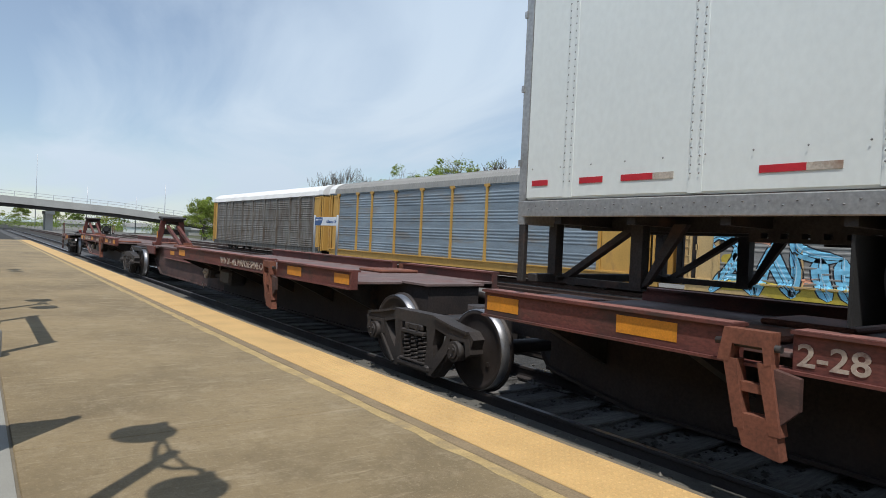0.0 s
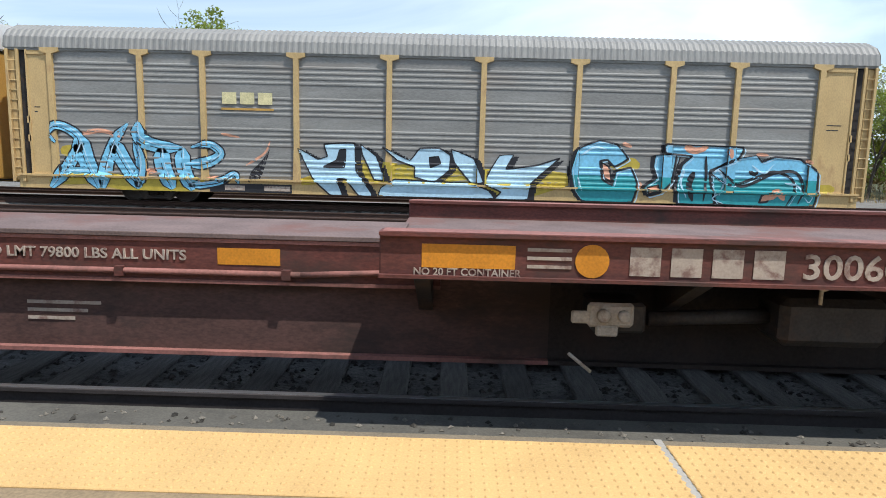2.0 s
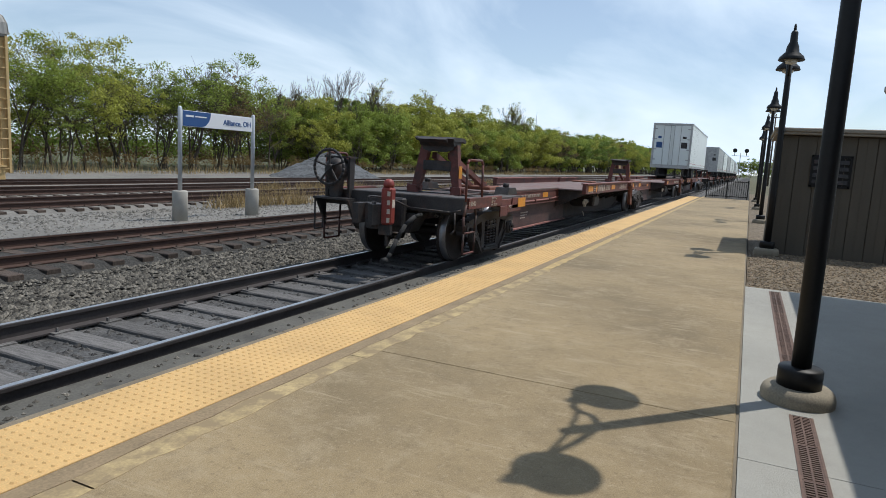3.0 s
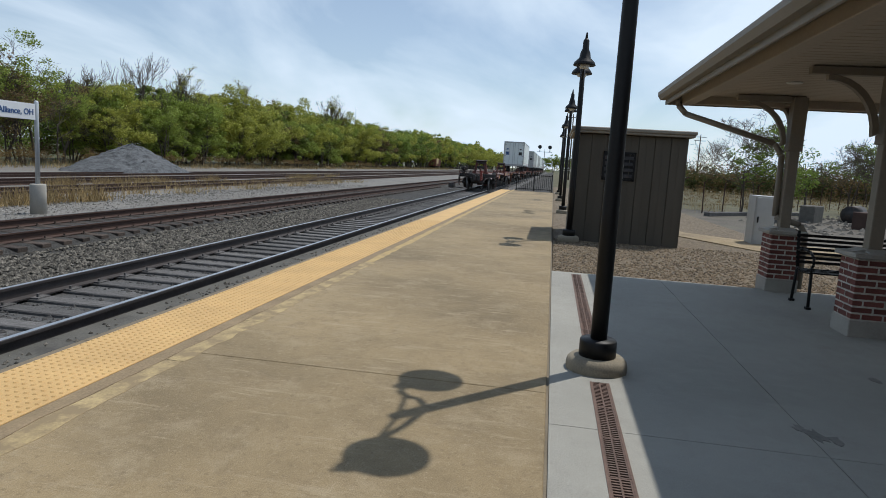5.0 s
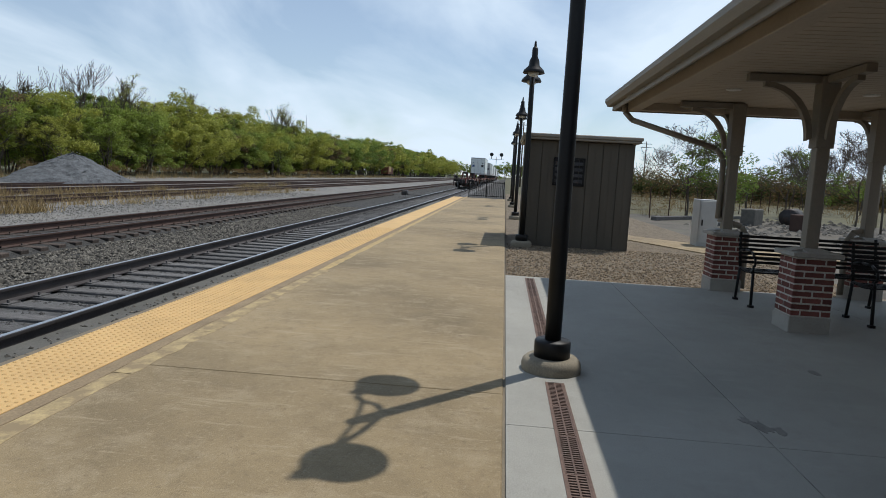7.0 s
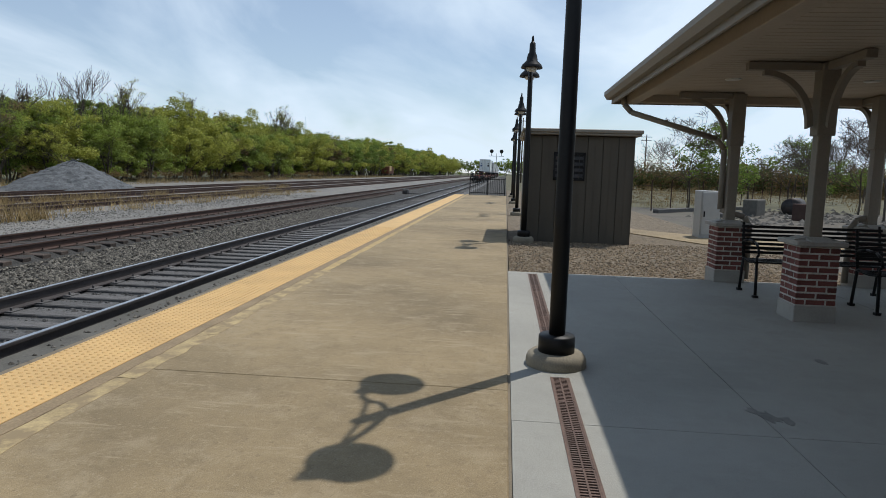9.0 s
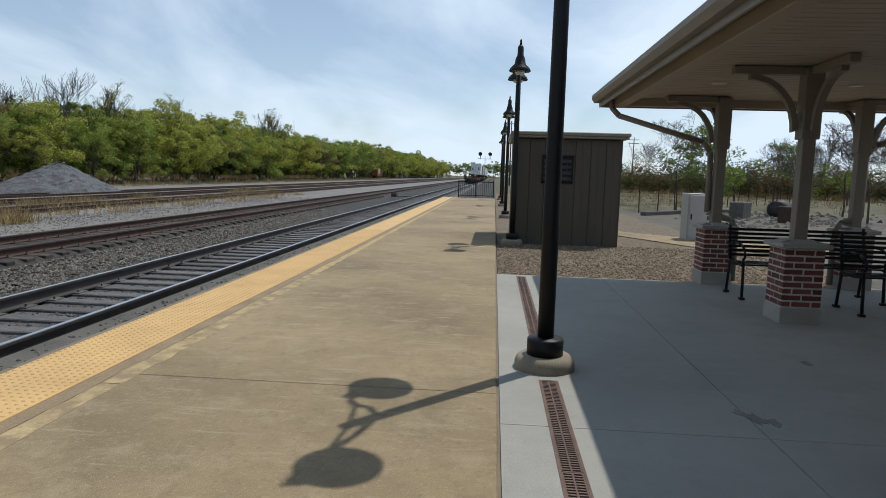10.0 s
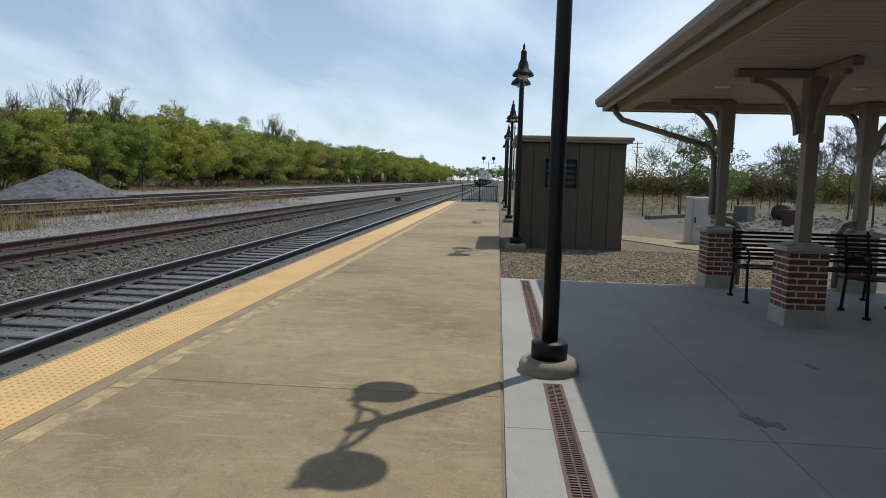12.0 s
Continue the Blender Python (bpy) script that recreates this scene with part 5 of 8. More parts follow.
        part("air_hose", bm, M["grime"], th)
    return th


AR_C = autorack("car_carrier", "pale tan and galvanised enclosed car-carrier wagon covered in blue graffiti", -14.1, M["panel_grey"], M["car_tan"], M["roof_grey"])
AR_B = autorack("car_carrier", "ochre yellow and galvanised enclosed car-carrier wagon, parked", -44.1, M["panel"], M["car_yellow"], M["roof_grey"], True, 29.4, None, 0.06)
AR_A = autorack("car_carrier", "dirty grey-sided car-carrier wagon with ochre ends and a white roof", -73.0, M["panel_dirty"], M["car_yellow"], M["roof_white"], True, 27.95, M["panel_dirty"], 0.07)

# ---- graffiti on the parked wagon ----
POSTS = [1.55, 4.44, 6.46, 9.47, 12.46, 15.47, 18.5, 21.46, 23.5, 26.13]


def side_y(x, z):
    """The wagon's near face at a place along it and a height over the rail."""
    if any(abs(x - p) < 0.132 for p in POSTS) and z > 0.76:
        return -1.612
    if z < 0.80:
        return -1.552
    if z < 0.862:
        return -1.642
    if x > 26.13:
        return -1.535
    return -1.50 - rib(z)


def smooth_line(pts, n=6):
    out = []
    P = [Vector(p) for p in pts]
    P = [P[0] * 2 - P[1]] + P + [P[-1] * 2 - P[-2]]
    for i in range(1, len(P) - 2):
        a, b, c, d = P[i - 1:i + 3]
        for k in range(n):
            t = k / n
            out.append(0.5 * ((2 * b) + (c - a) * t + (2 * a - 5 * b + 4 * c - d) * t * t + (3 * b - a - 3 * c + d) * t ** 3))
    out.append(P[-2])
    return out


def ribbon(verts, faces, pts, w0, w1, lift):
    """A painted stroke that lies on the corrugated side, cut fine enough to follow it."""
    line = smooth_line(pts)
    dense = []
    for a, b in zip(line, line[1:]):
        m = max(1, int((b - a).length / 0.07))
        dense += [a.lerp(b, k / m) for k in range(m)]
    dense.append(line[-1])
    n, cols = len(dense), max(2, int(max(w0, w1) / 0.06))
    base = len(verts)
    for i, p in enumerate(dense):
        d = (dense[min(i + 1, n - 1)] - dense[max(i - 1, 0)]).normalized()
        s = Vector((-d.y, d.x))
        w = w0 + (w1 - w0) * i / (n - 1)
        w *= min(1.0, 0.35 + 4.0 * min(i, n - 1 - i) / n)
        for k in range(cols + 1):
            q = p + s * w * (k / cols - 0.5)
            z = max(0.40, q.y)
            verts.append((q.x, side_y(q.x, z) - lift, z))
    for i in range(n - 1):
        for k in range(cols):
            a = base + i * (cols + 1) + k
            faces.append((a, a + 1, a + cols + 2, a + cols + 1))


def paint(name, strokes, material, lift, widen=0.0, label=""):
    v, f_ = [], []
    for pts, w0, w1 in strokes:
        ribbon(v, f_, pts, w0 + widen, w1 + widen, lift)
    me = bpy.data.meshes.new(name)
    me.from_pydata(v, [], f_)
    me.materials.append(material)
    ob = part(name, me, None, AR_C, label)
    ob["kind"] = "stuff"


def shifted(strokes, dx, dz, k=1.0):
    return [([(x * k + dx, z * k + dz) for x, z in pts], w0, w1) for pts, w0, w1 in strokes]


# first piece: tall spiky blue letters
ONE = [([(1.35, 0.42), (1.9, 1.1), (2.35, 2.0), (1.7, 2.45), (1.35, 2.2), (1.6, 1.9)], 0.30, 0.12),
       ([(2.3, 2.15), (2.55, 1.3), (2.95, 0.45)], 0.42, 0.30),
       ([(1.85, 0.95), (2.65, 0.98)], 0.22, 0.16),
       ([(3.05, 0.45), (3.2, 1.2), (3.5, 2.0), (3.95, 2.55)], 0.34, 0.14),
       ([(3.4, 2.0), (3.85, 1.2), (4.3, 0.48)], 0.36, 0.30),
       ([(4.2, 0.5), (4.35, 1.3), (4.15, 2.0)], 0.30, 0.20),
       ([(4.3, 2.6), (4.35, 2.1), (4.9, 1.85), (5.7, 1.8)], 0.34, 0.22),
       ([(5.0, 1.8), (5.1, 1.1), (5.4, 0.48)], 0.38, 0.30),
       ([(5.7, 1.8), (5.75, 1.1), (6.05, 0.45)], 0.34, 0.28),
       ([(5.8, 1.3), (6.5, 1.35), (6.95, 1.65), (6.6, 1.95), (6.0, 1.85)], 0.26, 0.10),
       ([(5.9, 0.6), (6.9, 0.75), (7.4, 1.0), (7.55, 0.7)], 0.20, 0.10)]
# second piece: angular pale letters, as filled outlines
TWO = [[(9.51, 1.9), (10.15, 1.55), (10.46, 1.66), (10.35, 2.05), (11.36, 2.11), (11.4, 1.21), (11.99, 0.4), (11.49, 0.4), (11.06, 0.93), (10.77, 0.93), (10.98, 0.4), (10.55, 0.4), (9.97, 0.93)],
          [(11.54, 2.07), (12.06, 1.7), (12.35, 0.93), (11.99, 0.93), (11.78, 1.38), (11.6, 1.74)],
          [(12.24, 2.01), (13.15, 1.58), (13.47, 1.99), (14.11, 2.01), (14.48, 1.78), (14.44, 1.29), (13.95, 0.89), (13.31, 1.05), (13.31, 1.38), (12.74, 1.58)],
          [(14.48, 1.99), (15.24, 1.7), (15.57, 0.93), (15.16, 0.89), (14.6, 1.54)],
          [(16.06, 1.82), (16.52, 1.86), (16.27, 1.38), (17.32, 1.54), (18.02, 1.78), (17.58, 1.38), (17.1, 0.93), (17.02, 0.4), (15.92, 0.4), (16.14, 0.64), (15.57, 0.89), (15.79, 1.38)],
          [(12.14, 0.4), (12.21, 0.68), (12.66, 0.97), (13.79, 0.93), (15.16, 0.89), (15.75, 0.68), (15.92, 0.4)]]
TWO_EYES = [[(10.87, 1.88), (11.06, 1.9), (11.02, 1.31), (10.33, 1.31), (10.77, 1.54)],
          [(13.79, 1.7), (14.07, 1.74), (14.15, 1.52), (13.83, 1.38)]]
# third piece: fat round letters, blue above, teal below
THREE = [[(18.37, 1.4), (18.55, 2.08), (19.26, 2.38), (19.84, 2.26), (20.22, 1.81), (19.79, 1.54), (19.55, 1.76), (19.31, 1.72), (19.41, 1.13), (19.74, 0.95), (19.84, 1.4), (20.31, 1.54), (20.55, 1.04), (20.41, 0.4), (18.79, 0.4), (18.5, 0.76)],
          [(21.08, 1.95), (21.76, 1.99), (21.66, 1.13), (21.32, 0.76), (20.89, 0.63), (20.77, 0.93), (21.17, 1.22), (21.03, 1.58)],
          [(21.36, 2.31), (23.9, 2.26), (23.75, 1.9), (22.85, 1.49), (22.9, 1.13), (23.07, 0.4), (21.86, 0.4), (21.81, 1.04), (21.96, 1.67), (22.26, 1.95), (21.36, 2.02)],
          [(23.5, 1.85), (24.31, 2.02), (24.51, 1.81), (24.92, 1.99), (25.73, 1.93), (26.33, 1.49), (26.28, 0.4), (23.1, 0.4), (22.9, 1.45)]]
THREE_EYES = [[(19.36, 1.67), (19.61, 1.54), (19.72, 1.05), (19.45, 1.2)],
          [(20.89, 0.9), (21.22, 0.99), (21.27, 0.81), (20.93, 0.69)],
          [(24.58, 0.75), (24.92, 0.85), (24.76, 0.54), (24.51, 0.51)]]
THREE_CURL = [[(22.9, 1.4), (23.55, 1.05), (24.36, 1.31), (24.92, 1.51), (25.47, 1.31), (25.62, 0.95), (25.37, 0.4)]]


def inside(poly, x, z):
    hit = False
    for (x0, z0), (x1, z1) in zip(poly, poly[1:] + poly[:1]):
        if (z0 > z) != (z1 > z) and x < x0 + (z - z0) / (z1 - z0) * (x1 - x0):
            hit = not hit
    return hit


def fill(name, polys, material, lift, label, dx=0.0, dz=0.0, top=9.0):
    """Spray paint inside closed outlines, laid on the ribbed side in small cells."""
    v, f_ = [], []
    polys = [[(x + dx, max(0.40, z + dz)) for x, z in smooth_ring(p)] for p in polys]
    for poly in polys:
        x0, x1 = min(p[0] for p in poly), max(p[0] for p in poly)
        z0, z1 = min(p[1] for p in poly), min(top, max(p[1] for p in poly))
        zs = sorted({round(z, 4) for z in [z0 + 0.045 * i for i in range(int((z1 - z0) / 0.045) + 2)] + [z for z, _ in RIBS] if z0 <= z <= z1 + 0.045})
        nx = int((x1 - x0) / 0.045) + 1
        for za, zb in zip(zs, zs[1:]):
            for i in range(nx):
                xa, xb = x0 + 0.045 * i, x0 + 0.045 * (i + 1)
                if zb - za > 1e-3 and inside(poly, (xa + xb) / 2, (za + zb) / 2):
                    k = len(v)
                    y0, y1 = side_y((xa + xb) / 2, za + 1e-4) - lift, side_y((xa + xb) / 2, zb - 1e-4) - lift
                    v += [(xa, y0, za), (xb, y0, za), (xb, y1, zb), (xa, y1, zb)]
                    f_.append((k, k + 1, k + 2, k + 3))
    me = bpy.data.meshes.new(name)
    me.from_pydata(v, [], f_)
    me.materials.append(material)
    part(name, me, None, AR_C, label)["kind"] = "stuff"


def smooth_ring(poly):
    """Corners cut once, so that the letters turn softly."""
    out = []
    for a, b in zip(poly, poly[1:] + poly[:1]):
        out += [(a[0] * 0.88 + b[0] * 0.12, a[1] * 0.88 + b[1] * 0.12), (a[0] * 0.12 + b[0] * 0.88, a[1] * 0.12 + b[1] * 0.88)]
    return out


def rings(polys, w):
    return [(smooth_ring(p) + smooth_ring(p)[:2], w, w) for p in polys]


def fatter(strokes, k):
    return [(pts, a * k, b * k) for pts, a, b in strokes]


ONE = fatter(ONE, 1.5)
BACK = [([(1.3, 0.6), (2.6, 0.8), (4.2, 0.6), (6.8, 0.7)], 0.45, 0.5), ([(1.7, 1.6), (2.2, 1.7)], 0.35, 0.3),
        ([(9.6, 0.8), (11.5, 1.2), (13.5, 1.0), (16.0, 0.9), (18.3, 1.1)], 0.6, 1.1), ([(19.6, 1.7), (20.6, 1.6)], 0.5, 0.4), ([(26.0, 0.9), (26.9, 1.0)], 0.4, 0.3)]
HAZE = [([(2.4, 2.2), (3.1, 2.3), (3.8, 2.1)], 0.18, 0.1), ([(4.5, 1.0), (4.9, 1.1)], 0.2, 0.15), ([(6.2, 0.7), (7.0, 0.85)], 0.2, 0.25),
        ([(7.0, 2.3), (7.6, 2.2)], 0.10, 0.06), ([(7.8, 1.3), (8.4, 1.7), (8.6, 2.1)], 0.09, 0.05), ([(19.2, 1.5), (19.35, 1.2)], 0.28, 0.16), ([(20.5, 1.0), (20.7, 0.95)], 0.25, 0.2), ([(21.9, 2.15), (22.4, 2.15)], 0.12, 0.1)]
WING = [([(7.9 + 0.08 * k, 0.75 + 0.03 * k), (8.0 + 0.10 * k, 1.1 + 0.06 * k), (8.25 + 0.08 * k, 1.35 + 0.12 * k)], 0.10, 0.03) for k in range(5)]

paint("graffiti_fill", BACK, M["gyellow"], 0.003, label="mustard graffiti background")
paint("graffiti_haze", HAZE, M["gpeach"], 0.0045, label="peach graffiti haze")
paint("graffiti_outline", ONE, M["gblack"], 0.006, 0.10, "black graffiti outline")
fill("graffiti_shadow", TWO, M["gblack"], 0.007, "black graffiti drop shadow", 0.20, -0.04)
fill("graffiti_shadow", THREE, M["gblack"], 0.007, "black graffiti drop shadow", -0.12, 0.0)
paint("graffiti_wing", WING, M["gblack"], 0.006, 0.0, "black winged graffiti mark")
paint("graffiti_letters", ONE, M["gblue"], 0.010, label="sky-blue graffiti letters")
fill("graffiti_letters", TWO, M["gpale"], 0.010, "pale blue graffiti letters")
fill("graffiti_letters", THREE, M["gblue"], 0.010, "sky-blue round graffiti letters")
fill("graffiti_shade", THREE, M["gteal"], 0.013, "teal lower half of the letters", top=1.22)
fill("graffiti_eyes", TWO_EYES, M["gblack"], 0.015, "black counters of the letters")
fill("graffiti_eyes", THREE_EYES, M["gpeach"], 0.015, "peach counters of the letters")
paint("graffiti_light", [([(p[0] + 0.04, p[1] + 0.05) for p in pts], 0.045, 0.03) for pts, a, b in ONE], M["gpale"], 0.015, label="pale highlights")
paint("graffiti_light", [([(x + 0.07, z - 0.05) for x, z in pts], 0.035, 0.035) for pts, a, b in rings(THREE, 1) + [(THREE_CURL[0], 1, 1)]], M["gpale"], 0.017, label="pale highlights")
paint("graffiti_line", [([(p[0] - 0.03, p[1] - 0.05) for p in pts], 0.03, 0.02) for pts, a, b in ONE], M["gblack"], 0.014, label="thin black inner lines")
paint("graffiti_line", rings(TWO + TWO_EYES, 0.05) + rings(THREE + THREE_EYES, 0.065) + [(THREE_CURL[0], 0.10, 0.08)], M["gblack"], 0.019, label="black outlines of the letters")

paint("graffiti_splash", [([(22.0, 2.24), (22.35, 2.12), (22.75, 2.25)], 0.26, 0.16), ([(23.42, 2.2), (23.5, 1.9)], 0.2, 0.1), ([(24.3, 2.06), (24.7, 2.03)], 0.12, 0.08), ([(25.9, 1.9), (26.1, 1.8)], 0.12, 0.08), ([(24.75, 0.62), (25.1, 0.85), (25.3, 0.6)], 0.26, 0.2), ([(20.0, 2.3), (20.3, 2.2)], 0.14, 0.1)], M["gpeach"], 0.021, label="peach splashes on the letters")
paint("graffiti_sheen", [([(22.05, 1.5), (21.95, 1.1), (22.15, 0.6)], 0.10, 0.05), ([(23.1, 1.55), (23.35, 1.2), (23.2, 0.7)], 0.08, 0.04), ([(23.3, 0.85), (23.0, 0.6), (23.35, 0.45)], 0.05, 0.03), ([(24.2, 1.7), (24.6, 1.45), (24.9, 1.75)], 0.07, 0.04), ([(25.3, 1.15), (25.75, 1.05), (25.9, 0.7)], 0.07, 0.04), ([(25.95, 0.7), (26.1, 0.55), (26.2, 0.72), (26.05, 0.78)], 0.03, 0.03), ([(18.7, 1.9), (19.1, 2.15), (19.5, 2.1)], 0.08, 0.05), ([(18.6, 1.2), (18.75, 0.75)], 0.08, 0.05)], M["gpale"], 0.022, label="pale sheen on the letters")
paint("graffiti_line", [([(22.35, 1.45), (22.22, 1.0), (22.35, 0.5)], 0.22, 0.16), ([(21.9, 2.0), (21.75, 1.3), (21.8, 0.6)], 0.05, 0.05), ([(22.7, 1.95), (22.75, 1.2), (22.7, 0.5)], 0.10, 0.08), ([(23.15, 1.55), (23.9, 1.02), (24.9, 1.45), (25.6, 1.5), (25.9, 1.0), (25.75, 0.5)], 0.09, 0.10), ([(24.1, 1.5), (24.3, 1.42), (24.4, 1.5)], 0.14, 0.1), ([(21.75, 0.75), (24.8, 0.78)], 0.03, 0.03)], M["gblack"], 0.024, label="bold black inner lines")


def owner_mark():
    """The owner's emblem, as plain blocks over a bar, and the dark number panel."""
    for k in range(3):
        x = 7.08 + 0.58 * k
        part("emblem_block", boxes((x, x + 0.46, -1.572, -1.568, 3.25, 3.62)), M["old_yellow"], AR_C)
    part("emblem_bar", boxes((7.05, 8.75, -1.572, -1.568, 3.06, 3.13)), M["car_yellow"], AR_C)
    part("number_panel", boxes((6.6, 9.3, -1.560, -1.556, 0.41, 0.70)), M["gblack"], AR_C)
    for a, b in ((7.1, 7.75), (8.4, 9.25)):
        part("number_bars", boxes((a, b, -1.566, -1.5605, 0.48, 0.64)), M["letter"], AR_C)


owner_mark()

# ---- the moving train ----
SPEED = 17.7
TRACK_Y = 1.86
MOVERS = []      # (thing, offset along the train)
WHEELS = []      # (wheelset, x, z) on the last units


def train_at(t):
    """Where the last truck's centre is along the track."""
    return 2.65 + (SPEED + 0.09 * (t - 2.5)) * (t - 2.5)


def hitch(car, x):
    """Raised trailer hitch: plate, two legs, long diagonal strut."""
    bm = bmesh.new()
    prism(bm, [(x - 0.29, 2.03), (x - 0.22, 2.06), (x + 0.22, 2.06), (x + 0.31, 2.01), (x + 0.29, 1.97), (x + 0.19, 1.995), (x - 0.21, 1.99)], "y", -0.38, 0.38)
    prism(bm, [(x - 0.20, 1.99), (x + 0.20, 1.99), (x + 0.13, 1.90), (x - 0.13, 1.90)], "y", -0.34, 0.34)
    prism(bm, [(x - 0.40, 2.01), (x - 0.31, 2.04), (x - 0.29, 1.96)], "y", -0.28, 0.28)
    h = part("hitch_plate", bm, M["grime"], car, "grimy black hitch plate")
    for s in (-1, 1):
        bm = bmesh.new()
        prism(bm, [(s * 0.20, 1.93), (s * 0.36, 1.93), (s * 0.49, 1.06), (s * 0.37, 1.06), (s * 0.27, 1.42)], "x", x - 0.10, x + 0.03)
        prism(bm, [(s * 0.37, 1.18), (s * 0.52, 1.18), (s * 0.54, 1.05), (s * 0.34, 1.05)], "x", x - 0.16, x + 0.08)
        tube(bm, (x - 0.05, s * 0.30, 1.14), (x - 0.05, s * 0.58, 1.14), 0.055)
        for v in bm.verts:    # the legs lean forward towards the plate
            v.co.x += (v.co.z - 1.06) * 0.12 - 0.05
        part("hitch_leg", bm, M["spine"], h)
        bm = bmesh.new()
        yc = s * 0.16
        prism(bm, [(x + 0.10, 1.68), (x + 0.10, 1.79), (x + 1.95, 1.18), (x + 1.95, 1.09)], "y", yc - 0.045, yc + 0.045)
        part("hitch_strut", bm, M["spine"], h)
    bm = boxes((x - 0.11, x - 0.07, -0.28, 0.28, 1.46, 1.64, 0.01))
    prism(bm, [(-0.30, 1.93), (0.30, 1.93), (0.30, 1.84), (0.16, 1.80), (-0.16, 1.80), (-0.30, 1.84)], "x", x - 0.11, x - 0.06)
    part("hitch_web", bm, M["grime"], h)
    part("hitch_foot", boxes((x + 1.75, x + 2.35, -0.34, 0.34, 1.05, 1.16, 0.02), (x + 2.0, x + 2.12, -0.12, 0.12, 1.16, 1.24)), M["red_leg"], h)
    part("yellow_mark", boxes((x - 0.11, x + 0.02, -0.452, -0.446, 1.34, 1.56)), M["orange"], h)


def guide_leg(car, x, turned):
    """Hinged side guide that hangs, leaning forward, below the side sill."""
    def lean(b):
        for v in b.verts:
            v.co.x += (0.11 if turned else 0.19) * max(0.0, 1.0 - v.co.z)
        if turned:
            for v in b.verts:
                v.co.x = 2 * x - v.co.x
            bmesh.ops.reverse_faces(b, faces=b.faces)
        return b

    for s in (-1, 1):
        y0, y1 = sorted((s * 1.32, s * 1.43))
        bm = bmesh.new()
        prism(bm, [(x - 0.16, 1.20), (x + 0.16, 1.20), (x + 0.20, 0.98), (x + 0.12, 0.98), (x + 0.10, 1.10), (x - 0.10, 1.10), (x - 0.12, 0.98), (x - 0.16, 1.0)], "y", y0, y1)
        g = part("side_guide", bm, M["red_leg"], car, "rusty brown-red hinged side guide")
        for a, b in ((-0.16, -0.07), (0.07, 0.16)):
            bm = bmesh.new()
            prism(bm, [(x + a, 1.0), (x + b, 1.0), (x + b + 0.03, 0.56), (x + a + 0.05, 0.56)], "y", y0 + 0.003, y1 - 0.003)
            part("guide_bar", lean(bm), M["red_leg"], g)
        part("guide_rung", lean(boxes((x - 0.13, x + 0.14, y0 + 0.02, y1 - 0.02, 0.80, 0.86))), M["red_leg"], g)
        bm = bmesh.new()
        prism(bm, [(x - 0.11, 0.66), (x + 0.16, 0.66), (x + 0.18, 0.41), (x - 0.06, 0.45)], "y", y0 + 0.006, y1 - 0.006)
        part("guide_toe", lean(bm), M["red_leg"], g)
        bm = bmesh.new()
        prism(bm, [(x + 0.12, 0.98), (x + 0.32, 0.94), (x + 0.30, 0.74), (x + 0.17, 0.62)], "y", y0 + 0.03, y1 - 0.03)
        part("guide_cheek", lean(bm), M["sill"], g)
        bm = bmesh.new()
        tube(bm, (x - 0.2, (y0 + y1) / 2, 1.10), (x + 0.24, (y0 + y1) / 2, 1.10), 0.025)
        part("hinge_pin", bm, M["grime"], g)


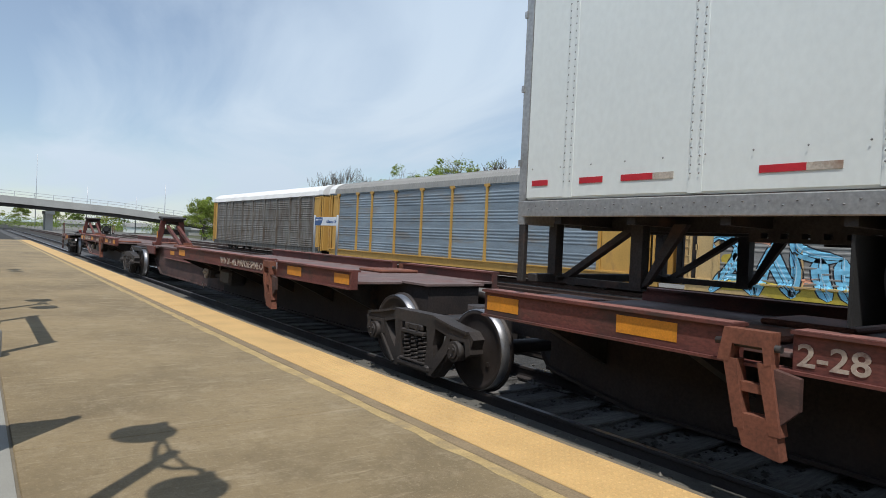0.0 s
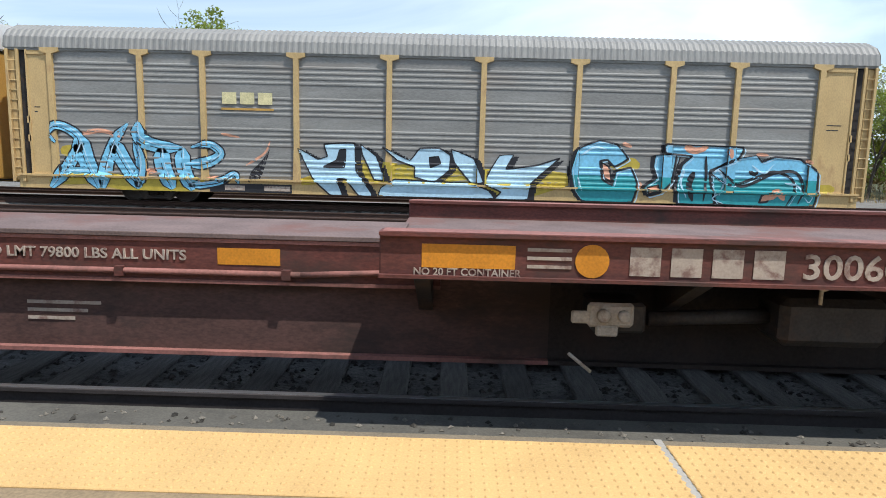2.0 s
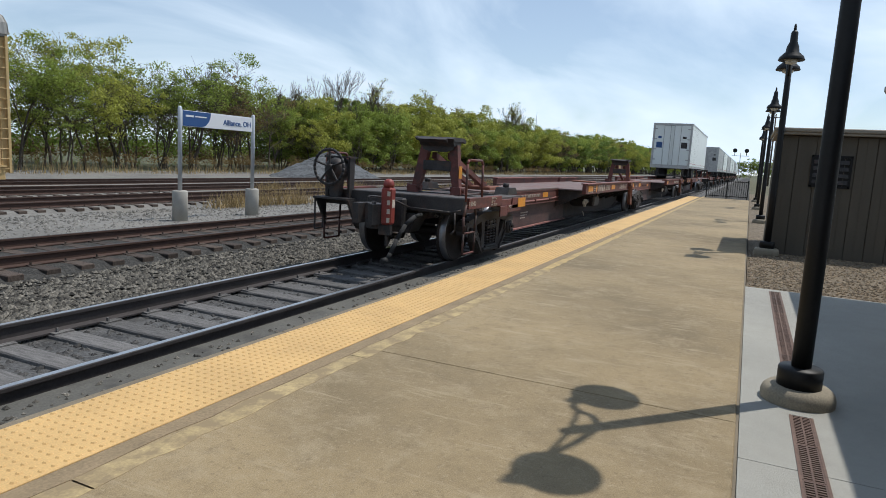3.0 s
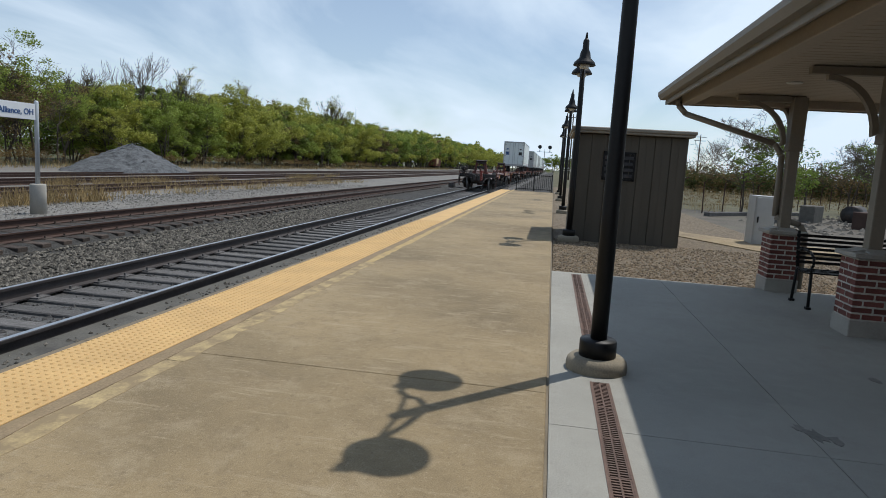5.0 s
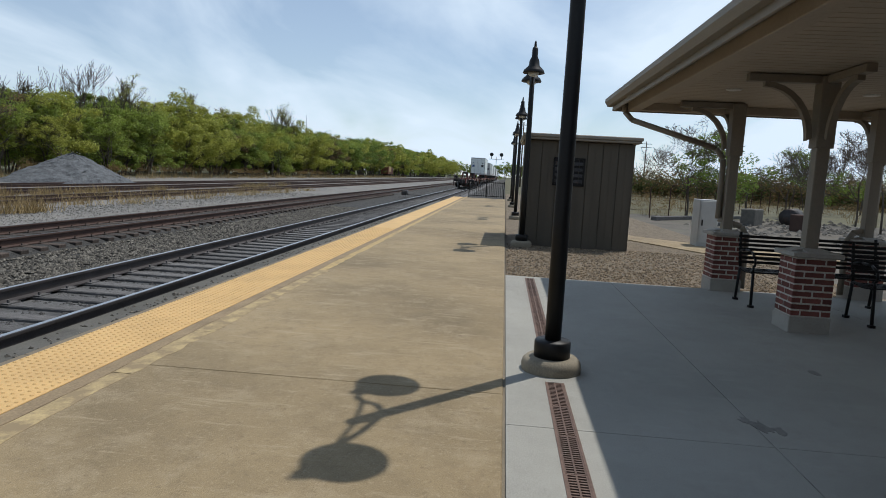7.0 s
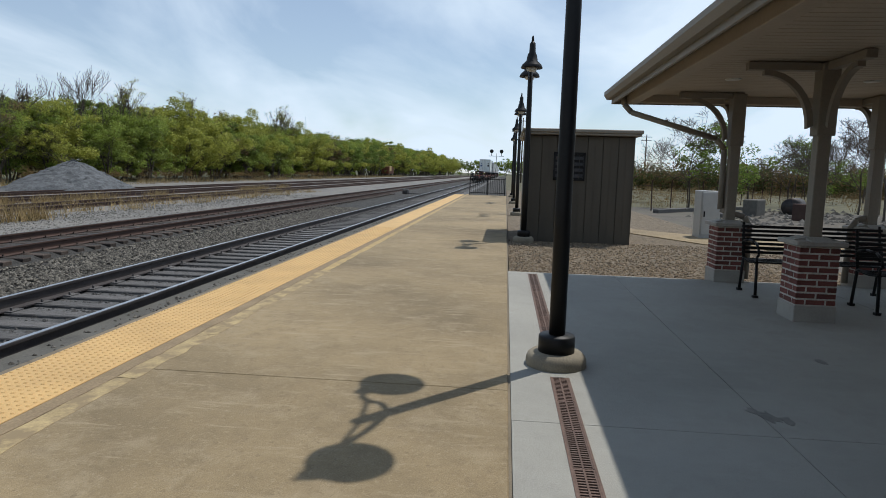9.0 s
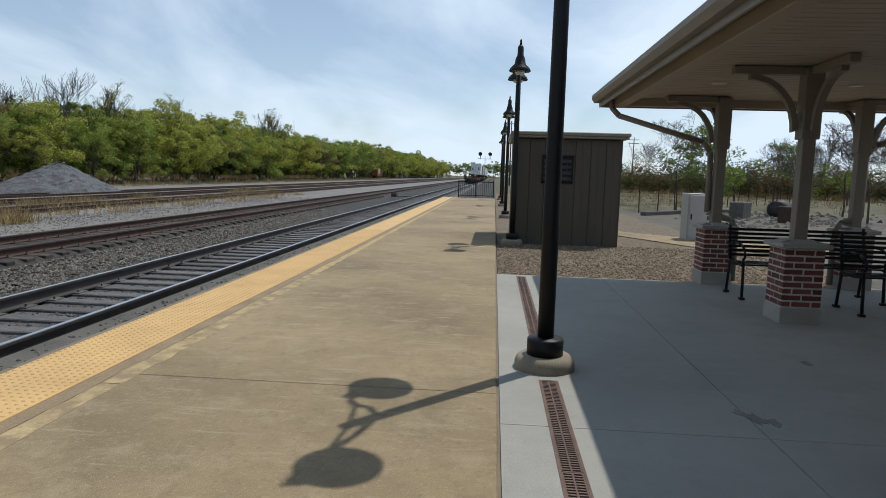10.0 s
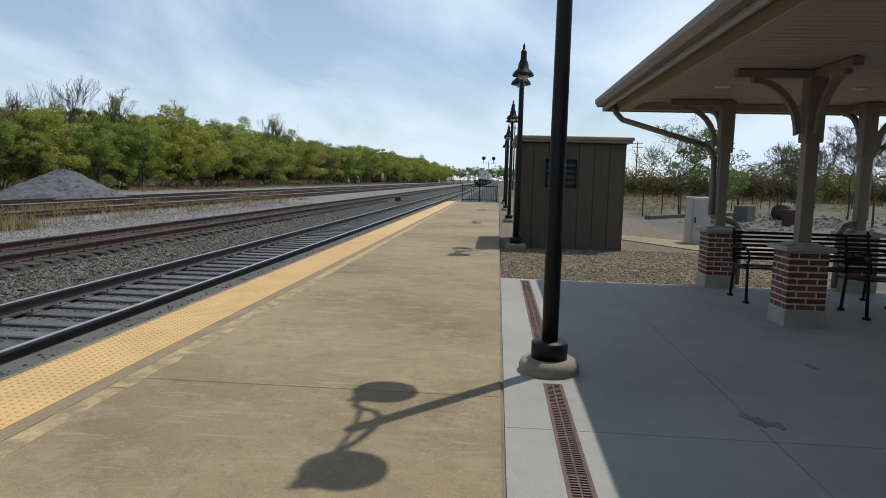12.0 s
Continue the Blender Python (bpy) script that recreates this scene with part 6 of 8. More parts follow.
def spine_unit(rear, front_truck=False):
    """One unit of an articulated spine wagon, x from its rear truck's centre, z from the rail top."""
    th = thing("spine_wagon", "oxide-red articulated spine wagon unit, empty" if rear else "oxide-red articulated spine wagon unit", "rail wagon", "spine wagons")
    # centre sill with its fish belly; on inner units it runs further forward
    q = 0.0 if rear else 1.35
    x_in, x_low = (1.55, 2.96) if rear else (1.35, 2.25)
    x_back = -1.6 if rear else -0.9
    bm = bmesh.new()
    prism(bm, [(x_back, 0.70), (x_in, 0.62), (x_low, 0.20), (7.4 + q, 0.20), (7.4 + q, 1.05), (x_back, 1.05)], "y", -0.44, 0.44)
    part("centre_sill", bm, M["sill"], th)
    # stretch below the deck, with the shade there painted as near-black
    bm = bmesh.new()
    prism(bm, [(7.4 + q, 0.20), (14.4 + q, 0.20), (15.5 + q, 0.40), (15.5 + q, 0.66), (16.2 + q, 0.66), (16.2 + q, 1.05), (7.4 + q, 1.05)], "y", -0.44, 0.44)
    part("centre_sill", bm, M["soot"], th, "centre sill stretch coloured near-black for the deck's shade")
    part("top_flange", boxes((1.2, 6.3 + q, -0.54, 0.54, 1.05, 1.085, 0.004)), M["deck"], th)
    part("top_flange", boxes((15.6 + q, 16.25 + q, -0.50, 0.50, 1.05, 1.085, 0.004)), M["deck"], th)
    bm = bmesh.new()
    prism(bm, [(x_in, 0.60), (x_low - 0.02, 0.175), (7.4 + q, 0.175), (7.4 + q, 0.205), (x_low + 0.01, 0.205), (x_in, 0.63)], "y", -0.50, 0.50)
    part("bottom_flange", bm, M["spine_worn"] if rear else M["sill"], th)
    # flange below the deck, painted dark for shade like the sill above it
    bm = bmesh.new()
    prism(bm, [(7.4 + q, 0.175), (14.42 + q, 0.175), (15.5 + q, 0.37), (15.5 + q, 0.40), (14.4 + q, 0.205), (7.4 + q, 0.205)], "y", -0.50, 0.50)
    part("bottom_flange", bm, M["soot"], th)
    for s in (-1, 1):
        lo, hi = sorted((s * 0.44, s * 0.53))
        part("side_stiffener", boxes((1.4, 6.6, lo, hi, 0.72, 0.745), (1.4, 6.6, lo, hi, 1.02, 1.046)), M["spine_worn"], th)
        lo, hi = sorted((s * 0.44, s * 0.515))
        part("side_web", boxes((1.4, 6.6, lo, hi, 0.745, 1.02)), M["spine"], th)
        if not rear:
            continue
        bm = bmesh.new()
        polytube(bm, [(1.3, s * 0.53, 0.80), (5.6, s * 0.53, 0.80), (6.4, s * 0.53, 0.84)], 0.022, 8)
        polytube(bm, [(1.3, s * 0.50, 0.68), (2.4, s * 0.50, 0.66), (3.6, s * 0.50, 0.74)], 0.014, 6)
        part("air_pipe", bm, M["spine_worn"], th)
        for xx in (1.9, 3.1, 4.3, 5.5):
            part("pipe_clip", boxes((xx - 0.03, xx + 0.03, s * 0.53 - 0.035, s * 0.53 + 0.035, 0.765, 0.835)), M["spine"], th)
    # wide deck with raised side sills
    part("deck_plate", boxes((6.25, 15.6, -1.20, 1.20, 1.03, 1.065, 0.004)), M["deck"], th)
    for s in (-1, 1):
        bm = bmesh.new()
        lo, hi = sorted((s * 1.20, s * 1.31))
        box(bm, 6.25, 12.58, lo, hi, 0.965, 1.215, 0.008)
        box(bm, 12.95, 15.6, lo, hi, 0.965, 1.205, 0.008)
        lo, hi = sorted((s * 1.16, s * 1.345))
        box(bm, 6.25, 12.58, lo, hi, 1.205, 1.228)
        box(bm, 12.95, 15.6, lo, hi, 1.195, 1.218)
        lo, hi = sorted((s * 1.20, s * 1.345))
        box(bm, 6.25, 15.6, lo, hi, 0.955, 0.975)
        part("side_sill", bm, M["spine"], th)
        lo, hi = sorted((s * 1.165, s * 1.335))
        part("sill_cap", boxes((6.27, 12.56, lo, hi, 1.229, 1.233), (12.97, 15.58, lo, hi, 1.219, 1.223)), M["spine_worn"], th)
        for xx in (6.5, 8.2, 9.9, 11.6, 13.3, 14.8):
            bm = bmesh.new()
            lo, hi = sorted((s * 0.44, s * 1.2))
            prism(bm, [(s * 0.44, 0.55), (s * 0.44, 1.03), (s * 1.25, 1.03), (s * 1.25, 0.94)], "x", xx - 0.05, xx + 0.05)
            part("cross_bearer", bm, M["grime"], th)
        for a, b in ((6.5, 7.05), (9.68, 10.25), (13.4, 13.95), (15.1, 15.55))[:4] if rear else ((6.5, 7.05), (13.4, 13.95), (15.1, 15.55)):
            lo, hi = sorted((s * 1.31, s * 1.314))
            part("reflector", boxes((a, b, lo, hi, 1.02, 1.16)), M["orange"], th, "orange reflective tape")
        lo, hi = sorted((s * 0.516, s * 0.520))
        for a, b in ((2.25, 2.72), (5.0, 5.45)):
            part("reflector", boxes((a, b, lo, hi, 0.86, 0.98)), M["orange"], th, "orange reflective tape")
        lo, hi = sorted((s * 0.442, s * 0.446))
        if rear:
            part("placard", boxes((2.15, 2.45, lo, hi, 0.40, 0.62)), M["white_tape"], th)
    guide_leg(th, 12.81 if front_truck else 12.77, front_truck)
    # brake gear under the deck
    bm = boxes((7.6, 7.95, -0.95, -0.6, 0.55, 0.75, 0.02), (8.8, 9.5, -1.0, -0.62, 0.50, 0.82, 0.05))
    tube(bm, (8.0, -0.8, 0.62), (8.8, -0.8, 0.66), 0.05)
    part("brake_gear", bm, M["grime"], th)
    bm = boxes((7.56, 7.86, -1.00, -0.95, 0.60, 0.76, 0.02), (7.46, 7.58, -0.99, -0.95, 0.62, 0.70, 0.01), (7.62, 7.76, -1.00, -0.95, 0.54, 0.61, 0.01))
    for xx, zz, rr in ((7.66, 0.68, 0.045), (7.79, 0.68, 0.04)):
        lathe(bm, [(rr, 0.0), (rr, -0.03), (rr * 0.5, -0.04), (0.0, -0.04)], (xx, -1.0, zz), "y", 12)
    part("brake_tag", bm, M["white_tape"], th, "pale dusty valve casting")
    bm = bmesh.new()
    tube(bm, (9.0, -1.05, 0.92), (9.0, -1.05, 0.80), 0.012)
    tube(bm, (9.0, -1.08, 0.93), (9.0, -1.03, 0.93), 0.04)
    polytube(bm, [(7.45, -0.99, 0.42), (7.60, -0.99, 0.30)], 0.012)
    part("release_rod", bm, M["white_tape"], th)
    # rear end deck
    if rear:
        for r in ((-1.62, -0.55, -1.26, 1.26), (-0.55, 1.1, -1.26, -0.86), (-0.55, 1.1, 0.86, 1.26), (-0.12, 0.12, -0.86, 0.86), (0.98, 1.1, -0.86, 0.86)):
            part("end_deck", boxes((*r, 1.03, 1.062)), M["deck_dark"], th)
        for s in (-1, 1):
            lo, hi = sorted((s * 1.22, s * 1.31))
            part("end_sill", boxes((-1.60, -0.15, lo, hi, 0.93, 1.10, 0.006), (-0.15, 1.1, lo, hi, 0.90, 1.03, 0.006)), M["spine"], th)
            lo, hi = sorted((s * 1.31, s * 1.33))
            bm = boxes((-0.25, 0.12, lo, hi, 0.74, 0.92, 0.006), (0.12, 0.85, lo, hi, 0.80, 0.93, 0.006), (0.35, 1.1, lo, hi, 0.86, 1.05, 0.006))
            part("jack_plate", bm, M["spine"], th)
            lo, hi = sorted((s * 1.331, s * 1.335))
            part("reflector", boxes((0.66, 1.08, lo, hi, 0.87, 1.04)), M["orange"], th, "orange reflective tape")
            # corner handrail, and a step ladder with its own rungs
            y = s * 1.28
            bm = bmesh.new()
            polytube(bm, [(-1.68, y, 1.05), (-1.68, y, 1.62), (-1.64, y, 1.68), (-1.12, y, 1.68), (-1.07, y, 1.62), (-1.02, y, 1.05)], 0.020)
            part("handrail", bm, M["spine"], th)
            for xx, bend in ((-1.70, -0.03), (-1.26, 0.02)):
                bm = bmesh.new()
                polytube(bm, [(xx - 2 * bend, y, 1.0), (xx + bend, y, 0.82), (xx, y, 0.56), (xx, y, 0.24)], 0.019, 8)
                part("ladder_stile", bm, M["sill"], th)
            for z in (0.24, 0.56):
                bm = bmesh.new()
                tube(bm, (-1.70, y, z), (-1.26, y, z), 0.016, seg=8)
                part("ladder_rung", bm, M["spine"], th)
        # end sill across the wagon, draft gear, striker and coupler
        part("end_sill", boxes((-1.72, -1.60, -1.28, 1.28, 0.84, 1.10, 0.015)), M["grime"], th)
        bm = bmesh.new()
        prism(bm, [(-0.55, 0.80), (-0.38, 0.50), (0.38, 0.50), (0.55, 0.80)], "x", -1.80, -1.45)
        box(bm, -1.92, -1.78, -0.34, 0.34, 0.58, 1.04, 0.03)
        part("striker", bm, M["grime"], th)
        bm = boxes((-2.20, -1.85, -0.10, 0.10, 0.70, 0.90, 0.03))
        prism(bm, [(-2.18, -0.16), (-2.18, 0.12), (-2.36, 0.22), (-2.52, 0.20), (-2.52, 0.10), (-2.38, 0.06), (-2.36, -0.04), (-2.56, -0.10), (-2.60, -0.20), (-2.44, -0.26)], "z", 0.66, 0.96)
        tube(bm, (-2.47, -0.14, 0.62), (-2.47, -0.14, 1.0), 0.035)
        part("coupler", bm, M["grime"], th)
        bm = bmesh.new()
        polytube(bm, [(-1.76, -1.25, 0.92), (-1.84, -1.1, 0.88), (-1.84, -0.4, 0.90), (-2.1, -0.2, 1.04), (-2.1, 0.15, 1.04)], 0.014)
        polytube(bm, [(-1.84, -1.18, 0.88), (-1.90, -1.22, 0.62), (-1.92, -1.16, 0.56)], 0.014)
        part("cut_lever", bm, M["truck"], th)
        bm = bmesh.new()
        polytube(bm, [(-1.80, -0.60, 0.80), (-1.98, -0.58, 0.78), (-2.16, -0.52, 0.66), (-2.30, -0.46, 0.44), (-2.40, -0.42, 0.24), (-2.44, -0.38, 0.14)], 0.034, 8)
        tube(bm, (-2.44, -0.38, 0.14), (-2.52, -0.34, 0.12), 0.045)
        part("air_hose", bm, M["rubber"], th)
        for k in range(11):
            bm = bmesh.new()
            xx = -1.72 + 0.10 * k
            z = 0.74 + 0.10 * ((k - 5) / 5) ** 2
            tube(bm, (xx, -0.72, z), (xx + 0.08, -0.72, z + 0.02 * (k - 5) / 5), 0.022 if k % 2 else 0.014, seg=6)
            part("chain_link", bm, M["truck"], th)
        bm = bmesh.new()
        polytube(bm, [(-1.6, 0.62, 0.78), (-1.0, 0.55, 0.62), (-0.55, 0.2, 0.58)], 0.022)
        part("brake_rod", bm, M["grime"], th)
        # end-of-train marker clamped to the coupler
        bm = boxes((-2.46, -2.30, -0.42, -0.24, 0.66, 1.22, 0.03))
        lathe(bm, [(0.075, 1.22), (0.085, 1.26), (0.07, 1.31), (0.03, 1.34), (0.0, 1.34)], (-2.38, -0.33, 0), seg=14)
        eot = part("rear_marker", bm, M["marker"], th, "red end-of-train marker box")
        for i in range(4):
            part("marker_stripe", boxes((-2.466, -2.462, -0.41, -0.36, 0.70 + 0.13 * i, 0.77 + 0.13 * i)), M["white_tape"], eot)
        part("marker_panel", boxes((-2.42, -2.34, -0.425, -0.421, 0.92, 1.04)), M["white_tape"], eot)
        part("marker_clamp", boxes((-2.42, -2.34, -0.40, -0.20, 0.50, 0.66, 0.01), (-2.40, -2.36, -0.35, -0.31, 0.34, 0.50)), M["grime"], eot)
        # hand brake: grating step, gear housing on a bracket, spoked wheel
        part("brake_step", boxes((-2.02, -1.72, 0.66, 1.30, 0.93, 0.96)), M["grime"], th)
        bm = bmesh.new()
        for y in (0.66, 1.26):
            prism(bm, [(-1.98, 0.93), (-1.72, 0.93), (-1.72, 0.50)], "y", y - 0.02, y + 0.02)
        part("step_bracket", bm, M["grime"], th)
        bm = bmesh.new()
        polytube(bm, [(-1.98, 1.28, 0.93), (-1.98, 1.28, 0.42), (-1.76, 1.28, 0.42), (-1.76, 1.28, 0.93)], 0.016, 6)
        part("stirrup", bm, M["grime"], th)
        bm = boxes((-1.80, -1.66, 0.74, 0.78, 0.96, 1.62), (-1.80, -1.66, 1.16, 1.20, 0.96, 1.62), (-1.84, -1.62, 0.72, 1.22, 1.60, 1.63))
        hb = part("brake_stand", bm, M["grime"], th)
        bm = bmesh.new()
        lathe(bm, [(0.10, -0.26), (0.17, -0.22), (0.19, -0.06), (0.19, 0.04), (0.10, 0.08)], (-1.72, 0.97, 1.42), "x", 18)
        prism(bm, [(0.86, 1.30), (1.08, 1.30), (1.05, 0.96), (0.89, 0.96)], "x", -1.90, -1.78)
        part("gear_housing", bm, M["grime"], hb)
        bm = bmesh.new()
        n = 24
        ring = [(-2.06, 0.97 + 0.28 * math.cos(2 * math.pi * i / n), 1.45 + 0.28 * math.sin(2 * math.pi * i / n)) for i in range(n + 1)]
        polytube(bm, ring, 0.023, 8)
        for k in range(5):
            a = 2 * math.pi * k / 5 + 0.3
            tube(bm, (-2.03, 0.97, 1.45), (-2.06, 0.97 + 0.28 * math.cos(a), 1.45 + 0.28 * math.sin(a)), 0.018, seg=6)
        tube(bm, (-2.08, 0.97, 1.45), (-1.9, 0.97, 1.45), 0.045)
        part("brake_wheel", bm, M["grime"], hb)
        hitch(th, 0.0)
    else:
        bm = boxes((-0.95, 2.0, -0.62, 0.62, 1.0, 1.06))
        part("end_deck", bm, M["deck"], th)
        bm = boxes((-1.1, 0.9, -0.80, 0.80, 0.82, 0.98, 0.02))
        part("articulation", bm, M["grime"], th)
        for s in (-1, 1):
            lo, hi = sorted((s * 0.62, s * 0.66))
            part("end_sill", boxes((0.85, 2.05, lo, hi, 0.80, 1.06, 0.006)), M["spine"], th)
        hitch(th, 1.44)
    add_truck(th, 0.0, 0.0, WHEELS if rear else None)
    if front_truck:
        add_truck(th, 18.55)
    # every other body part sits further along on the inner units
    for ob in th.children:
        if not rear and ob.name.split(".")[0] not in ("side_frame", "bolster", "wheelset", "articulation", "end_deck", "end_sill", "hitch_plate", "centre_sill", "top_flange", "bottom_flange"):
            ob.location.x += 1.35
    # small coloured castings at the front of the deck
    for r in ((14.2, 15.0, -1.1, -0.3, 1.065, 1.12, 0.02), (14.2, 15.0, 0.3, 1.1, 1.065, 1.12, 0.02)):
        part("tie_down", boxes(r), M["red_leg"], th)
    for q in (-1, 1):
        bm = bmesh.new()
        prism(bm, [(1.0, 1.06), (1.55, 1.06), (1.46, 1.19), (1.09, 1.19)], "y", min(q * 0.72, q * 1.0), max(q * 0.72, q * 1.0))
        tube(bm, (1.27, q * 0.86, 1.19), (1.27, q * 0.86, 1.27), 0.06)
        if rear:
            part("stop_block", bm, M["grime"], th)
    return th


UNIT_A = spine_unit(True)
MOVERS.append((UNIT_A, 0.0))
UNIT_B = spine_unit(False)
MOVERS.append((UNIT_B, 16.76))
UNIT_C = spine_unit(False, True)
MOVERS.append((UNIT_C, 53.5, 180))
for k in range(9):
    MOVERS.append((copy_thing(UNIT_B, pose(0, 0, 0)), 56.4 + 18.0 * k))


def lettering():
    """Faded stencilled words and numbers on the last two units' near side."""
    y = -1.3125
    for i in range(4):  # the owner's mark, as plain blocks
        part("mark_block", boxes((7.72 + 0.24 * i, 7.90 + 0.24 * i, y - 0.003, y, 1.0, 1.17, 0.0)), M["letter"], UNIT_A)
    bm = bmesh.new()
    tube(bm, (7.50, y - 0.004, 1.08), (7.50, y, 1.08), 0.10, seg=20)
    part("stencil_disc", bm, M["orange"], UNIT_A)
    words("car_number", "300608", 0.15, facing(8.72, y, 1.01), M["letter"], UNIT_A, spread=1.15)
    words("stencil", "NO 20 FT CONTAINER", 0.045, facing(6.45, y, 0.975), M["letter"], UNIT_A)
    words("stencil", "2-28 OR 1-57", 0.145, facing(11.05, y, 1.01), M["letter"], UNIT_A, spread=1.15)
    words("stencil", "DANGER", 0.05, facing(13.98, y - 0.004, 1.15), M["letter"], UNIT_A)
    words("stencil", "LD LMT 79800 LBS ALL UNITS", 0.075, facing(3.3, -0.519, 0.885), M["letter"], UNIT_A, spread=1.1)
    for i, w_ in enumerate(("SIDE BRGS", "SET UP", "MGT 5-1/16")):
        words("stencil", w_, 0.038, facing(-0.66, y, 1.055 - 0.055 * i), M["letter"], UNIT_A)
    words("stencil", "JACK", 0.04, facing(0.16, -1.333, 0.885), M["letter"], UNIT_A)
    words("stencil", "B END", 0.07, facing(-1.62, y, 0.98), M["letter"], UNIT_A)
    words("stencil", "B", 0.16, facing(2.9, -0.446, 0.30), M["letter"], UNIT_A)
    words("stencil", "TWIN 28 - ALL PURPOSE SPINE CAR", 0.13, facing(11.15, y, 1.01), M["letter"], UNIT_B, spread=0.93)
    words("stencil", "LD LMT 79800 LBS ALL UNITS", 0.075, facing(4.65, -0.519, 0.885), M["letter_faint"], UNIT_B, spread=1.1)
    words("stencil", "2-28 OR 1-57", 0.145, Matrix.Translation((13.9, 1.3125, 1.01)) @ Matrix.Rotation(math.pi, 4, "Z") @ FRONT, M["letter"], UNIT_C, spread=1.15)
    for r in range(3):
        part("small_print", boxes((3.55, 4.1 - 0.1 * r, -0.447, -0.444, 0.52 - 0.06 * r, 0.545 - 0.06 * r)), M["letter"], UNIT_A)
        part("small_print", boxes((7.12, 7.38, y - 0.003, y, 1.13 - 0.05 * r, 1.15 - 0.05 * r)), M["letter"], UNIT_A)
        part("small_print", boxes((14.3, 14.72, y - 0.006, y - 0.003, 1.12 - 0.045 * r, 1.14 - 0.045 * r)), M["letter"], UNIT_A)


lettering()


def trailer(label, skin, rivets=False):
    """Box trailer, x from its rear end, z from the rail top."""
    th = thing("box_trailer", label, "trailer", "trailers on the train")
    L, W, z0, z1 = 16.15, 1.29, 1.95, 4.93
    part("body", boxes((0.05, L, -W, W, z0 + 0.15, z1, 0.02)), skin, th)
    for s in (-1, 1):
        lo, hi = sorted((s * (W - 0.03), s * (W + 0.012)))
        part("bottom_rail", boxes((0.02, L, lo, hi, z0 - 0.01, z0 + 0.14, 0.008)), M["alu"], th)
        part("top_rail", boxes((0.02, L, lo, hi, z1 - 0.12, z1 + 0.01, 0.008)), M["alu"], th)
        lo, hi = sorted((s * W, s * (W + 0.006)))
        for k in range(5):
            x = 0.14 + 3.3 * k
            for a, b, m in ((0, 0.2, "red_tape"), (0.58, 0.83, "red_tape"), (1.02, 1.32, "red_tape"), (1.32, 1.5, "white_tape"), (2.15, 2.45, "red_tape"), (2.45, 2.66, "white_tape")):
                part("marking_tape", boxes((x + a, min(x + b, L - 0.05), lo, hi + 0.002, z0 + 0.275, z0 + 0.325)), M[m], th)
        for k in range(13):
            x = 0.58 + 1.24 * k
            if x < L:
                part("seam_strip", boxes((x - 0.055, x + 0.055, min(s * W, s * (W + 0.004)), max(s * W, s * (W + 0.004)), z0 + 0.16, z1 - 0.12)), skin, th)
    if rivets:
        verts, faces = [], []
        spots = [(0.58 + 1.24 * k + d, z0 + 0.3 + 0.062 * i) for k in range(5) for d in (-0.035, 0.035) for i in range(40)]
        spots += [(0.15 + 0.35 * k, z0 + 0.43) for k in range(20)] + [(0.12 + 0.09 * k, z0 + 0.06 + 0.03 * (k % 2)) for k in range(60)]
        for x, z in spots:
            b = len(verts)
            verts += [(x - 0.009, -W - 0.014, z), (x, -W - 0.014, z - 0.009), (x + 0.009, -W - 0.014, z), (x, -W - 0.014, z + 0.009), (x, -W - 0.021, z)]
            faces += [(b, b + 1, b + 4), (b + 1, b + 2, b + 4), (b + 2, b + 3, b + 4), (b + 3, b, b + 4)]
        me = bpy.data.meshes.new("rivets")
        me.from_pydata(verts, [], faces)
        me.materials.append(M["rivet"])
        part("rivets", me, None, th)["kind"] = "stuff"
    # rear doors
    fr = part("rear_frame", boxes((-0.03, 0.06, -W - 0.005, -W + 0.12, z0 - 0.08, z1 + 0.01), (-0.03, 0.06, W - 0.12, W + 0.005, z0 - 0.08, z1 + 0.01), (-0.03, 0.06, -W + 0.12, W - 0.12, z1 - 0.14, z1 + 0.01), (-0.03, 0.06, -W + 0.12, W - 0.12, z0 - 0.08, z0 + 0.14)), M["alu"], th)
    for s in (-1, 1):
        lo, hi = sorted((s * 0.008, s * (W - 0.13)))
        d = part("rear_door", boxes((-0.012, 0.045, lo, hi, z0 + 0.15, z1 - 0.15, 0.006)), skin, th)
        bm = bmesh.new()
        for yy in (0.12, 0.55):
            tube(bm, (-0.035, s * yy, z0 + 0.1), (-0.035, s * yy, z1 - 0.12), 0.016, seg=6)
        part("lock_rod", bm, M["alu"], d)
        for k in range(4):
            z = z0 + 0.5 + 0.7 * k
            part("hinge", boxes((-0.045, -0.012, min(s * (W - 0.3), s * (W + 0.02)), max(s * (W - 0.3), s * (W + 0.02)), z - 0.03, z + 0.03)), M["alu"], d)
        for half, lo, hi in ((0.2, 1.3, 1.7), (0.12, 1.95, 2.1)):
            part("door_label", boxes((-0.018, -0.0125, s * 0.82 - half, s * 0.82 + half, z0 + lo, z0 + hi)), M["sign_blue"] if s > 0 else M["grime"], d)
    # underframe, slider and bogie, landing legs
    bm = boxes((0.1, L - 0.2, -0.55, -0.42, z0 - 0.10, z0 + 0.1), (0.1, L - 0.2, 0.42, 0.55, z0 - 0.10, z0 + 0.1))
    for k in range(20):
        box(bm, 0.4 + 0.8 * k, 0.48 + 0.8 * k, -W + 0.05, W - 0.05, z0 - 0.07, z0 + 0.06)
    part("underframe", bm, M["grime"], th)
    g = part("rear_guard", boxes((-0.02, 0.10, -1.15, 1.15, z0 - 0.62, z0 - 0.54, 0.01)), M["grime"], th)
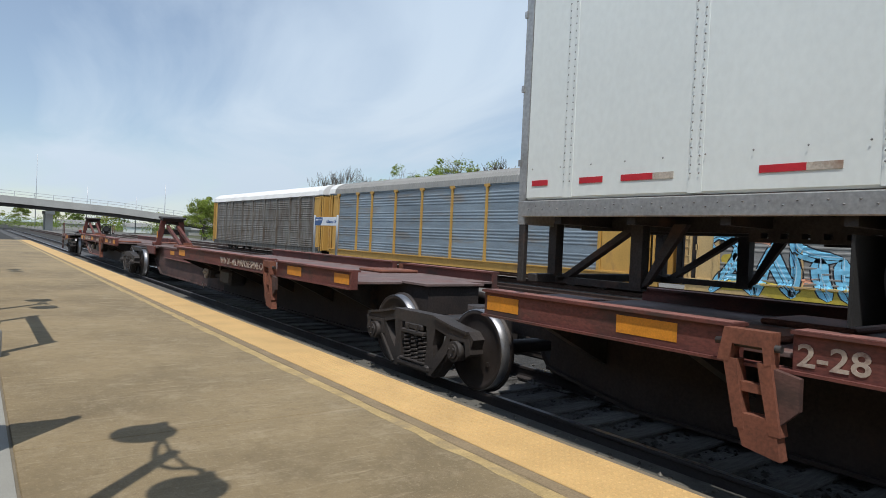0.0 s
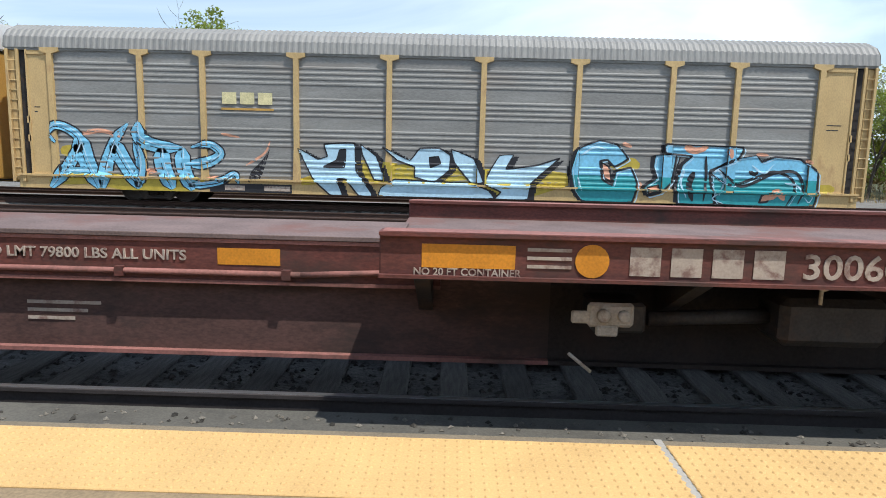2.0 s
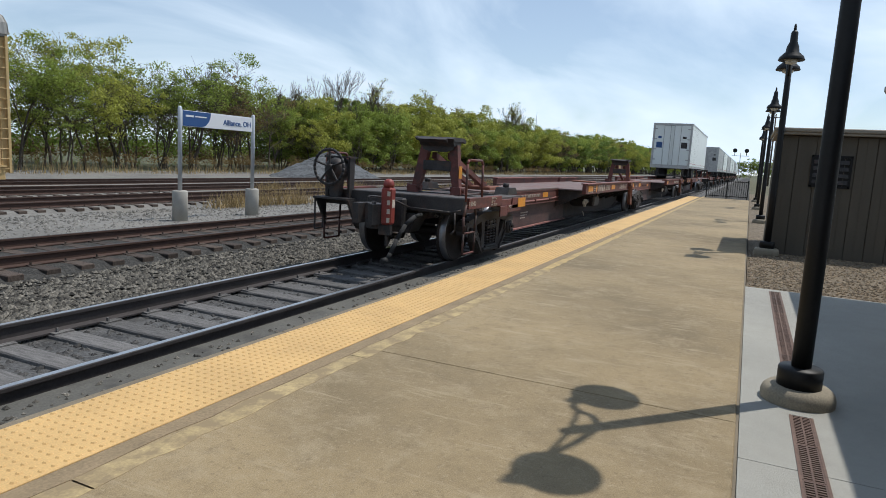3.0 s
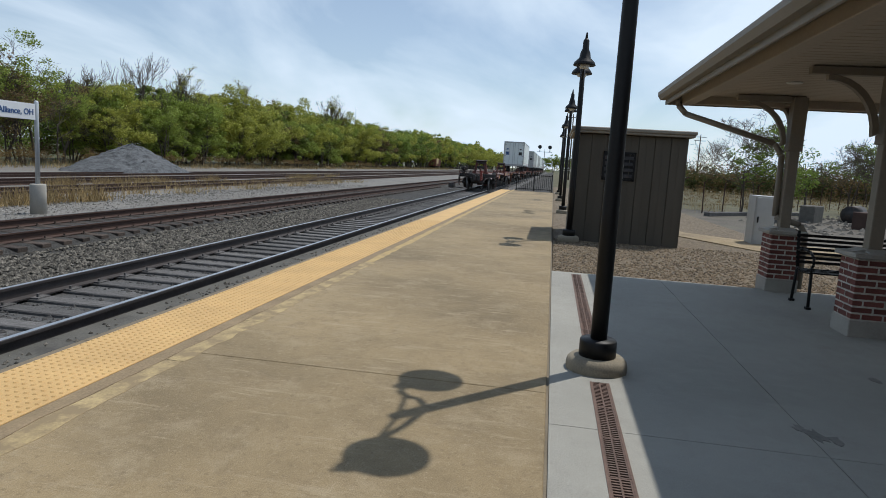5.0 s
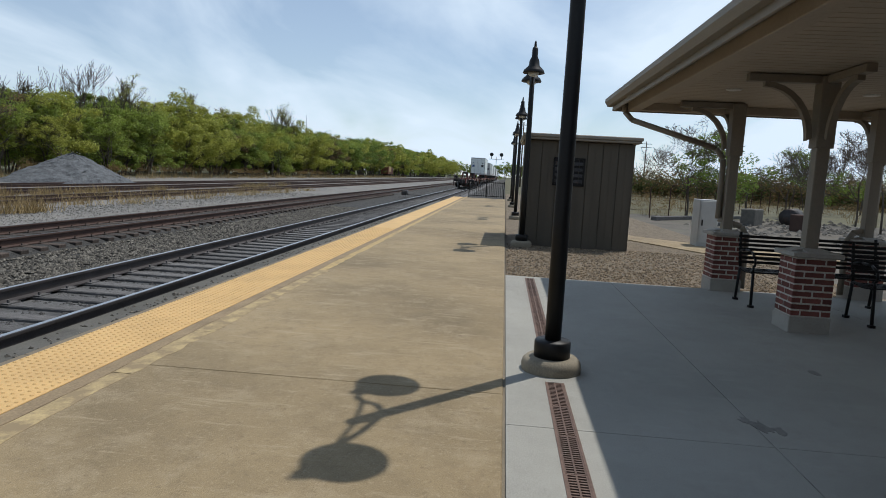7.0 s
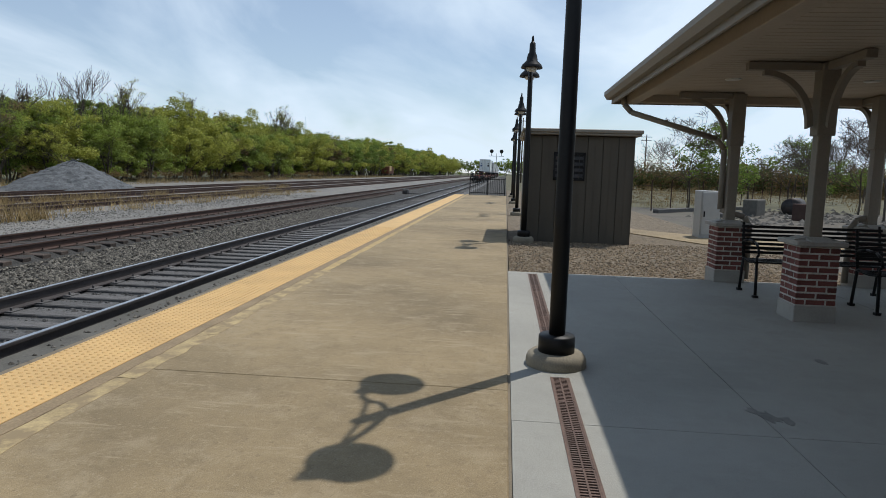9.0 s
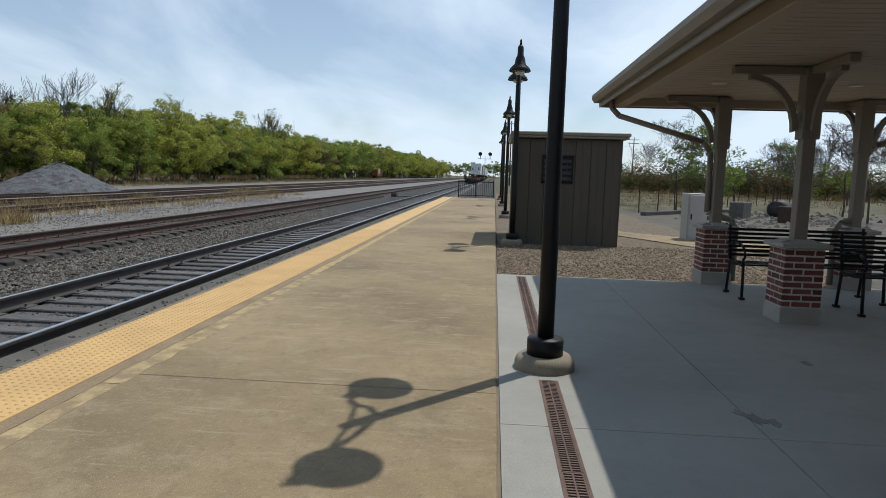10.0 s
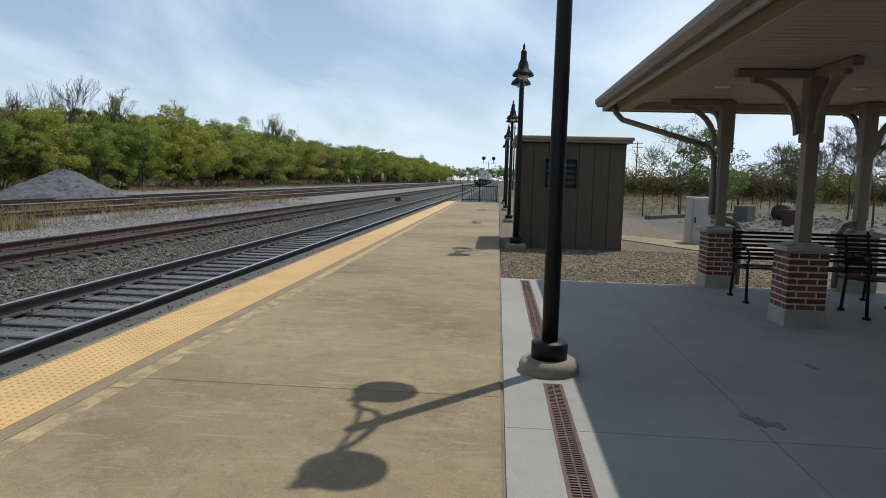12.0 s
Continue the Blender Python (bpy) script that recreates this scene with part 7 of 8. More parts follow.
    for s in (-1, 1):
        part("guard_post", boxes((0.0, 0.10, s * 0.85 - 0.05, s * 0.85 + 0.05, z0 - 0.55, z0 - 0.05)), M["grime"], g)
        lo, hi = sorted((s * (W - 0.06), s * W))
        part("side_post", boxes((-0.02, 0.06, lo, hi, z0 - 0.62, z0 - 0.06, 0.01)), M["grime"], g)
        bm = bmesh.new()
        prism(bm, [(0.1, z0 - 0.6), (0.2, z0 - 0.6), (1.0, z0 - 0.1), (0.9, z0 - 0.1)], "y", s * 0.85 - 0.04, s * 0.85 + 0.04)
        part("guard_brace", bm, M["grime"], g)
        bm = boxes((0.98, 1.10, s * 0.85 - 0.05, s * 0.85 + 0.05, z0 - 0.60, z0 - 0.05), (0.10, 1.10, s * 0.85 - 0.04, s * 0.85 + 0.04, z0 - 0.62, z0 - 0.56))
        prism(bm, [(1.08, z0 - 0.6), (1.16, z0 - 0.55), (1.50, z0 - 0.05), (1.38, z0 - 0.05)], "y", s * 0.85 - 0.03, s * 0.85 + 0.03)
        part("guard_frame", bm, M["grime"], g)
        part("slider_rail", boxes((1.9, 5.6, s * 0.62 - 0.05, s * 0.62 + 0.05, z0 - 0.17, z0 - 0.14), (1.9, 5.6, s * 0.62 - 0.05, s * 0.62 + 0.05, z0 - 0.10, z0 + 0.02), *[(1.9 + 0.15 * k, 1.99 + 0.15 * k, s * 0.62 - 0.05, s * 0.62 + 0.05, z0 - 0.14, z0 - 0.10) for k in range(25)]), M["grime"], th)
    for s in (-1, 1):
        bm = boxes((2.85, 2.87, s * 0.95 - 0.3, s * 0.95 + 0.3, 1.28, z0 - 0.12))
        part("mud_flap", bm, M["rubber"], th)
    for x in (3.50, 4.75):
        for s in (-1, 1):
            bm = bmesh.new()
            lathe(bm, [(0.26, -0.27), (0.46, -0.27), (0.50, -0.22), (0.50, 0.22), (0.46, 0.27), (0.26, 0.27)], (x, s * 0.95, 1.59), "y", 28)
            w = part("wheel", bm, M["rubber"], th)
            bm = bmesh.new()
            lathe(bm, [(0.06, s * 0.05), (0.12, s * 0.16), (0.24, s * 0.2), (0.27, s * 0.25), (0.27, -s * 0.2)], (x, s * 0.95, 1.59), "y", 20)
            part("rim", bm, M["white"], w)
    bm = boxes((12.4, 12.52, -0.9, -0.78, 1.15, z0 + 0.05), (12.4, 12.52, 0.78, 0.9, 1.15, z0 + 0.05), (12.3, 12.62, -0.98, -0.7, 1.1, 1.15), (12.3, 12.62, 0.7, 0.98, 1.1, 1.15))
    part("landing_gear", bm, M["grime"], th)
    return th


T_WHITE = trailer("white box trailer with red and white marking tape on the train", M["white"], True)
T_GREY = trailer("dull aluminium box trailer riding on the train", M["alu"])
MOVERS.append((T_WHITE, 37.0))
MOVERS.append((T_GREY, 78.0))
for k in range(2, 9):
    MOVERS.append((copy_thing(T_WHITE if k % 3 else T_GREY, pose(0, 0, 0)), 60.4 + 18.05 * k))



# ---- trees and far things ----
def branches(bm, rng, p, d, length, r, depth, tips, narrow=False):
    """A tapered limb of a few crooked lengths, with side limbs."""
    steps = 3
    for i in range(steps):
        q = p + d * (length / steps)
        r2 = max(0.026 if narrow else 0.013, r * 0.84)
        tube(bm, p, q, r, r2, 6 if r > 0.05 else 4, False)
        if depth > 0 and i > 0:
            for _ in range(2):
                side = Vector((rng.gauss(0, 1), rng.gauss(0, 1), rng.gauss(0.25, 0.5))).normalized()
                nd = (d * 0.75 + side * 0.50 + Vector((0, 0, 0.35))).normalized() if narrow else (d * 0.55 + side * 0.85).normalized()
                branches(bm, rng, q, nd, length * rng.uniform(0.55, 0.75), r2 * 0.62, depth - 1, tips, narrow)
        p, r = q, r2
        d = (d + Vector((rng.gauss(0, 0.16), rng.gauss(0, 0.16), rng.gauss(0.05, 0.1)))).normalized()
    tips.append(p)


def leaves(rng, tips, count, spread, size, clumped=False):
    """Small leaves round the twig ends; a clumped crown gathers them on uneven rounded sprays with gaps between."""
    verts, faces = [], []
    if clumped:
        centres = [(p, spread * rng.uniform(1.0, 2.3)) for p in rng.sample(tips, min(len(tips), 60))]
    for _ in range(count):
        way = Vector((rng.gauss(0, 1), rng.gauss(0, 1), rng.gauss(0.15, 0.8))).normalized()
        if clumped:
            p, r = rng.choice(centres)
            c = p + Vector((way.x, way.y, way.z * 0.75)) * r * rng.random() ** 0.28
        else:
            c = rng.choice(tips) + way * spread * 1.7 * rng.random() ** 0.5
        if c.z < 0.1:
            c.z = 0.1 + rng.random() * 0.5
        u = Vector((rng.gauss(0, 1), rng.gauss(0, 1), rng.gauss(0, 0.7))).normalized()
        w = u.cross(way if clumped else u.orthogonal()).normalized()
        s = size * rng.uniform(0.6, 1.4)
        b = len(verts)
        verts += [c - u * s, c + w * s * 0.5, c + u * s, c - w * s * 0.5]
        faces.append((b, b + 1, b + 2, b + 3))
    return verts, faces


def tree(seed, height, label, leaf_mat, count, spread, size, low=False, depth=3, narrow=False):
    rng = random.Random(seed)
    th = thing("tree", label, "tree", "trees along the yard")
    bm, tips = bmesh.new(), []
    n = 3 if low else 1
    for k in range(n):
        lean = Vector((rng.gauss(0, 0.22), rng.gauss(0, 0.22), 1)).normalized() if low else Vector((rng.gauss(0, 0.05), rng.gauss(0, 0.05), 1)).normalized()
        branches(bm, rng, Vector((rng.gauss(0, 0.4) * (n > 1), rng.gauss(0, 0.4) * (n > 1), -0.3)), lean, height * 0.72, height * 0.018, depth, tips, narrow)
    k = height / max(p.z for p in tips)
    bmesh.ops.scale(bm, vec=(k, k, k), verts=bm.verts)
    tips = [p * k for p in tips]
    part("trunk", bm, M["bark"], th)
    if count:
        pts = list(tips)
        if low:
            pts += [Vector((rng.gauss(0, height * 0.20), rng.gauss(0, height * 0.20), rng.uniform(0.06, 0.7) * height)) for _ in range(30)]
        v, f_ = leaves(rng, pts, count, spread, size, True)
        me = bpy.data.meshes.new("crown")
        me.from_pydata(v, [], f_)
        me.materials.append(leaf_mat)
        part("crown", me, None, th)
    return th


KINDS = [
    tree(1, 7.6, "leafy green spring tree behind the yard", M["leaf"], 9500, 0.42, 0.115, True),
    tree(2, 7.0, "yellow-green budding bushy tree behind the yard", M["leaf_lime"], 9500, 0.42, 0.11, True),
    tree(3, 8.0, "mid green leafy tree behind the yard", M["leaf"], 9000, 0.44, 0.115, True),
    tree(4, 7.2, "reddish brown budding tree behind the yard", M["leaf_brown"], 4600, 0.42, 0.085, True, 4),
    tree(7, 7.4, "deep green bushy tree behind the yard", M["leaf_deep"], 9500, 0.42, 0.115, True),
    tree(9, 8.2, "airy spring tree with visible trunks", M["leaf"], 4200, 0.34, 0.085, True, 4),
    tree(21, 8.6, "slender yellow-green spring tree behind the yard", M["leaf_lime"], 5200, 0.34, 0.08, False, 4),
    tree(23, 9.0, "slender fresh green spring tree behind the yard", M["leaf"], 5600, 0.36, 0.08, False, 4),
]
HEIGHTS = [7.6, 7.0, 8.0, 7.2, 7.4, 8.2, 8.6, 9.0]
BARE = [
    tree(5, 10.5, "tall bare tree with thin grey branches", M["leaf_lime"], 0, 0.3, 0.06, False, 4, True),
    tree(6, 10.5, "tall half-bare tree with sparse new leaves", M["leaf_lime"], 2600, 0.22, 0.042, False, 4, True),
    tree(12, 5.6, "spreading bare tree with many thin grey branches", M["leaf_lime"], 0, 0.3, 0.05, False, 5),
    tree(15, 5.2, "young leafy tree with a dark trunk", M["leaf_deep"], 5000, 0.30, 0.075, False, 3),
]
USED = set()


def plant(src, x, y, z, turn, size):
    m = pose(x, y, z, 0, 0, turn) @ Matrix.Scale(size, 4)
    if src.name in USED:
        ob = copy_thing(src, pose(x, y, z, 0, 0, turn))
    else:
        ob = src
        USED.add(src.name)
        ob.matrix_basis = pose(x, y, z, 0, 0, turn)
    ob.scale = (size, size, size)


def wood_top(x):
    """Height of the wood's crown line above the yard along its length."""
    return float(np.interp(x, [0, 27, 34, 44, 52, 57, 67, 78, 103, 146, 196, 300, 430], [6.9, 7.2, 7.6, 7.9, 6.4, 6.2, 6.8, 7.4, 8.2, 8.2, 9.4, 11.0, 11.0]))


def woods():
    rng = random.Random(11)
    x = 6.0
    while x < 420:
        step = 2.9 + max(0, x - 60) * 0.02
        for row in range(3 if x > 53 else 2):
            k = rng.choice([0, 1, 1, 2, 3, 4, 1, 0, 1] if x > 53 else [6, 5, 7, 5, 3, 7, 6])
            y = (34.5 + min(2, max(0, x - 30) * 0.05) - max(0, x - 220) * 0.03) + row * 3.4 + rng.uniform(-1.6, 1.6)
            h = wood_top(x) * (y + 3.3) / 40.3 * rng.uniform(0.82, 1.10) + 0.25
            plant(KINDS[k], x + rng.uniform(-1.3, 1.3), y, -0.5, rng.uniform(0, 360), h / HEIGHTS[k])
        x += step * rng.uniform(0.75, 1.25)
    # single trees that stand out of the crown line
    for x, y, h, k in ((46, 37, 9.6, 7), (26.5, 38, 8.6, 6), (33.5, 38, 8.7, 5)):
        plant(KINDS[k], x, y, -0.5, x * 37 % 360, h / HEIGHTS[k])
    for x, y, h, k in ((50.5, 38, 8.6, 0), (52.8, 39, 7.6, 0), (59, 38, 10.9, 0), (63.5, 38, 8.7, 0), (68.4, 38, 10.9, 1), (71.0, 39, 9.6, 1), (83, 38, 11.2, 1), (118, 38, 13.2, 1), (121, 38, 12.0, 1), (108, 39, 9.4, 0), (40, 38, 8.6, 0), (22, 38, 8.4, 0), (150, 38, 10.0, 1)):
        plant(BARE[k], x, y, -0.5, x * 37 % 360, h / 10.5)
    # behind the parked wagons
    for x, y, s, k in ((-105.6, 60, 1.72, 7), (-83.5, 60, 2.05, 5), (-57, 60, 1.6, 4), (-64, 61, 1.5, 5), (-14.8, 40, 1.42, 5), (-235, 62, 1.7, 1), (-120, 30, 1.0, 0), (-128, 33, 1.0, 2)):
        plant(KINDS[k], x, y, -0.5, x * 53 % 360, s)
    for x, y, s, k in ((-129, 60, 1.66, 0), (-137, 61, 1.6, 0), (-120, 61, 1.5, 0), (-113, 61, 1.35, 0), (-87, 61, 1.45, 1), (-78, 61, 1.45, 0), (-72, 61, 1.4, 0), (-33, 45, 1.1, 1)):
        plant(BARE[k], x, y, -0.5, x * 91 % 360, s)
    # beyond the station: a few spreading bare trees, one young green one, a thin row further off
    for x, y, s, k in ((36, -12.9, 0.98, 2), (42, -20.6, 0.82, 2), (45, -21.6, 0.86, 2), (36, -21.4, 1.0, 2), (30, -19.4, 0.9, 2), (47, -30.0, 1.0, 2), (58, -33, 1.1, 2), (66, -22, 0.8, 2)):
        plant(BARE[k], x, y, -0.3, x * 83 % 360, s)
    for x, y, s in ((36, -15.9, 0.9), (52, -27.0, 0.9)):
        plant(BARE[3], x, y, -0.3, x * 71 % 360, s)
    for x, y, s in ((56, -29, 0.55), (60, -34, 0.6), (64, -31, 0.6), (70, -40, 0.65)):
        plant(BARE[0], x, y, -0.3, x * 71 % 360, s)
    plant(KINDS[5], 29, -21.5, -0.3, 140, 0.5)


def brush(name, label, spots, count, spread, size, mat_, seed):
    """Undergrowth nobody could count: stems and small leaves as one body."""
    rng = random.Random(seed)
    tips, v, f_ = [], [], []
    for x, y, z, h in spots(rng):
        for _ in range(7):
            top = Vector((x + rng.gauss(0, 0.35) * h, y + rng.gauss(0, 0.35) * h, z + h * rng.uniform(0.45, 1.0)))
            tips.append(top)
            tips.append(top * 0.6 + Vector((x, y, z)) * 0.4)
            b = len(v)
            v += [(x - 0.02, y, z - 0.2), (x + 0.02, y + 0.02, z - 0.2), tuple(top)]
            f_.append((b, b + 1, b + 2))
    lv, lf = leaves(rng, tips, count, spread, size)
    me = bpy.data.meshes.new(name)
    me.from_pydata(v + [tuple(p) for p in lv], [], f_ + [tuple(i + len(v) for i in q) for q in lf])
    me.materials.append(mat_)
    tagged(new(name, me), label, "undergrowth", kind="stuff")


def station_brush(rng):
    for _ in range(120):
        x = rng.uniform(38, 95)
        yield x, -9.5 - rng.random() * (6 + x * 0.45), -0.2, rng.uniform(0.5, 1.3)


def thicket(rng):
    x = 4.0
    while x < 140:
        yield x, 43 + rng.uniform(-1.5, 1.5), -0.4, rng.uniform(3.0, 5.0)
        x += rng.uniform(0.7, 1.3)


def wood_floor(rng):
    for _ in range(330):
        yield rng.uniform(2, 190), rng.uniform(41, 48), -0.4, rng.uniform(1.2, 2.6)


def hedge_foot(rng):
    for _ in range(150):
        yield rng.uniform(6, 130), 33.2 + rng.uniform(-0.8, 0.8), -0.4, rng.uniform(0.5, 1.4)


def far_brush(rng):
    for _ in range(90):
        yield rng.uniform(95, 230), rng.uniform(-75, -9), -0.3, rng.uniform(2.0, 4.5)


def tree_line(rng):
    for k in range(260):
        f = rng.random()
        yield 96 - 38 * f + rng.uniform(-3, 3), -9 - 62 * f + rng.uniform(-2, 2), -0.3, rng.uniform(2.0, 4.0)


def bridge_scrub(rng):
    for _ in range(240):
        yield rng.uniform(-270, -205), rng.uniform(-60, 75), -0.4, rng.uniform(1.6, 4.2)


brush("thicket", "dull green and brown scrub beyond the bridge", bridge_scrub, 14000, 0.9, 0.22, M["leaf_deep"], 51)
brush("thicket", "brown budding tree line far beyond the station yard", tree_line, 36000, 0.5, 0.15, M["leaf_brown"], 41)
brush("thicket", "green tree line far beyond the station yard", tree_line, 40000, 0.5, 0.15, M["leaf_dark"], 42)
brush("undergrowth", "brown leafless brush beyond the station yard", station_brush, 14000, 0.16, 0.035, M["leaf_brown"], 31)
brush("undergrowth", "dry brown brush beyond the station yard", station_brush, 7000, 0.16, 0.04, M["leaf_brown"], 32)
brush("thicket", "dense green thicket behind the front trees", thicket, 40000, 0.55, 0.13, M["leaf_deep"], 33)
brush("undergrowth", "dark brown scrub deep in the wood", wood_floor, 22000, 0.5, 0.14, M["leaf_brown"], 36)
brush("undergrowth", "low brown and green scrub at the foot of the trees", hedge_foot, 14000, 0.2, 0.06, M["leaf_brown"], 34)
brush("thicket", "distant green trees and scrub beyond the yard", far_brush, 16000, 0.7, 0.16, M["leaf_deep"], 35)


woods()


def stone_mound():
    bm = bmesh.new()
    rng = random.Random(2)
    rings, n = [], 40
    for i in range(15):
        f_ = i / 14
        rings.append([bm.verts.new((44 + (1 - f_) * (5.6 + 0.5 * math.sin(3 * a)) * math.cos(a) + rng.gauss(0, 0.07), 27 + (1 - f_) * 3.6 * math.sin(a) + rng.gauss(0, 0.07), -0.55 + 2.15 * f_ - 0.12 * f_ ** 8 + rng.gauss(0, 0.05))) for a in (2 * math.pi * k / n for k in range(n))])
    for a, b in zip(rings, rings[1:]):
        for i in range(n):
            bm.faces.new((a[i], a[(i + 1) % n], b[(i + 1) % n], b[i]))
    bm.faces.new(rings[-1])
    tagged(part("stone_mound", bm, M["pile"]), "conical pile of crushed grey stone in the yard", "gravel pile")


stone_mound()


def tuft(name, spots, height, count, seed, mat_, label):
    rng = random.Random(seed)
    verts, faces = [], []
    for cx, cy, r in spots:
        for _ in range(count):
            x, y = cx + rng.gauss(0, r), cy + rng.gauss(0, r * 0.4)
            h = height * rng.uniform(0.5, 1.2)
            lx, ly = rng.gauss(0, 0.15), rng.gauss(0, 0.15)
            a = rng.uniform(0, 3.14)
            wx, wy = 0.012 * math.cos(a), 0.012 * math.sin(a)
            b = len(verts)
            verts += [(x - wx, y - wy, -0.52), (x + wx, y + wy, -0.52), (x + lx, y + ly, -0.5 + h)]
            faces.append((b, b + 1, b + 2))
    me = bpy.data.meshes.new(name)
    me.from_pydata(verts, [], faces)
    me.materials.append(mat_)
    tagged(new(name, me), label, "grass", kind="stuff")


tuft("dry_grass", [(27, 16.4, 0.7), (28.6, 16.2, 0.9), (31, 16.5, 0.8), (49.8, 16.6, 0.8), (52.5, 16.6, 0.5), (57, 16.4, 0.8), (25, 16.9, 0.5), (17.5, 12.3, 0.5), (19, 12.4, 0.6), (20.5, 12.1, 0.5), (36, 16.3, 0.7)], 0.5, 300, 3, M["grass"], "tufts of dry tan grass between the tracks")
tuft("dry_grass", [(21 + 1.25 * k, 12.6 + (k * 7 % 5) * 0.7, 0.8) for k in range(26)], 0.34, 130, 7, M["grass"], "sparse low dry grass on the yard gravel")
tuft("dry_grass", [(4 + 3.1 * k, 31 + (k % 3) * 0.6, 1.5) for k in range(70)], 0.7, 130, 4, M["grass"], "dry grass along the foot of the trees")
tuft("dry_grass", [(36 + 2.6 * k, -11 - 1.5 * k + (k % 3), 1.2) for k in range(16)], 0.7, 160, 5, M["grass"], "dry grass beyond the station yard")


def tie_stack():
    th = thing("tie_stack", "stack of old dark timber ties beside the far track", "timber stack")
    rng = random.Random(4)
    for r in range(3):
        for k in range(5 - r):
            bm = boxes((94 + rng.uniform(-0.2, 0.2), 98.6, 37 - 0.3 * k - 0.15 * r, 37.22 - 0.3 * k - 0.15 * r, -0.5 + 0.2 * r, -0.31 + 0.2 * r, 0.01))
            part("timber", bm, M["grime"], th)


tie_stack()


def far_caboose():
    th = thing("work_wagon", "small weathered brown and cream work wagon far down the yard", "rail wagon")
    part("body", boxes((208, 217, 34.2, 36.6, 0.4, 2.6, 0.05)), M["red_leg"], th)
    part("cab", boxes((209, 212.5, 34.1, 36.7, 1.2, 2.9, 0.05)), M["car_tan"], th)
    for x in (210, 215):
        bm = bmesh.new()
        tube(bm, (x, 34.4, -0.05), (x, 36.4, -0.05), 0.45, seg=16)
        part("wheelset", bm, M["wheel"], th)
    part("window", boxes((208.99, 209.05, 34.6, 36.2, 1.7, 2.3)), M["grime"], th)


far_caboose()


def switch_machine():
    th = thing("switch_machine", "low dark switch machine on a tie beside the track", "switch machine")
    part("case", boxes((50.3, 51.2, 4.2, 4.6, -0.35, -0.05, 0.04)), M["grime"], th)
    part("lid", boxes((50.35, 51.1, 4.18, 4.62, -0.05, 0.02, 0.02)), M["grime"], th)
    part("rod", boxes((50.65, 50.75, 2.6, 4.25, -0.33, -0.28)), M["grime"], th)


switch_machine()


def signal():
    th = thing("railway_signal", "tall railway signal mast with black round-faced heads", "railway signal")
    bm = bmesh.new()
    tube(bm, (215, 0.0, -0.5), (215, 0.0, 8.0), 0.10)
    part("mast", bm, M["alu"], th)
    part("platform", boxes((214.2, 215.8, -2.4, 2.4, 7.0, 7.1)), M["alu"], th)
    for y in (-1.6, 1.6):
        bm = boxes((214.9, 215.1, y - 0.1, y + 0.1, 7.1, 8.6))
        lathe(bm, [(0.0, -0.05), (0.62, 0), (0.62, 0.06), (0.0, 0.08)], (214.8, y, 8.6), "x", 20)
        part("signal_head", bm, M["black"], th)


signal()


def mast(x, y, h, r, name, label, cat, arms=0):
    th = thing(name, label, cat)
    bm = bmesh.new()
    tube(bm, (x, y, -0.5), (x, y, h), r, r * 0.6)
    part("pole", bm, M["bark"] if arms else M["galv"], th)
    for k in range(arms):
        part("crossarm", boxes((x - 0.06, x + 0.06, y - 1.2, y + 1.2, h - 0.6 - 0.8 * k, h - 0.48 - 0.8 * k)), M["bark"], th)


mast(300, 90.4, 25.1, 0.25, "radio_mast", "distant thin grey radio mast", "mast")
mast(120, -6.0, 11.5, 0.16, "utility_pole", "distant wooden utility pole with a crossarm", "utility pole", 1)
mast(150, -34, 11.0, 0.16, "utility_pole", "distant wooden utility pole with crossarms", "utility pole", 2)


def back_fence():
    th = thing("wire_fence", "rusty wire fence on thin leaning posts at the yard edge", "fence")
    rng = random.Random(3)
    p = [(31 + 1.9 * k, -9.0 - 1.35 * k) for k in range(15)]
    for x, y in p:
        bm = bmesh.new()
        tube(bm, (x, y, -0.4), (x + rng.gauss(0, 0.05), y + rng.gauss(0, 0.05), 1.35), 0.03, seg=6)
        polytube(bm, [(x, y, 1.3), (x - 0.12, y - 0.1, 1.5), (x - 0.3, y - 0.22, 1.52)], 0.02, 5)
        part("post", bm, M["rail_rust"], th)
    for z in (0.3, 0.7, 1.1):
        bm = bmesh.new()
        polytube(bm, [(x, y, z + rng.gauss(0, 0.02)) for x, y in p], 0.007, 4)
        part("wire", bm, M["rail_rust"], th)


back_fence()


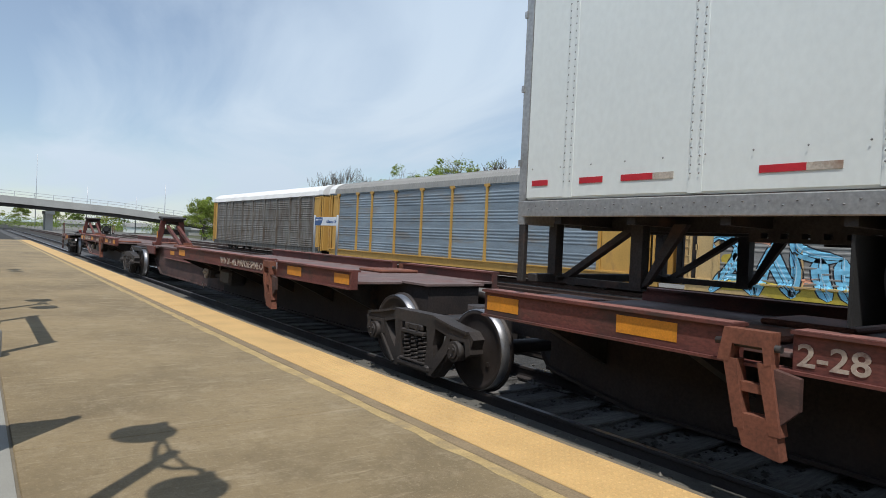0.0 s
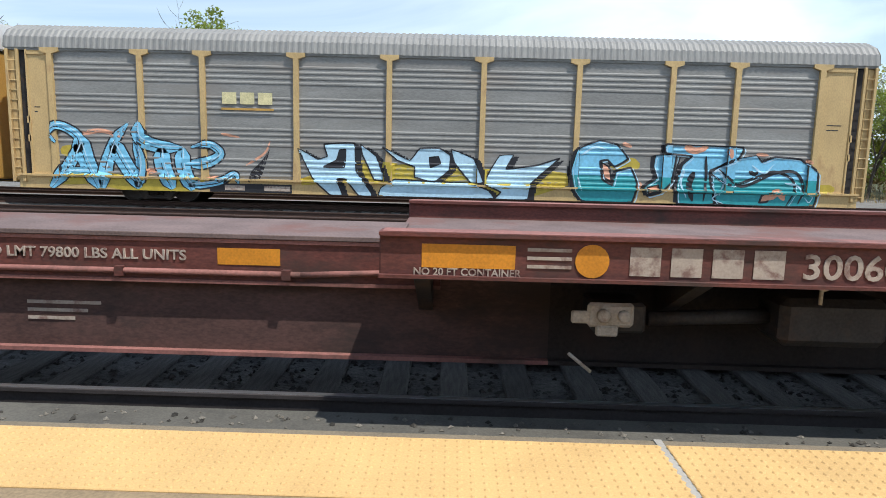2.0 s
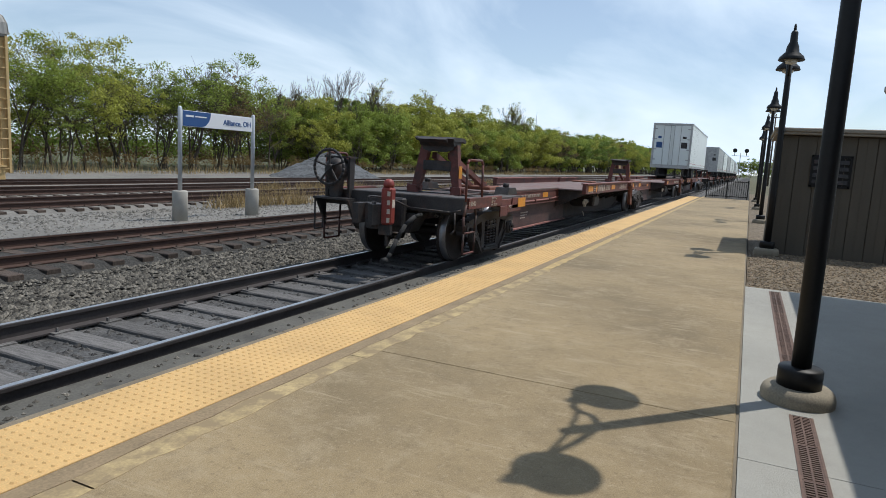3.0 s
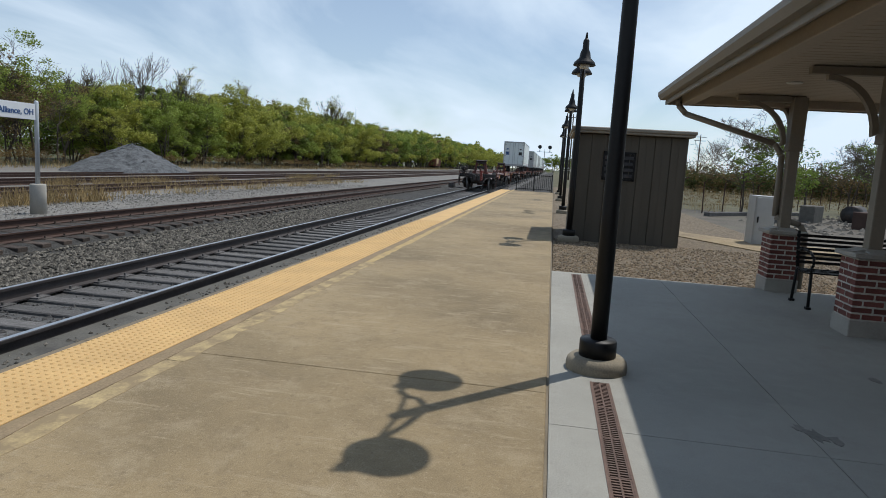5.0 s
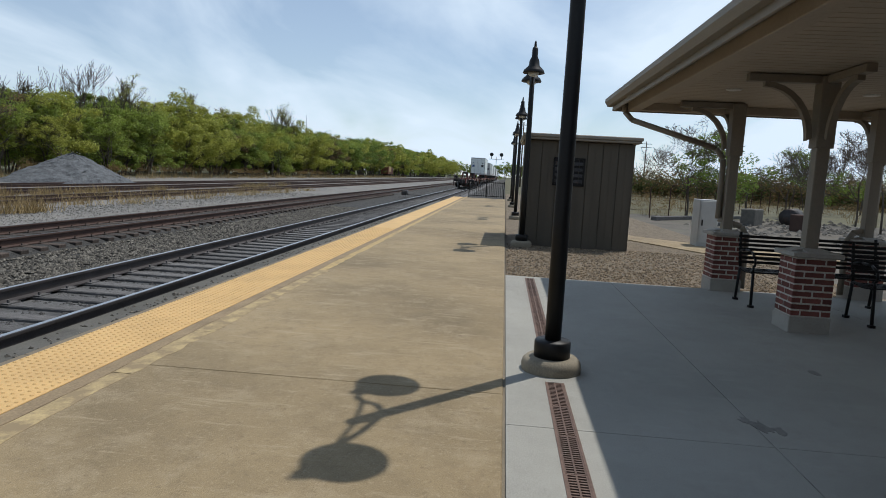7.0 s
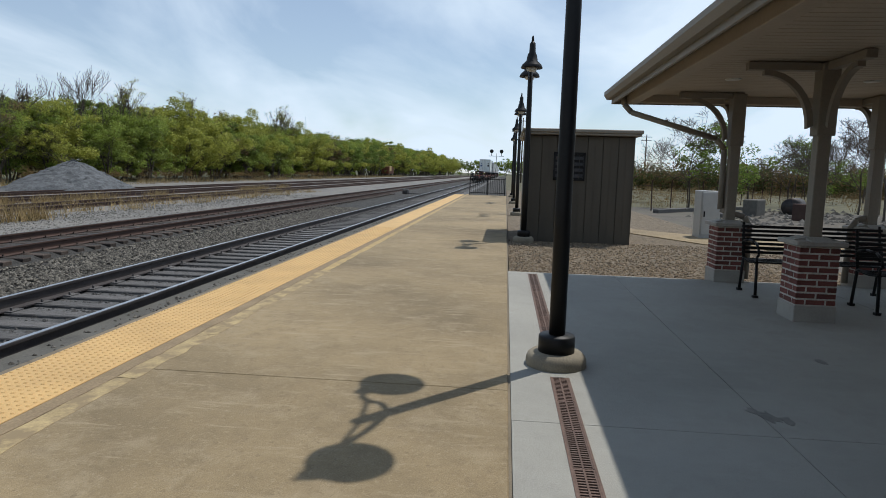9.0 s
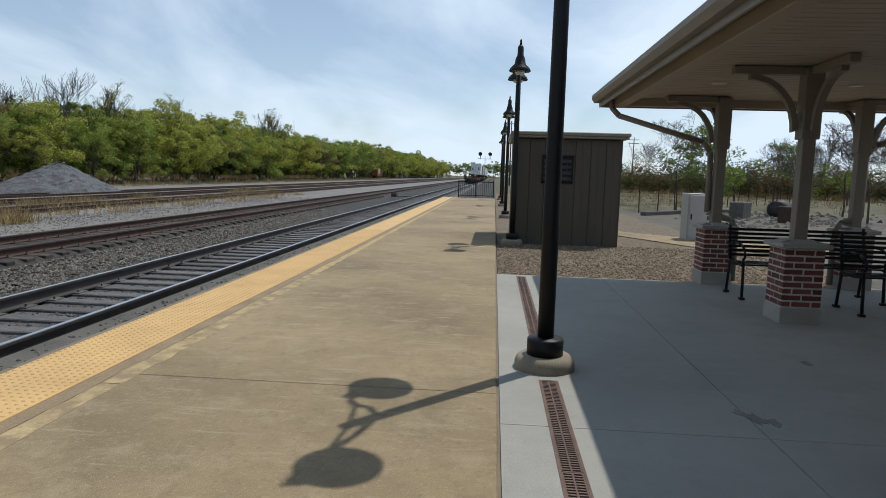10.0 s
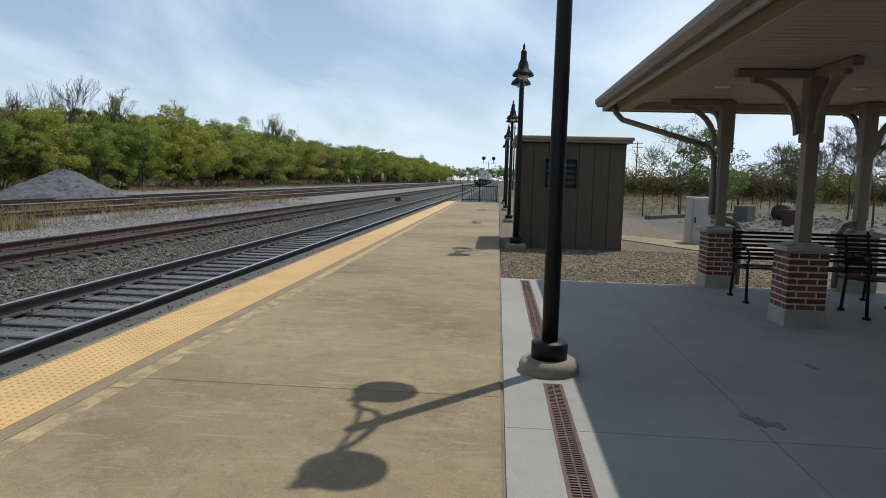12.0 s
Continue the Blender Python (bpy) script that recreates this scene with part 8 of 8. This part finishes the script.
def yard_clutter():
    rng = random.Random(6)
    for x, y, ln, turn in ((32, -11.2, 3.6, -40), (30.0, -12.6, 2.2, -15), (37, -16, 4.0, -50)):
        bm = boxes((-ln / 2, ln / 2, -0.14, 0.14, 0, 0.24, 0.02))
        ob = part("timber_baulk", bm, M["tie"])
        ob.matrix_basis = pose(x, y, -0.18, 0, 0, turn)
        tagged(ob, "old weathered timber baulk lying on the gravel", "timber")
    ob = part("steel_drum_box", boxes((-0.4, 0.4, -0.4, 0.4, 0, 0.75, 0.03)), M["rail_rust"])
    ob.matrix_basis = pose(28.5, -15.6, -0.18, 0, 0, 20)
    tagged(ob, "rusty red steel box standing on the gravel", "box")
    ob = part("concrete_block", boxes((-0.7, 0.7, -0.3, 0.3, 0, 0.8, 0.04)), M["rubble"])
    ob.matrix_basis = pose(31.5, -14.6, -0.18, 0, 0, -35)
    tagged(ob, "grey concrete block beside the fence", "block")
    bm = bmesh.new()
    lathe(bm, [(0.0, -1.2), (0.42, -1.2), (0.42, 1.2), (0.0, 1.2)], (0, 0, 0.42), "x", 20)
    ob = part("pipe_section", bm, M["grime"])
    ob.matrix_basis = pose(34.5, -17.6, -0.18, 0, 0, -30)
    tagged(ob, "short length of black pipe on the ground", "pipe")


yard_clutter()


def rubble(rng):
    for _ in range(300):
        k = rng.random()
        yield 24 + 14 * k + rng.gauss(0, 1.6), -13.5 - 6 * k + rng.gauss(0, 1.8), -0.12


stones("rubble", "pale broken rubble lying beyond the station yard", "rubble", rubble, 0.06, 0.22, M["rubble"], 9)


def bridge():
    th = thing("road_bridge", "long pale concrete road overpass with a railing crossing the tracks", "bridge")
    pts = [(-160.0, 7.5), (-40.0, 7.2), (2.0, 6.5), (26.0, 5.3), (42.0, 3.9), (62.0, 1.8), (80.0, 0.0)]
    bm = bmesh.new()
    for x0, x1, top, bot in ((-196, -184, 0.0, -0.55),):
        prism(bm, [(y, z) for y, z in pts] + [(y, z + bot - 0.25) for y, z in pts[::-1]], "x", x0, x1)
    part("deck", bm, M["bridge"], th)
    bm = bmesh.new()
    prism(bm, [(y, z - 0.8) for y, z in pts[:6]] + [(y, z - 1.5) for y, z in pts[5::-1]], "x", -195, -185)
    part("girder", bm, M["grime"], th, "dark steel girder")
    bm = bmesh.new()
    prism(bm, [(y, z + 0.9) for y, z in pts] + [(y, z) for y, z in pts[::-1]], "x", -184.3, -184.0)
    part("parapet", bm, M["bridge"], th)
    for k in range(60):
        y = -160 + 4 * k
        z = float(np.interp(y, [p[0] for p in pts], [p[1] for p in pts]))
        part("railing_post", boxes((-184.2, -184.1, y - 0.06, y + 0.06, z + 0.9, z + 2.2)), M["galv"], th)
    bm = bmesh.new()
    for h in (1.5, 2.15):
        polytube(bm, [(-184.15, y, z + h) for y, z in pts], 0.05, 5)
    part("railing", bm, M["galv"], th)
    for y in (11.5, -24.0, 44.0):
        z = float(np.interp(y, [p[0] for p in pts], [p[1] for p in pts]))
        bm = boxes((-195, -185, y - 1.0, y + 1.0, z - 2.6, z - 1.7), (-193, -187, y - 0.8, y + 0.8, -0.6, z - 2.5))
        part("pier", bm, M["bridge"], th)


bridge()
for _x, _y, _h in ((-190, 20, 11.2), (-190, 39, 13.5), (-240, 12, 22.8), (-190, 31.7, 9.2), (-190, 50, 9.0)):
    mast(_x, _y, _h, 0.14, "light_mast", "distant thin street light mast", "mast")


def far_sheds():
    for x, y, w, d, h, m in ((-215, 37, 7, 6, 1.9, "white"), (-232, 22, 9, 6, 2.0, "bridge"), (-205, 52, 6, 5, 1.7, "bridge")):
        th = thing("far_shed", "low pale distant shed beyond the bridge", "shed")
        part("wall", boxes((x - d / 2, x + d / 2, y - w / 2, y + w / 2, -0.5, h - 0.6)), M[m], th)
        bm = bmesh.new()
        prism(bm, [(x - d / 2 - 0.3, h - 0.6), (x + d / 2 + 0.3, h - 0.6), (x, h + 0.6)], "y", y - w / 2 - 0.3, y + w / 2 + 0.3)
        part("roof", bm, M["roof_grey"], th)


far_sheds()
for _k in range(26):
    plant(KINDS[(0, 2, 4, 1)[_k % 4]], -300 - (_k * 37 % 60), -120 + 11 * _k, -0.5, _k * 47 % 360, 1.1)
for _k in range(22):
    plant(KINDS[(0, 4, 2)[_k % 3]], 430 + (_k * 37 % 40), -60 + 5.2 * _k, -0.5, _k * 47 % 360, 1.3 + 0.05 * (_k % 4))

# ---- track pieces ----
for _y, _z, _f in TRACKS:
    ballast_bed(_y, _z, M["oily"] if _f == "polished" else M["gravel"] if _y < 10 else M["yard"])
    _t = track(_y, _z, _f)
    TIE = tie_mesh(M["tie"] if _y < 3 else M["tie_brown"])
    _n = 300 if _y < 3 else 120
    _x0 = -40.0 if _y < 3 else -10.0
    for _k in range(_n if _y < 10 else 60):
        _o = new("tie", TIE)
        _o.parent = _t
        _o.matrix_basis = pose(_x0 + 0.52 * _k + random.uniform(-0.02, 0.02), _y + random.uniform(-0.03, 0.03), _z - 0.168, 0, 0, random.uniform(-0.8, 0.8))


def motions():
    """The train rolls along the near track at one speed; the last unit's wheels turn."""
    for ob, u, *turn in MOVERS:
        walk(ob, [(t, pose(train_at(t) + u, TRACK_Y, RAIL_Z, 0, 0, turn[0] if turn else 0)) for t in range(13)])
    for ws, x, z in WHEELS:
        walk(ws, [(i / 30, pose(x, 0, z, 0, (train_at(i / 30) - train_at(0)) / 0.46 * 57.29578 % 360, 0)) for i in range(361)])


motions()
